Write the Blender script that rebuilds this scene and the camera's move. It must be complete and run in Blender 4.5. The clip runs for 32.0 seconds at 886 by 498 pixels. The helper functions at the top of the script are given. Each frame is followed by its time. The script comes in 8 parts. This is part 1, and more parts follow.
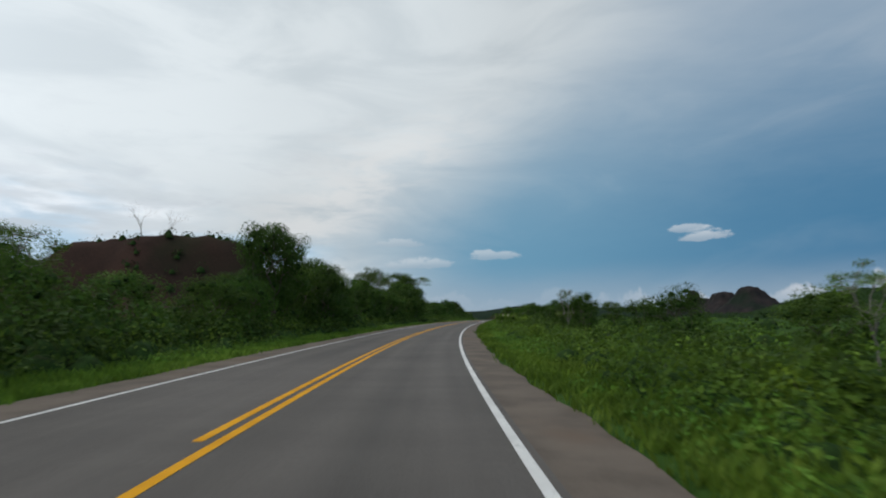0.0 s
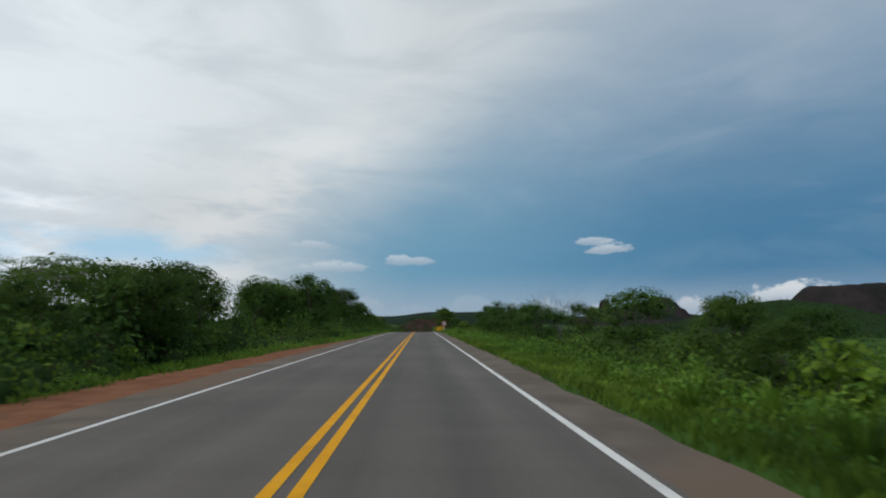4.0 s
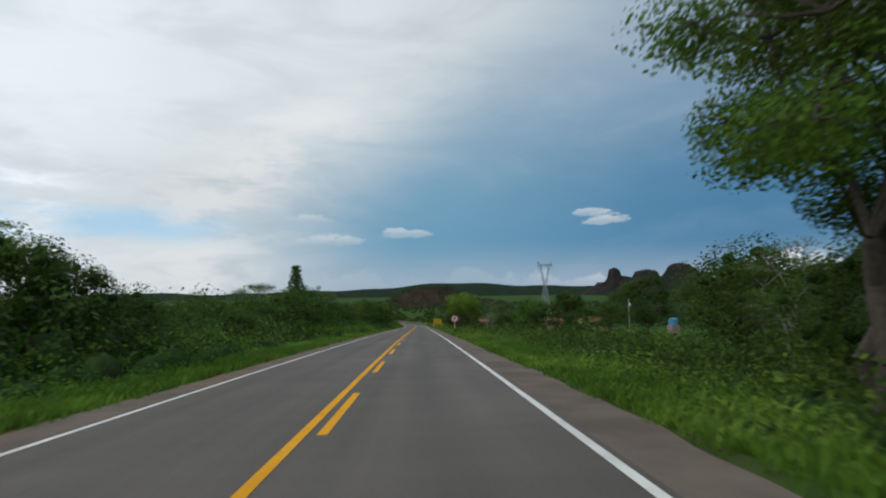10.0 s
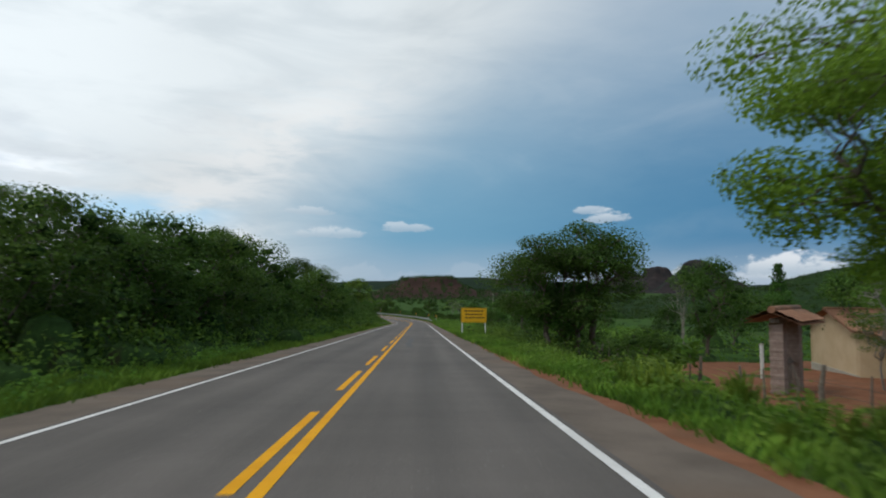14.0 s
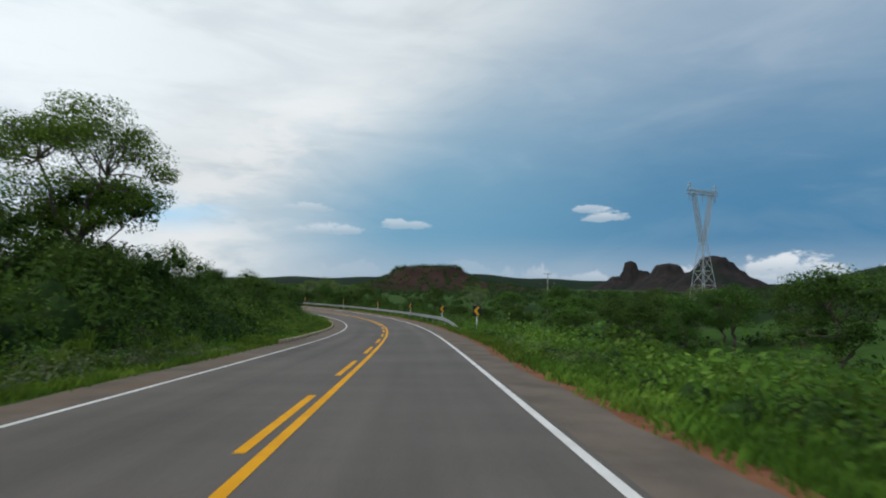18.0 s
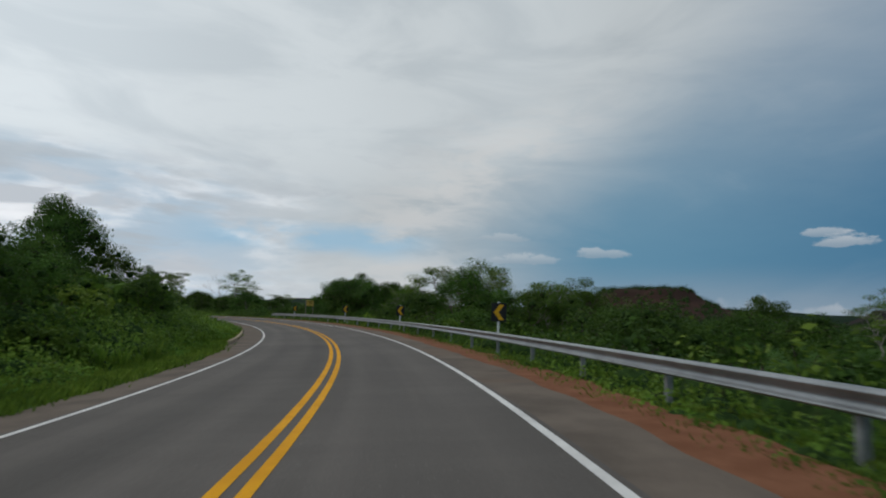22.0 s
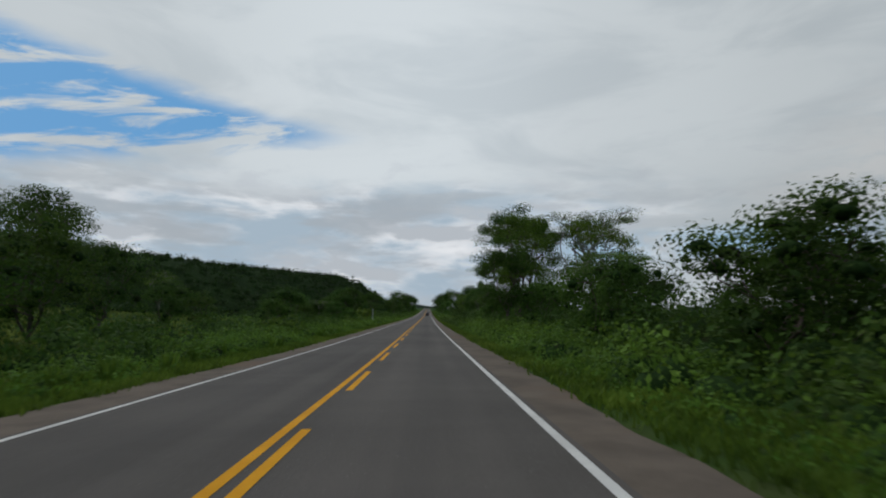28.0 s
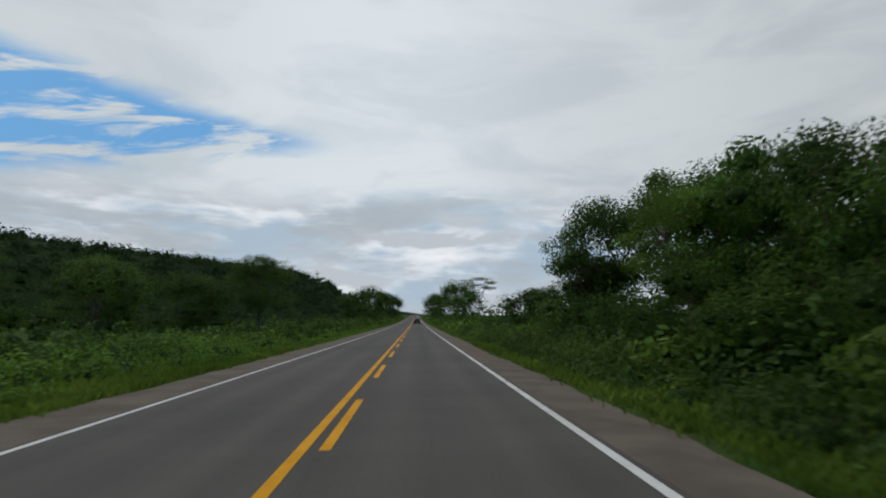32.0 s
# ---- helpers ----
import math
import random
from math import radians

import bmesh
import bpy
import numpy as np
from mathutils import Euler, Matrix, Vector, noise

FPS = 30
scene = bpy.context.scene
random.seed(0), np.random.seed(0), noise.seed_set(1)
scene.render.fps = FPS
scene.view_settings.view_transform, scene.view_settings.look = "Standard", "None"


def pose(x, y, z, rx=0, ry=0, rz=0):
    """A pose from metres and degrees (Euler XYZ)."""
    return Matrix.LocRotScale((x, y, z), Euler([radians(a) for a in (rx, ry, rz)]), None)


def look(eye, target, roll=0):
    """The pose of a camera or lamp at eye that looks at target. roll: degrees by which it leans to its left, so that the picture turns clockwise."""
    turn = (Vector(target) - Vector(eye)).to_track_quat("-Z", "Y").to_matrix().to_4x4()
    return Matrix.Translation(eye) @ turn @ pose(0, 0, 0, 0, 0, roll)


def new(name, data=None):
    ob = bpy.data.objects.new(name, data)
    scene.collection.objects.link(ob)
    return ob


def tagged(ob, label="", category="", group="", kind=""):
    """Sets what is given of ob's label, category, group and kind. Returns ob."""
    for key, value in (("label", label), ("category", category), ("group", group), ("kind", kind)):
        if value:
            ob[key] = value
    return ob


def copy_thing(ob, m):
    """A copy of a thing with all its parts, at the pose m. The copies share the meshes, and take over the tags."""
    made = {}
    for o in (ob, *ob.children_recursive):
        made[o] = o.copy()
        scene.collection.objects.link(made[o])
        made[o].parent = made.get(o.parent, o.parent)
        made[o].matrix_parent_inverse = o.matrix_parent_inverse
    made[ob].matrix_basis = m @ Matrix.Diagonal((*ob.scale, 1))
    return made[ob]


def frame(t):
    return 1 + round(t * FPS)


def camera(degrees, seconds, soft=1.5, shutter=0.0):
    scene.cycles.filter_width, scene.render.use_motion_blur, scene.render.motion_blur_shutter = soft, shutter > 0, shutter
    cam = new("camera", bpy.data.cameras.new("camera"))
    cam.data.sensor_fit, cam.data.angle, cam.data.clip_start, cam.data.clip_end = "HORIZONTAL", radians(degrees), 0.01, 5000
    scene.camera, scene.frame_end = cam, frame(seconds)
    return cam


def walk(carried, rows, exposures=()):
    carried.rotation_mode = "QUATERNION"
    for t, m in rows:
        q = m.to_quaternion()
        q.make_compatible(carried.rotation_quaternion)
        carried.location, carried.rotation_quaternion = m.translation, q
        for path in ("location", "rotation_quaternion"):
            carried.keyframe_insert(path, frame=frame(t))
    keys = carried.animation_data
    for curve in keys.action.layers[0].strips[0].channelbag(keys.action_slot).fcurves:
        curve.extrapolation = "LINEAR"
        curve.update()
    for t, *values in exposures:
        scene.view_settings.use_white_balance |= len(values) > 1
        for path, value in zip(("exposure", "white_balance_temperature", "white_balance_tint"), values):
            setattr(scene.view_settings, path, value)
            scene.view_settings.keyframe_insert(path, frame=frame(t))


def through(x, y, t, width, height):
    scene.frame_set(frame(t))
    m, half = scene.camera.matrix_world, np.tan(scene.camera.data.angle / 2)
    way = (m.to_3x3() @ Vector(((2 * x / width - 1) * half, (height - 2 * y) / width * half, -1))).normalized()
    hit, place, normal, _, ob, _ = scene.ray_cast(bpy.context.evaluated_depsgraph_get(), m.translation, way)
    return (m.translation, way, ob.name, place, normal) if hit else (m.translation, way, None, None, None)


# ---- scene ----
# ---- camera and path ----
cam = camera(76.0, 32.0, soft=2.0, shutter=0.12)
WALK = [
    (0.0, pose(0.09, 0.35, 1.415, 96.89, 1.16, 6.52)),
    (0.5, pose(-1.95, 14.86, 1.433, 97.17, 0.95, 5.28)),
    (1.0, pose(-3.63, 29.41, 1.480, 96.97, 1.39, 3.63)),
    (1.5, pose(-4.89, 44.01, 1.565, 97.55, 0.41, 2.02)),
    (2.0, pose(-5.82, 58.63, 1.679, 97.46, 0.43, 0.61)),
    (2.5, pose(-6.57, 73.27, 1.791, 97.44, 0.95, -0.70)),
    (3.0, pose(-7.06, 87.92, 1.863, 97.36, 0.11, -1.72)),
    (3.5, pose(-7.21, 102.58, 1.909, 97.18, 0.02, -2.09)),
    (4.0, pose(-7.25, 117.23, 1.926, 97.32, 0.14, -2.23)),
    (4.5, pose(-7.28, 131.88, 1.910, 97.08, 0.54, -2.32)),
    (5.0, pose(-7.30, 146.53, 1.885, 96.97, 0.53, -2.31)),
    (5.5, pose(-7.32, 161.18, 1.859, 96.89, 0.50, -2.26)),
    (6.0, pose(-7.32, 175.83, 1.824, 96.82, 0.46, -2.21)),
    (6.5, pose(-7.32, 190.48, 1.779, 96.71, 0.40, -2.19)),
    (7.0, pose(-7.29, 205.13, 1.683, 96.54, 0.10, -2.25)),
    (7.5, pose(-7.29, 219.78, 1.568, 96.63, -0.37, -2.35)),
    (8.0, pose(-7.26, 234.44, 1.373, 96.28, -0.17, -2.58)),
    (8.5, pose(-7.18, 249.09, 1.085, 95.90, -0.18, -2.63)),
    (9.0, pose(-7.10, 263.74, 0.707, 95.56, 0.23, -2.58)),
    (9.5, pose(-7.02, 278.39, 0.222, 94.88, 0.59, -2.38)),
    (10.0, pose(-6.95, 293.04, -0.353, 94.53, 0.85, -2.44)),
    (10.5, pose(-6.91, 307.69, -0.973, 94.87, 1.01, -2.51)),
    (11.0, pose(-6.90, 322.34, -1.634, 94.98, 0.78, -2.49)),
    (11.5, pose(-6.90, 336.98, -2.313, 94.54, -0.35, -2.45)),
    (12.0, pose(-6.92, 351.63, -3.031, 94.45, -0.34, -2.40)),
    (12.5, pose(-6.89, 366.28, -3.779, 94.26, 0.14, -2.41)),
    (13.0, pose(-6.85, 380.90, -4.538, 94.53, 0.01, -2.47)),
    (13.5, pose(-6.85, 395.46, -5.292, 93.97, -0.38, -2.58)),
    (14.0, pose(-6.82, 409.95, -6.046, 94.01, -0.47, -2.56)),
    (14.5, pose(-6.77, 424.34, -6.787, 94.09, -0.95, -2.63)),
    (15.0, pose(-6.74, 438.63, -7.518, 94.05, -0.91, -2.62)),
    (15.5, pose(-6.70, 452.81, -8.229, 93.96, -0.85, -2.58)),
    (16.0, pose(-6.66, 466.87, -8.920, 93.87, -0.80, -2.54)),
    (16.5, pose(-6.62, 480.79, -9.611, 93.84, -0.73, -2.52)),
    (17.0, pose(-6.57, 494.50, -10.291, 94.07, -0.65, -2.54)),
    (17.5, pose(-6.49, 507.94, -10.978, 93.66, -0.33, -2.56)),
    (18.0, pose(-6.42, 521.09, -11.654, 93.76, -1.02, -2.73)),
    (18.5, pose(-6.38, 533.96, -12.296, 93.46, -0.93, -2.61)),
    (19.0, pose(-6.45, 546.61, -12.898, 93.95, -1.17, -2.07)),
    (19.5, pose(-6.91, 559.14, -13.468, 94.14, -1.58, -0.91)),
    (20.0, pose(-7.73, 571.61, -13.987, 94.52, -2.23, 1.11)),
    (20.5, pose(-9.00, 584.06, -14.421, 94.97, -2.28, 3.92)),
    (21.0, pose(-10.94, 596.40, -14.775, 95.39, -2.60, 7.53)),
    (21.5, pose(-13.58, 608.60, -15.083, 95.74, -2.27, 11.99)),
    (22.0, pose(-17.19, 620.57, -15.320, 96.22, -2.20, 16.75)),
    (22.5, pose(-21.92, 632.13, -15.468, 96.32, -2.25, 21.56)),
    (23.0, pose(-27.55, 643.28, -15.576, 96.38, -2.74, 25.93)),
    (23.5, pose(-33.86, 654.08, -15.668, 96.76, -2.63, 30.04)),
    (24.0, pose(-40.95, 664.36, -15.749, 96.74, -2.90, 34.42)),
    (24.5, pose(-48.87, 674.06, -15.820, 96.73, -2.92, 38.74)),
    (25.0, pose(-57.56, 683.32, -15.911, 96.68, -2.65, 42.73)),
    (25.5, pose(-66.91, 692.28, -16.070, 96.20, -2.44, 46.16)),
    (26.0, pose(-77.01, 700.96, -16.259, 96.28, -2.02, 49.30)),
    (26.5, pose(-87.86, 709.29, -16.479, 96.07, -1.62, 51.44)),
    (27.0, pose(-99.26, 717.48, -16.708, 96.16, -1.19, 52.82)),
    (27.5, pose(-111.04, 725.58, -16.927, 96.35, -0.74, 54.00)),
    (28.0, pose(-123.08, 733.63, -17.096, 96.55, -0.39, 54.82)),
    (28.5, pose(-135.18, 741.59, -17.216, 96.68, -0.24, 55.13)),
    (29.0, pose(-147.32, 749.53, -17.295, 96.72, -0.32, 54.86)),
    (29.5, pose(-159.52, 757.39, -17.344, 97.54, -1.00, 54.68)),
    (30.0, pose(-171.72, 765.24, -17.363, 97.29, 0.03, 54.50)),
    (30.5, pose(-183.88, 773.14, -17.367, 97.06, -0.31, 54.32)),
    (31.0, pose(-196.00, 781.11, -17.362, 97.08, 0.02, 54.24)),
    (31.5, pose(-208.06, 789.17, -17.355, 97.35, 0.23, 53.84)),
    (32.0, pose(-220.09, 797.27, -17.337, 97.28, 0.26, 53.56)),
]
EXPOSURES = tuple((t, e, 6350.0, 10.0) for t, e in ((0.0, -0.2), (8.0, -0.25), (9.2, -0.28), (10.5, -0.02), (13.0, 0.0), (19.0, 0.0), (21.0, -0.35), (23.0, -0.56), (24.0, -0.6), (25.0, -0.74), (26.5, -0.84), (29.0, -0.5), (30.0, -0.39), (31.0, -0.5), (32.0, -0.55)))
walk(cam, WALK, EXPOSURES)

# ---- the road's line: heading (degrees, left positive), grade and bank (degrees) along its length in metres ----
S_HEAD = [-90, 0, 15, 29, 44, 59, 73, 88, 110, 260, 480, 521, 534, 547, 560, 572, 584, 597, 609, 621, 646, 671, 684, 696, 709, 722, 736, 750, 778, 820, 900]
HEAD = [12.0, 8.2, 6.8, 5.3, 3.8, 2.3, 1.2, 0.4, 0.0, -0.05, -0.1, -0.1, 0.1, 0.6, 2.0, 4.0, 7.0, 10.7, 14.9, 19.4, 28.4, 37.3, 41.5, 45.4, 48.8, 51.5, 53.6, 55.0, 56.4, 56.6, 56.3]
S_GRADE = [-90, 0, 59, 118, 176, 205, 235, 264, 293, 352, 410, 467, 521, 547, 572, 597, 621, 646, 671, 722, 750, 778, 807, 836, 894, 1020, 1180, 1700, 1950]
GRADE = [-0.05, 0.04, 0.42, -0.05, -0.10, -0.38, -0.93, -1.74, -2.37, -2.88, -2.99, -2.79, -2.91, -2.87, -2.36, -1.57, -0.83, -0.42, -0.27, -0.85, -0.94, -0.54, -0.24, -0.02, 0.08, 0.40, 0.90, 0.90, 0.10]
S_BANK = [-90, 0, 59, 118, 235, 352, 521, 547, 572, 597, 696, 722, 750, 778, 894]
BANK = [1.22, 1.19, 0.73, 0.13, -0.18, -0.36, -0.24, -0.85, -1.93, -2.85, -2.87, -2.18, -1.33, -0.65, -0.15]
S0, S1 = -90, 2300
LINE_S = np.arange(S0, S1 + 1.0)


def smooth_table(xs, ys, w=9):
    v = np.interp(LINE_S, xs, ys)
    k = np.exp(-0.5 * (np.arange(-3 * w, 3 * w + 1) / w) ** 2)
    v = np.concatenate([np.full(3 * w, v[0]), v, np.full(3 * w, v[-1])])
    return np.convolve(v, k / k.sum(), "valid")


LINE_H = np.radians(smooth_table(S_HEAD, HEAD, 5))
LINE_B = np.tan(np.radians(smooth_table(S_BANK, BANK)))
LINE_X = np.concatenate([[0], np.cumsum(-np.sin((LINE_H[1:] + LINE_H[:-1]) / 2))])
LINE_Y = np.concatenate([[0], np.cumsum(np.cos((LINE_H[1:] + LINE_H[:-1]) / 2))])
LINE_Z = np.cumsum(np.tan(np.radians(smooth_table(S_GRADE, GRADE))))
LINE_X = LINE_X - LINE_X[90] - 2.4
LINE_Y = LINE_Y - LINE_Y[90]
LINE_Z = LINE_Z - LINE_Z[90]


def on_road(s, u, up=0.0):
    """World points at s metres along the road, u metres right of its middle and up over its surface."""
    s, u = np.asarray(s, float), np.asarray(u, float)
    x, y, z, h, b = (np.interp(s, LINE_S, a) for a in (LINE_X, LINE_Y, LINE_Z, LINE_H, LINE_B))
    return np.stack(np.broadcast_arrays(x + u * np.cos(h), y + u * np.sin(h), z - np.clip(u, -6, 6) * b + up), -1)


def heading(s):
    return float(np.interp(s, LINE_S, LINE_H))


# ---- world: a sky with a bright cloud sheet, a blue-grey shower side and small gaps ----
world = bpy.data.worlds.new("sky")
scene.world = world
world.use_nodes = True
SUN_AZ, SUN_EL = 118.0, 52.0        # degrees left of the first long straight, and up


class Nodes:
    """Short hand for building a node tree."""

    def __init__(self, tree):
        self.t = tree
        tree.nodes.clear()

    def add(self, kind, inputs=(), **props):
        n = self.t.nodes.new(kind)
        for k, v in props.items():
            setattr(n, k, v)
        for k, v in (inputs.items() if isinstance(inputs, dict) else enumerate(inputs)):
            self.put(n.inputs[k], v)
        return n

    def put(self, socket, v):
        if isinstance(v, bpy.types.Node):
            v = v.outputs[0]
        if isinstance(v, bpy.types.NodeSocket):
            self.t.links.new(v, socket)
        elif v is not None:
            socket.default_value = v

    def math(self, op, a, b=None, c=None, clamp=False):
        n = self.add("ShaderNodeMath", operation=op, use_clamp=clamp)
        for i, v in enumerate((a, b, c)):
            if v is not None:
                self.put(n.inputs[i], v)
        return n.outputs[0]

    def ramp(self, v, a, b, lo=0.0, hi=1.0, smooth=True):
        n = self.add("ShaderNodeMapRange", interpolation_type="SMOOTHSTEP" if smooth else "LINEAR")
        for k, w in zip(("Value", "From Min", "From Max", "To Min", "To Max"), (v, a, b, lo, hi)):
            self.put(n.inputs[k], w)
        return n.outputs[0]

    def mix(self, f, a, b, mode="MIX"):
        n = self.add("ShaderNodeMix", data_type="RGBA", blend_type=mode)
        self.put(n.inputs[0], f)
        for i, v in ((6, a), (7, b)):
            self.put(n.inputs[i], (*v, 1.0) if isinstance(v, tuple) and len(v) == 3 else v)
        return n.outputs[2]

    def noise(self, vec, scale, detail=4.0, rough=0.55, warp=0.0):
        n = self.add("ShaderNodeTexNoise", {"Vector": vec, "Scale": scale, "Detail": detail, "Roughness": rough, "Distortion": warp})
        return n.outputs[0]

    def xyz(self, x, y, z):
        return self.add("ShaderNodeCombineXYZ", (x, y, z)).outputs[0]


w = Nodes(world.node_tree)
way = w.add("ShaderNodeTexCoord").outputs["Generated"]
dx, dy, dz = w.add("ShaderNodeSeparateXYZ", (way,)).outputs
az = w.math("MULTIPLY", w.math("ARCTAN2", w.math("MULTIPLY", dx, -1.0), dy), 57.2958)      # degrees, left positive
el = w.math("MULTIPLY", w.math("ARCSINE", dz), 57.2958)
flat = w.xyz(w.math("MULTIPLY", az, 0.05), w.math("MULTIPLY", el, 0.16), 0.0)
big = w.noise(flat, 1.0, 5.0, 0.55, 0.6)
fine = w.noise(flat, 3.2, 6.0, 0.6, 0.4)
wob = w.math("ADD", w.math("MULTIPLY", w.math("SUBTRACT", big, 0.5), 14.0), w.math("MULTIPLY", w.math("SUBTRACT", fine, 0.5), 8.0))
# clear sky behind the clouds
sky = w.add("ShaderNodeTexSky", sky_type="NISHITA", sun_disc=False)
sky.sun_elevation, sky.sun_rotation = radians(SUN_EL), radians(-SUN_AZ)
sky_blue = w.mix(1.0, sky.outputs[0], (0.075, 0.085, 0.090), "MULTIPLY")
soft = w.math("MULTIPLY", wob, 0.5)
# the shower side: blue-grey veil, darkest low down, paler high up and at the horizon
veil = w.mix(w.ramp(w.math("ADD", el, soft), 6.0, 36.0), (0.078, 0.225, 0.385), (0.45, 0.53, 0.61))
pale = w.mix(w.ramp(el, 5.0, 30.0), (0.17, 0.36, 0.51), (0.50, 0.58, 0.645))
veil = w.mix(w.ramp(w.math("ADD", az, soft), -34.0, 4.0), veil, pale)
veil = w.mix(w.ramp(w.math("ADD", el, w.math("MULTIPLY", wob, 0.12)), 5.5, 0.5, 0.0, 0.7), veil, (0.40, 0.48, 0.56))
veil = w.mix(w.math("MULTIPLY", w.ramp(big, 0.52, 0.70), 0.10), veil, (0.55, 0.62, 0.68))
# the bright sheet, brightest away from the shower
sheet = w.mix(w.ramp(big, 0.34, 0.60), (0.595, 0.65, 0.675), (0.70, 0.75, 0.765))
sheet = w.mix(w.math("MULTIPLY", w.ramp(fine, 0.52, 0.72), w.ramp(el, 24.0, 8.0, 0.0, 0.6)), sheet, (0.56, 0.60, 0.64))
sheet = w.mix(w.math("MULTIPLY", w.ramp(az, 18.0, 58.0), w.ramp(az, 95.0, 62.0, 0.55, 1.0)), sheet, w.mix(1.0, sheet, (1.47, 1.47, 1.48), "MULTIPLY"))
sheet = w.mix(w.math("MULTIPLY", w.ramp(az, -4.0, 12.0), w.math("MULTIPLY", w.ramp(az, 44.0, 26.0), w.ramp(el, 9.0, 18.0))), sheet, w.mix(1.0, sheet, (1.14, 1.14, 1.14), "MULTIPLY"))
edge = w.math("ADD", w.math("ADD", w.math("SUBTRACT", az, 9.0), w.math("MULTIPLY", w.ramp(el, 8.0, 36.0, 0.0, 1.0, False), 34.0)), w.math("MULTIPLY", wob, 0.55))
cover = w.ramp(edge, -9.0, 14.0)
glow = w.math("MULTIPLY", w.ramp(edge, 3.0, 9.0), w.math("MULTIPLY", w.ramp(edge, 26.0, 10.0), w.math("MULTIPLY", w.ramp(el, 24.0, 15.0), w.ramp(fine, 0.34, 0.6))))
sheet = w.mix(w.math("MULTIPLY", glow, 0.7), sheet, (0.86, 0.86, 0.84))
# heaped cloud low down beyond the sheet: bright tops, soft grey undersides
heap = w.noise(w.xyz(w.math("MULTIPLY", az, 0.085), w.math("MULTIPLY", el, 0.25), 1.7), 1.2, 6.0, 0.54, 0.15)
under = w.noise(w.xyz(w.math("MULTIPLY", az, 0.085), w.math("MULTIPLY", w.math("ADD", el, 1.3), 0.25), 1.7), 1.2, 6.0, 0.54, 0.15)
shade = w.ramp(w.math("SUBTRACT", heap, under), -0.09, 0.09)
low = w.mix(w.ramp(heap, 0.40, 0.62), (0.60, 0.74, 0.86), w.mix(shade, (1.24, 1.26, 1.28), (0.74, 0.79, 0.84)))
grey = w.noise(w.xyz(w.math("MULTIPLY", az, 0.06), w.math("MULTIPLY", el, 0.30), 5.1), 1.3, 6.0, 0.56, 0.25)
low = w.mix(w.math("MULTIPLY", w.ramp(grey, 0.47, 0.62), w.ramp(el, 2.0, 4.5, 0.0, 0.8)), low, (0.60, 0.66, 0.71))
sheet = w.mix(w.math("MULTIPLY", w.ramp(w.math("ADD", el, soft), 15.0, 9.5), w.ramp(az, 24.0, 44.0)), sheet, low)
col = w.mix(cover, veil, sheet)
# a pale blue strip low over the left, and blue gaps further round
height_wob = w.math("ADD", el, w.math("MULTIPLY", wob, 0.16))
strip_mask = w.math("MULTIPLY", w.math("MULTIPLY", w.ramp(height_wob, 4.4, 6.2), w.ramp(height_wob, 8.6, 6.8)), w.math("MULTIPLY", w.ramp(az, 15.0, 23.0), w.ramp(az, 46.0, 36.0)))
col = w.mix(w.math("MULTIPLY", w.math("MULTIPLY", strip_mask, w.ramp(heap, 0.68, 0.46)), 0.75), col, (0.38, 0.66, 0.88))
past = w.math("SUBTRACT", az, 66.0)
lower = w.math("SUBTRACT", height_wob, w.math("SUBTRACT", 16.8, w.math("MULTIPLY", past, 0.19)))
upper = w.math("SUBTRACT", w.math("ADD", 17.8, w.math("MULTIPLY", past, 0.19)), height_wob)
streak = w.noise(w.xyz(w.math("MULTIPLY", az, 0.075), w.math("ADD", w.math("MULTIPLY", el, 0.34), w.math("MULTIPLY", az, 0.06)), 3.0), 1.5, 5.0, 0.6, 0.5)
gap = w.math("MULTIPLY", w.math("MULTIPLY", w.ramp(lower, -0.6, 1.6), w.ramp(upper, -0.6, 1.8)), w.math("MULTIPLY", w.ramp(streak, 0.63, 0.47), w.ramp(az, 118.0, 100.0)))
col = w.mix(gap, col, w.mix(0.75, sky_blue, (0.22, 0.60, 1.10)))
# small cumulus near the horizon on the shower side
puff = w.math("SUBTRACT", w.noise(w.xyz(w.math("MULTIPLY", az, 0.45), w.math("MULTIPLY", el, 0.9), 7.3), 1.0, 5.0, 0.6, 0.3), 0.5)
for c_az, c_el, wide, tall, bright in ((-17.1, 7.55, 1.8, 0.65, 0.5), (-18.4, 6.8, 2.9, 0.9, 0.68), (1.4, 5.9, 2.7, 0.85, 0.5), (8.6, 5.2, 3.6, 0.9, 0.45), (11.5, 7.4, 3.0, 0.8, 0.4), (-34.0, 1.6, 4.6, 1.9, 0.9)):
    across = w.math("POWER", w.math("DIVIDE", w.math("SUBTRACT", az, c_az), wide), 2.0)
    over = w.math("SUBTRACT", el, c_el)
    upright = w.math("POWER", w.math("DIVIDE", over, w.ramp(over, -0.05, 0.05, tall * 0.35, tall)), 2.0)
    inside = w.ramp(w.math("ADD", w.math("ADD", across, upright), w.math("MULTIPLY", puff, 3.6)), 1.0, 0.35)
    col = w.mix(w.math("MULTIPLY", inside, bright), col, w.mix(w.ramp(over, -0.2, tall * 0.8), (0.46, 0.54, 0.61), (0.78, 0.81, 0.83)))
banks = w.noise(w.xyz(w.math("MULTIPLY", az, 0.12), w.math("MULTIPLY", el, 0.10), 2.2), 1.0, 5.0, 0.6, 0.1)
bank_top = w.math("ADD", 0.8, w.math("MULTIPLY", w.ramp(banks, 0.42, 0.68, 0.0, 1.0, False), 3.4))
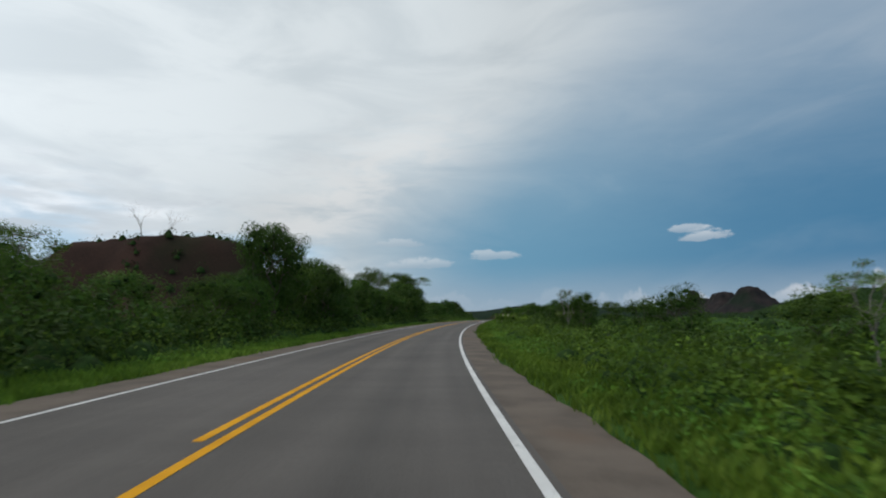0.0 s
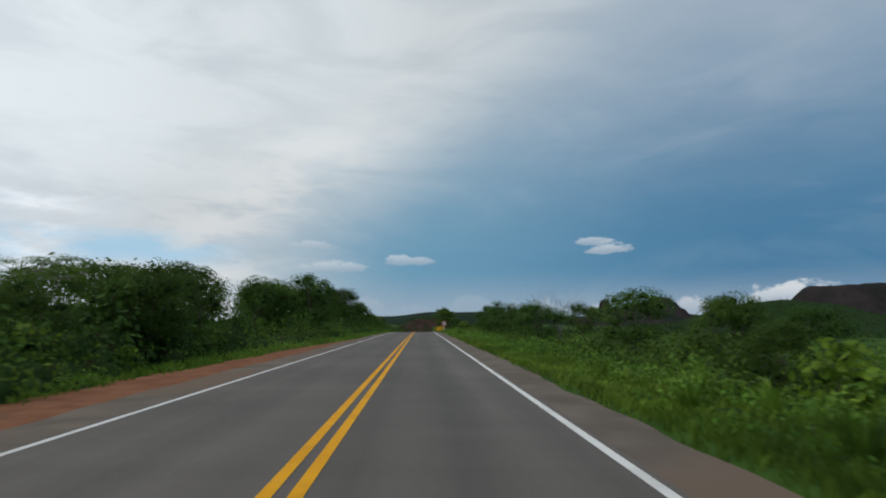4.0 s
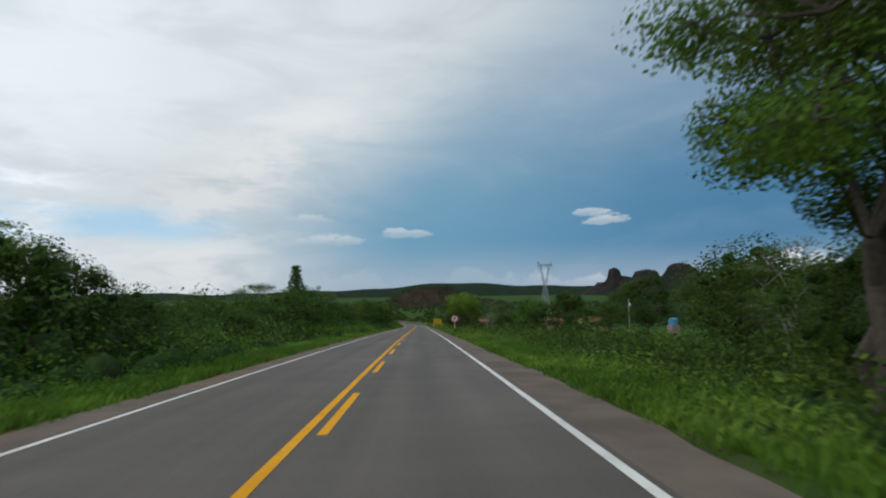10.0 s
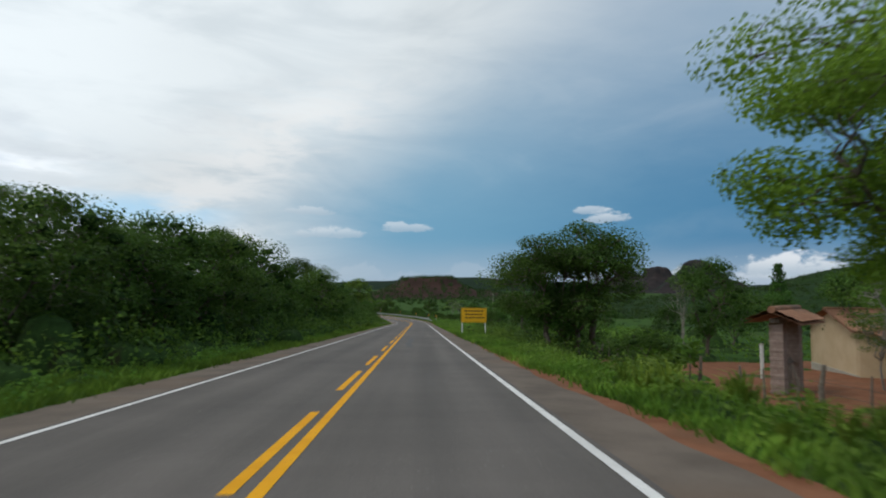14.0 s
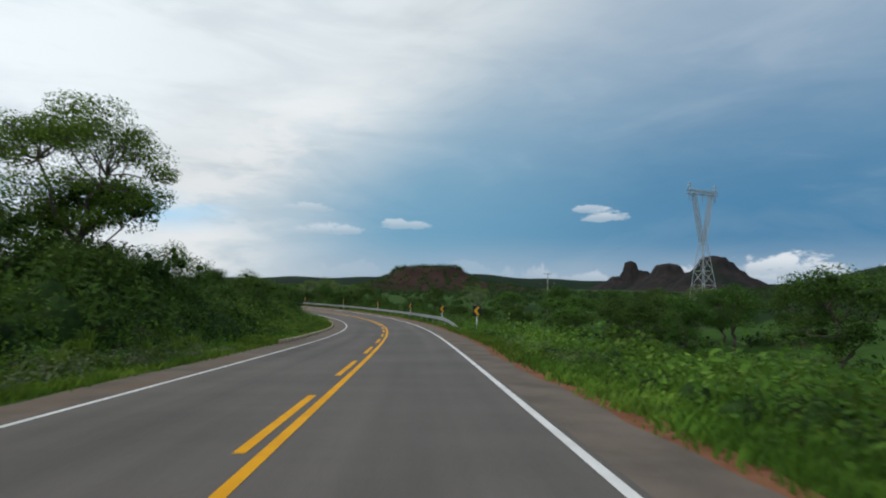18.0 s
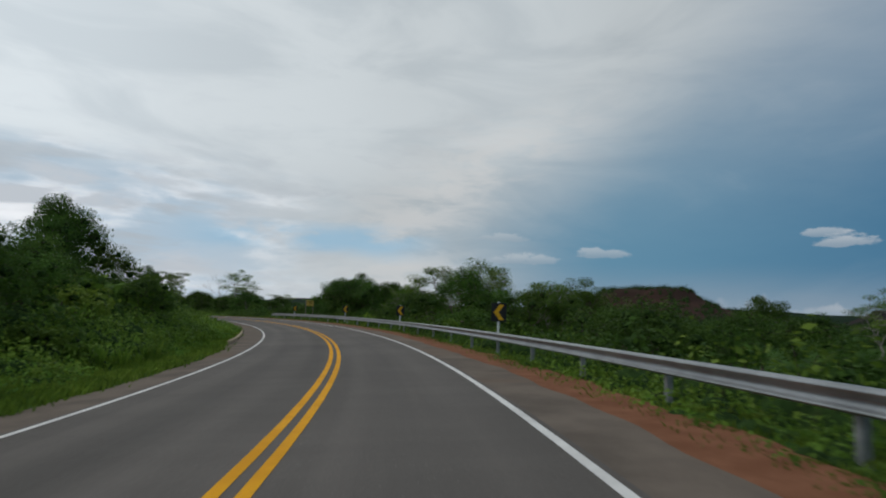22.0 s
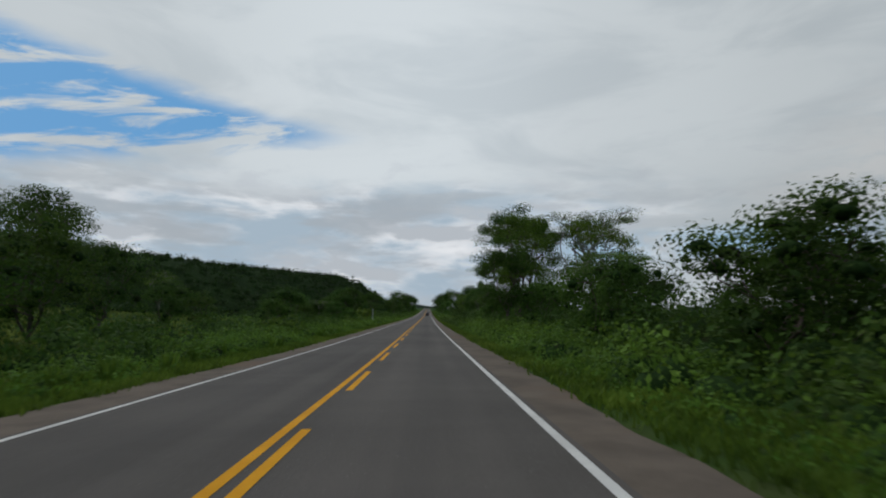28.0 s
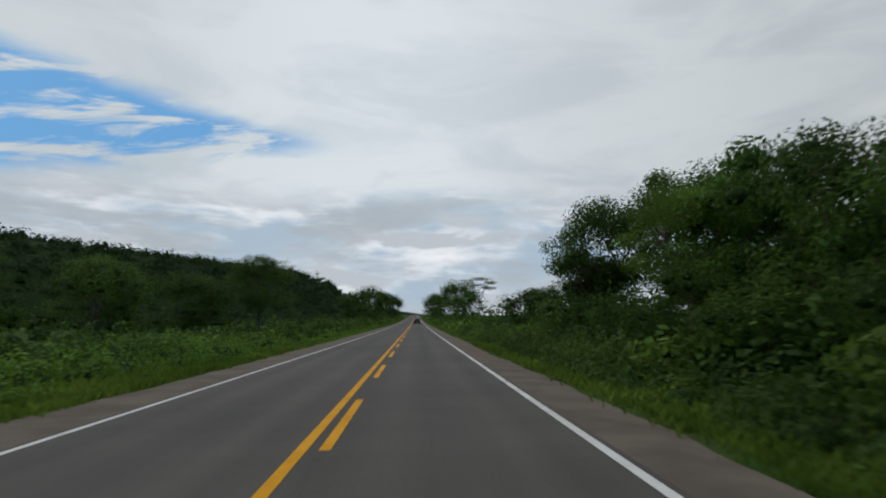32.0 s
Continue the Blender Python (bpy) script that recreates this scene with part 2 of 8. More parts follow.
col = w.mix(w.math("MULTIPLY", w.ramp(w.math("SUBTRACT", el, bank_top), 0.25, -0.5), w.ramp(az, -6.0, -20.0, 0.12, 0.7)), col, w.mix(w.ramp(el, 0.6, 2.4), (0.44, 0.52, 0.60), (0.72, 0.75, 0.78)))
col = w.mix(w.ramp(el, 0.0, -6.0), col, (0.12, 0.14, 0.12))
w.add("ShaderNodeOutputWorld", (w.add("ShaderNodeBackground", (col, 1.0)),))

sun = new("sun", bpy.data.lights.new("sun", "SUN"))
sun.data.energy, sun.data.angle, sun.data.color = 0.9, radians(14), (1.0, 0.97, 0.92)
sun.matrix_world = look((0, 0, 300), (300 * math.sin(radians(SUN_AZ)) / math.tan(radians(SUN_EL)), -300 * math.cos(radians(SUN_AZ)) / math.tan(radians(SUN_EL)), 0))


# ---- materials ----
def material(name, rough=0.8, metal=0.0, spec=0.3):
    m = bpy.data.materials.new(name)
    m.use_nodes = True
    n = Nodes(m.node_tree)
    b = n.add("ShaderNodeBsdfPrincipled", {"Roughness": rough, "Metallic": metal, "Specular IOR Level": spec})
    n.add("ShaderNodeOutputMaterial", (b,))
    where = n.add("ShaderNodeTexCoord").outputs["Object"]
    return m, n, b, where


def world_place(n):
    return n.add("ShaderNodeNewGeometry").outputs["Position"]


def bump(n, b, height, strength=0.3, dist=0.02):
    n.put(b.inputs["Normal"], n.add("ShaderNodeBump", {"Height": height, "Strength": strength, "Distance": dist}).outputs[0])


def speckled(name, low, high, scale=6.0, fine_scale=90.0, rough=0.85, metal=0.0, spec=0.3, bumps=0.2, third=None):
    """A surface that varies between two colours at two scales."""
    m, n, b, p = material(name, rough, metal, spec)
    p = world_place(n)
    a, c = n.noise(p, scale, 5.0), n.noise(p, fine_scale, 3.0)
    f = n.math("ADD", n.math("MULTIPLY", n.ramp(a, 0.3, 0.7), 0.65), n.math("MULTIPLY", n.ramp(c, 0.3, 0.7), 0.35))
    col = n.mix(f, low, high)
    if third:
        col = n.mix(n.ramp(n.noise(p, scale * 0.23, 4.0), 0.55, 0.68), col, third)
    n.put(b.inputs["Base Color"], col)
    bump(n, b, c, bumps)
    return m


def leafy(name, dark, mid, light, through=0.35, yellow=None):
    """Leaves: each leaf of its own tint, patches of tint over the metres, light shining through."""
    m = bpy.data.materials.new(name)
    m.use_nodes = True
    n = Nodes(m.node_tree)
    g = n.add("ShaderNodeNewGeometry")
    rnd = g.outputs["Random Per Island"]
    patch = n.noise(g.outputs["Position"], 0.16, 3.0)
    f = n.math("ADD", n.math("MULTIPLY", rnd, 0.42), n.math("MULTIPLY", n.ramp(patch, 0.35, 0.65), 0.55))
    col = n.mix(n.ramp(f, 0.1, 0.5), dark, mid)
    col = n.mix(n.ramp(f, 0.5, 0.95), col, light)
    sprig = n.noise(g.outputs["Position"], 0.75, 4.0, 0.65)
    col = n.mix(1.0, col, n.mix(n.ramp(sprig, 0.34, 0.66), (0.62, 0.64, 0.66), (1.36, 1.32, 1.18)), "MULTIPLY")
    if yellow:
        col = n.mix(n.ramp(rnd, 0.93, 0.96), col, yellow)
    tree_tint = n.add("ShaderNodeObjectInfo").outputs["Random"]
    hsv = n.add("ShaderNodeHueSaturation", {"Hue": n.ramp(tree_tint, 0.0, 1.0, 0.485, 0.515, False), "Value": n.ramp(tree_tint, 0.0, 1.0, 0.85, 1.2, False), "Color": col})
    b = n.add("ShaderNodeBsdfPrincipled", {"Base Color": hsv.outputs[0], "Roughness": 0.65, "Specular IOR Level": 0.12})
    t = n.add("ShaderNodeBsdfTranslucent", {"Color": n.mix(0.5, hsv.outputs[0], light)})
    n.add("ShaderNodeOutputMaterial", (n.add("ShaderNodeMixShader", (through, b.outputs[0], t.outputs[0])),))
    return m


def make_asphalt():
    m, n, b, p = material("asphalt", 0.8, 0.0, 0.12)
    p = world_place(n)
    across, along, _ = n.add("ShaderNodeSeparateXYZ", (n.add("ShaderNodeTexCoord").outputs["UV"],)).outputs
    grit = n.noise(p, 45.0, 3.0, 0.7)
    blotch = n.noise(p, 0.22, 5.0)
    band = n.noise(n.xyz(n.math("MULTIPLY", across, 1.3), n.math("MULTIPLY", along, 0.03), 0.0), 1.0, 4.0)
    patch = n.noise(n.xyz(n.math("MULTIPLY", across, 0.35), n.math("MULTIPLY", along, 0.10), 4.0), 1.0, 2.0, 0.4)
    # two paler wheel paths in each lane, an oily line between them
    lane = n.math("ABSOLUTE", n.math("SUBTRACT", n.math("ABSOLUTE", across), 1.75))
    wheel = n.ramp(n.math("ABSOLUTE", n.math("SUBTRACT", lane, 0.78)), 0.45, 0.05)
    f = n.math("ADD", n.math("MULTIPLY", grit, 0.40), n.math("ADD", n.math("MULTIPLY", n.math("ADD", blotch, band), 0.24), n.math("MULTIPLY", patch, 0.14)))
    f = n.math("ADD", f, n.math("MULTIPLY", wheel, 0.03))
    col = n.mix(n.ramp(f, 0.3, 0.75), (0.073, 0.065, 0.058), (0.166, 0.146, 0.130))
    col = n.mix(n.ramp(lane, 0.35, 0.0, 0.0, 0.12), col, (0.045, 0.043, 0.042))
    # faint cross bands from laying, pale aggregate
    laid = n.noise(n.xyz(n.math("MULTIPLY", across, 0.12), n.math("MULTIPLY", along, 0.9), 9.0), 1.0, 4.0, 0.6)
    col = n.mix(1.0, col, n.mix(n.ramp(laid, 0.36, 0.64), (0.965, 0.965, 0.965), (1.035, 1.035, 1.035)), "MULTIPLY")
    stones = n.add("ShaderNodeTexVoronoi", {"Vector": p, "Scale": 70.0}).outputs[0]
    col = n.mix(n.ramp(stones, 0.16, 0.08, 0.0, 0.35), col, (0.21, 0.195, 0.18))
    chips = n.add("ShaderNodeTexVoronoi", {"Vector": p, "Scale": 9.0}).outputs[0]
    col = n.mix(n.math("MULTIPLY", n.ramp(chips, 0.10, 0.06), n.ramp(patch, 0.5, 0.62, 0.0, 0.7)), col, (0.34, 0.32, 0.30))
    # asphalt darkened beyond the curve, standing in for dimmer light there
    dimmer = n.ramp(n.math("ADD", along, n.math("MULTIPLY", blotch, 30.0)), 690.0, 740.0)
    col = n.mix(dimmer, col, n.mix(1.0, col, (0.86, 0.86, 0.87), "MULTIPLY"))
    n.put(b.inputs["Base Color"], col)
    bump(n, b, n.math("ADD", grit, n.math("MULTIPLY", laid, 0.25)), 0.35, 0.01)
    return m


def make_paint(name, low, high, wear):
    m, n, b, p = material(name, 0.75, 0.0, 0.12)
    p = world_place(n)
    a = n.noise(p, 1.1, 5.0, 0.65)
    c = n.noise(p, 26.0, 4.0, 0.7)
    col = n.mix(n.ramp(a, 0.3, 0.7), low, high)
    worn = n.math("ADD", n.math("MULTIPLY", a, 0.5), n.math("MULTIPLY", c, 0.5))
    col = n.mix(n.ramp(worn, wear, wear + 0.12, 0.0, 0.75), col, (0.12, 0.11, 0.10))
    n.put(b.inputs["Base Color"], col)
    bump(n, b, c, 0.2, 0.01)
    return m


ASPHALT = make_asphalt()
WHITE_PAINT = make_paint("white_road_paint", (0.58, 0.56, 0.53), (0.76, 0.74, 0.70), 0.56)
YELLOW_PAINT = make_paint("yellow_road_paint", (0.64, 0.285, 0.003), (0.78, 0.365, 0.006), 0.575)
SHOULDER = speckled("shoulder_asphalt", (0.100, 0.080, 0.064), (0.185, 0.148, 0.118), 0.8, 55, spec=0.08, third=(0.155, 0.112, 0.082))
RED_DIRT = speckled("red_dirt", (0.15, 0.062, 0.032), (0.25, 0.115, 0.065), 1.6, 40, 0.95, spec=0.05, third=(0.16, 0.085, 0.05))
SOIL = speckled("grassy_ground", (0.026, 0.058, 0.011), (0.050, 0.100, 0.018), 0.5, 12, 0.95, spec=0.04, third=(0.052, 0.072, 0.022))
# plant cores: darker than the leaves, inner shade put into the colour
SHADED_INSIDE = speckled("shaded_plant_inside", (0.016, 0.030, 0.009), (0.040, 0.080, 0.020), 4, 25, 0.9, spec=0.05, third=(0.030, 0.034, 0.014))
BARK = speckled("bark", (0.06, 0.045, 0.035), (0.16, 0.125, 0.10), 9, 50, 0.9)
PALE_BARK = speckled("pale_bark", (0.17, 0.15, 0.13), (0.30, 0.27, 0.24), 9, 50, 0.9)
GALVANISED = speckled("galvanised_steel", (0.24, 0.25, 0.255), (0.38, 0.39, 0.395), 1.5, 60, 0.42, 0.75, 0.5, 0.05)
POST_STEEL = speckled("dull_steel", (0.22, 0.23, 0.23), (0.36, 0.37, 0.37), 4, 60, 0.6, 0.6, 0.5, 0.05)
# paler than the other steel: distance haze put into the tower's colour
TOWER_STEEL = speckled("haze_paled_tower_steel", (0.34, 0.36, 0.37), (0.50, 0.52, 0.53), 2, 40, 0.6, 0.2, 0.4, 0.05)
CONCRETE = speckled("concrete", (0.30, 0.27, 0.22), (0.46, 0.42, 0.34), 3, 50, third=(0.24, 0.19, 0.13))
KERB = speckled("dusty_kerb_concrete", (0.30, 0.23, 0.14), (0.46, 0.38, 0.25), 2, 40, third=(0.17, 0.14, 0.08))
SIGN_WHITE = speckled("sign_white", (0.66, 0.66, 0.65), (0.78, 0.78, 0.77), 4, 60, 0.45, bumps=0.0)
SIGN_RED = speckled("sign_red", (0.48, 0.03, 0.03), (0.58, 0.045, 0.04), 4, 60, 0.45, bumps=0.0)
SIGN_YELLOW = speckled("sign_yellow", (0.72, 0.38, 0.01), (0.82, 0.46, 0.02), 4, 60, 0.45, bumps=0.0)
FADED_YELLOW = speckled("faded_sign_yellow", (0.68, 0.44, 0.07), (0.80, 0.54, 0.11), 4, 60, 0.5, bumps=0.0)
SIGN_BLACK = speckled("sign_black", (0.012, 0.012, 0.012), (0.03, 0.03, 0.028), 4, 60, 0.5, bumps=0.0)
LEAF_DARK = leafy("dark_tree_leaves", (0.029, 0.060, 0.011), (0.050, 0.102, 0.016), (0.101, 0.174, 0.031), 0.38)
LEAF_MID = leafy("green_leaves", (0.044, 0.089, 0.012), (0.085, 0.154, 0.019), (0.168, 0.255, 0.038), 0.38)
LEAF_BRIGHT = leafy("bright_leaves", (0.072, 0.132, 0.014), (0.138, 0.235, 0.024), (0.224, 0.345, 0.044), 0.42)
GRASS = leafy("grass_blades", (0.058, 0.117, 0.014), (0.106, 0.187, 0.022), (0.185, 0.269, 0.040), 0.35)
HERB = leafy("verge_herb_leaves", (0.055, 0.114, 0.016), (0.102, 0.192, 0.024), (0.179, 0.282, 0.045), 0.38)
FIELD_GRASS = leafy("field_grass_blades", (0.070, 0.105, 0.016), (0.130, 0.172, 0.030), (0.240, 0.260, 0.070), 0.35)
WOODS = leafy("far_woods_leaves", (0.014, 0.032, 0.009), (0.026, 0.051, 0.014), (0.053, 0.089, 0.023), 0.3)


# ---- mesh helpers ----
def fast_mesh(name, verts, faces, mat=None, smooth=False, inner=0):
    """A mesh from arrays: verts (n, 3), faces (m, k); the last `inner` faces are a plant's inside, coloured dark as if
    in shade.
    """
    verts, faces = np.asarray(verts, np.float32), np.asarray(faces, np.int32)
    me = bpy.data.meshes.new(name)
    k = faces.shape[1]
    me.vertices.add(len(verts))
    me.vertices.foreach_set("co", verts.ravel())
    me.loops.add(faces.size)
    me.loops.foreach_set("vertex_index", faces.ravel())
    me.polygons.add(len(faces))
    me.polygons.foreach_set("loop_start", np.arange(0, faces.size, k, dtype=np.int32))
    me.update(calc_edges=True)
    if smooth:
        me.polygons.foreach_set("use_smooth", np.ones(len(faces), bool))
    if mat:
        me.materials.append(mat)
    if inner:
        me.materials.append(SHADED_INSIDE)
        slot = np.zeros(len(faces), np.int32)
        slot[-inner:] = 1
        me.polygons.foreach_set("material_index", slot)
    return me


def bm_mesh(name, bm, mat):
    me = bpy.data.meshes.new(name)
    bm.to_mesh(me)
    bm.free()
    me.materials.append(mat)
    return me


def part(name, bm, mat, parent, label=""):
    """One mesh object under a thing or a part, from a bmesh or a mesh."""
    me = bm_mesh(name, bm, mat) if isinstance(bm, bmesh.types.BMesh) else bm
    ob = new(name, me)
    ob.parent = parent
    return tagged(ob, label)


def box(bm, size, at=(0, 0, 0), bevel=0.0, turn=None):
    r = bmesh.ops.create_cube(bm, size=1.0)
    vs = r["verts"]
    bmesh.ops.scale(bm, vec=size, verts=vs)
    if bevel:
        es = list({e for v in vs for e in v.link_edges})
        out = bmesh.ops.bevel(bm, geom=es, offset=bevel, segments=2, profile=0.5, affect="EDGES")
        vs = list({v for f in out["faces"] for v in f.verts} | {v for v in vs if v.is_valid})
    m = Matrix.Translation(at) @ (turn or Matrix())
    bmesh.ops.transform(bm, matrix=m, verts=vs)
    return bm


def rod(bm, a, b, r0, r1=None, sides=8):
    """A tapered bar from a to b."""
    a, b = Vector(a), Vector(b)
    d = b - a
    r = bmesh.ops.create_cone(bm, cap_ends=True, segments=sides, radius1=r0, radius2=r0 if r1 is None else r1, depth=d.length)
    bmesh.ops.transform(bm, matrix=Matrix.Translation((a + b) / 2) @ d.to_track_quat("Z", "Y").to_matrix().to_4x4(), verts=r["verts"])
    return bm


def thing(name, m, label, category, group=""):
    ob = new(name)
    ob.matrix_world = m
    ob.empty_display_size = 0.2
    return tagged(ob, label, category, group)


def stand(s, u, turn=0.0, up=None):
    """A pose on the ground at s, u, facing back along the road when turn is 0 (its +y runs up the road)."""
    p = on_road(s, u)
    z = float(ground_z(s, u)) if up is None else float(p[2]) + up
    return Matrix.Translation((p[0], p[1], z)) @ Matrix.Rotation(heading(s) + radians(turn), 4, "Z")


def strip(name, s_list, u_list, z_of, mat, smooth=True):
    """A sheet over the road's own coordinates."""
    S, U = np.meshgrid(np.asarray(s_list, float), np.asarray(u_list, float), indexing="ij")
    v = on_road(S, U)
    v[..., 2] = z_of(S, U)
    a, b = S.shape
    i = np.arange(a * b).reshape(a, b)
    f = np.stack([i[:-1, :-1], i[:-1, 1:], i[1:, 1:], i[1:, :-1]], -1).reshape(-1, 4)
    me = fast_mesh(name, v.reshape(-1, 3), f, mat, smooth)
    layer = me.uv_layers.new(name="road")
    layer.data.foreach_set("uv", np.stack([U, S], -1).reshape(-1, 2)[f.ravel()].ravel().astype(np.float32))
    return me


# ---- ground ----
def wave(x, y, k, seed=0.0):
    """A cheap smooth unevenness between about -1 and 1."""
    return (np.sin(x * k + 1.3 * np.sin(y * k * 0.7 + seed)) + np.sin(y * k * 1.13 + 1.7 * np.sin(x * k * 0.6 + 2.0 + seed))) / 2


DROP_S = [-90, 60, 200, 300, 350, 390, 430, 470, 540, 575, 600, 680, 715, 760, 900, 1300, 2300]
RIGHT_DROP = [0.7, 0.8, 1.1, 1.0, 0.8, 1.1, 1.35, 1.2, 1.8, 3.2, 4.6, 4.2, 2.0, 0.9, 0.6, 0.5, 0.5]
LEFT_DROP = [0.3, 0.2, 0.3, 0.5, 0.4, 0.3, 0.3, 0.2, -0.9, -1.4, -1.2, -0.4, 0.1, 0.4, 0.2, 0.2, 0.2]


def ground_z(s, u):
    """The height of the ground beside the road."""
    s, u = np.asarray(s, float), np.asarray(u, float)
    z = np.interp(s, LINE_S, LINE_Z) - np.clip(u, -6, 6) * np.interp(s, LINE_S, LINE_B)
    drop = np.where(u > 0, np.interp(s, DROP_S, RIGHT_DROP), np.interp(s, DROP_S, LEFT_DROP))
    a = np.abs(u)
    run = 2.0 + 1.9 * np.abs(drop)
    t = np.clip((a - 6.6) / run, 0, 1)
    t = t * t * (3 - 2 * t)
    bumps = 0.10 * wave(s, u, 0.9) * np.clip((a - 5.4) / 3, 0, 1) + 0.35 * wave(s, u, 0.11, 2.0) * np.clip((a - 9) / 12, 0, 1)
    lip = 0.07 * np.clip((a - 5.0) / 0.5, 0, 1)
    # the open field climbs away from the road
    climb = 0.085 * np.clip(-u - 12, 0, 70) * np.interp(s, [700, 735, 850, 895], [0, 1, 1, 0])
    return z - drop * t + climb + bumps - lip - 0.05


def outer_z(gx, gy):
    """The height of the open country, away from the road."""
    gx, gy = np.asarray(gx, float), np.asarray(gy, float)
    ls = slice(0, len(LINE_S), 12)
    px, py, pz = LINE_X[ls], LINE_Y[ls], LINE_Z[ls]
    d2 = (gx[..., None] - px) ** 2 + (gy[..., None] - py) ** 2
    wgt = 1.0 / (d2 + 300.0) ** 2
    z = (wgt * pz).sum(-1) / wgt.sum(-1)
    near = np.sqrt(d2.min(-1))
    z = z - 1.2 - 4.0 * np.clip(1 - (near - 45) / 32, 0, 1) + 1.2 * wave(gx, gy, 0.012) * np.clip((near - 90) / 100, 0, 1)
    far = np.clip((near - 300) / 1500, 0, 1)
    return z * (1 - far) + far * -15.0, near


def outer_ground():
    ax = np.concatenate([-np.geomspace(4700, 420, 16), np.arange(-400, 401, 25), np.geomspace(420, 4700, 16)])
    gx, gy = np.meshgrid(ax - 60, ax + 430, indexing="ij")
    z, _ = outer_z(gx, gy)
    a, b = gx.shape
    i = np.arange(a * b).reshape(a, b)
    f = np.stack([i[:-1, :-1], i[1:, :-1], i[1:, 1:], i[:-1, 1:]], -1).reshape(-1, 4)
    return np.stack([gx, gy, z], -1).reshape(-1, 3), f


US = [-80, -66, -54, -44, -36, -29, -23, -18.5, -15, -12.5, -10.5, -9, -8, -7.2, -6.6, -6.0, -5.5, -5.0, -4.6, -2, 0]
US = US + [-u for u in US[-2::-1]]
SS = np.concatenate([np.arange(-90, 930, 2.0), np.arange(930, 1300, 6.0), np.arange(1300, 2301, 20.0)])


def make_ground():
    S, U = np.meshgrid(SS, np.array(US, float), indexing="ij")
    v = on_road(S, U)
    v[..., 2] = ground_z(S, U) - np.where(np.abs(U) < 4.8, 0.10, 0.0)
    a, b = S.shape
    i = np.arange(a * b).reshape(a, b)
    f = np.stack([i[:-1, :-1], i[:-1, 1:], i[1:, 1:], i[1:, :-1]], -1).reshape(-1, 4)
    ov, of = outer_ground()
    me = fast_mesh("ground", np.concatenate([v.reshape(-1, 3), ov]), np.concatenate([f, of + a * b]), SOIL, True)
    return tagged(new("ground", me), "uneven green ground with bare soil showing through", "ground", kind="structure")


make_ground()


# ---- road, markings, shoulders ----
def road_z(S, U, up=0.0):
    return np.interp(S, LINE_S, LINE_Z) - np.clip(U, -6, 6) * np.interp(S, LINE_S, LINE_B) + up


RS = np.concatenate([np.arange(-90, 930, 2.0), np.arange(930, 2301, 8.0)])
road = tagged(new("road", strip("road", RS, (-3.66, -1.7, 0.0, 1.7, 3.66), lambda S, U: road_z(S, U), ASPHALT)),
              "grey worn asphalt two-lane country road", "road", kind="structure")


def shoulder(name, side, width_of, mat, label, s_list, inner, lift):
    S = np.asarray(s_list, float)
    edge = width_of(S)
    cols = [np.full_like(S, inner), inner + (edge - inner) * 0.5, edge]
    U = np.stack(cols, 1) * side
    SS2 = np.repeat(S[:, None], 3, 1)
    v = on_road(SS2, U)
    v[..., 2] = np.maximum(road_z(SS2, U, lift), 0 * v[..., 2] - 1e9)
    v[:, 2, 2] -= 0.02
    n = len(S)
    i = np.arange(n * 3).reshape(n, 3)
    f = np.stack([i[:-1, :-1], i[:-1, 1:], i[1:, 1:], i[1:, :-1]], -1).reshape(-1, 4)
    if side < 0:
        f = f[:, ::-1]
    return tagged(new(name, fast_mesh(name, v.reshape(-1, 3), f, mat, True)), label, "road shoulder", kind="structure")


SH = np.concatenate([np.arange(-90, 930, 0.5), np.arange(930, 2301, 8.0)])
rag = lambda s, k: 0.08 * np.sin(s * 0.23 + k) + 0.05 * np.sin(s * 0.9 + 2 * k) + 0.04 * np.sin(s * 2.3 + k)
left_edge = lambda s: np.interp(s, [-90, 40, 90, 125, 214, 240, 270, 330, 360, 410, 500, 520, 540, 552, 616, 627, 648, 653, 680, 720, 750, 807, 840, 900, 2300],
                                [4.9, 4.9, 5.05, 4.8, 4.85, 5.0, 4.55, 4.5, 4.6, 5.0, 4.7, 4.9, 4.95, 5.15, 5.15, 4.65, 4.65, 5.15, 5.15, 5.15, 5.1, 4.7, 5.0, 5.0, 5.0])
shoulder("road_shoulder_right", 1, lambda s: 4.72 + rag(s, 0.0) + np.interp(s, [540, 560, 605, 640], [0, 0.3, 0.15, 0.05]), SHOULDER, "brownish gravel-strewn asphalt road shoulder", SH, 3.6, -0.006)
shoulder("road_shoulder_left", -1, lambda s: left_edge(s) + rag(s, 2.0), SHOULDER, "brownish gravel-strewn asphalt road shoulder", SH, 3.6, -0.006)
shoulder("dirt_edge_right", 1, lambda s: 4.86 + 2.2 * rag(s, 1.0) + np.interp(s, [-90, 360, 375, 395, 405, 425, 445, 500, 520, 560, 610, 640, 700, 745, 755], [0, 0, 0.5, 0.4, 0, 0.6, 0, 0, 0.4, 0.75, 0.7, 1.2, 1.5, 1.4, 0]), RED_DIRT,
         "strip of red dirt beside the road", np.arange(355, 760, 0.5), 4.4, -0.035)
shoulder("dirt_edge_left", -1, lambda s: left_edge(s) + 0.05 + 2.0 * rag(s, 3.0) + np.interp(s, [60, 100, 118, 150, 175, 230, 255, 285, 300, 330], [0, 0.2, 2.0, 1.7, 0.2, 0.2, 0.45, 0.4, 0.1, 0]), RED_DIRT,
         "strip of red dirt beside the road", np.arange(60, 330, 0.5), 4.4, -0.035)


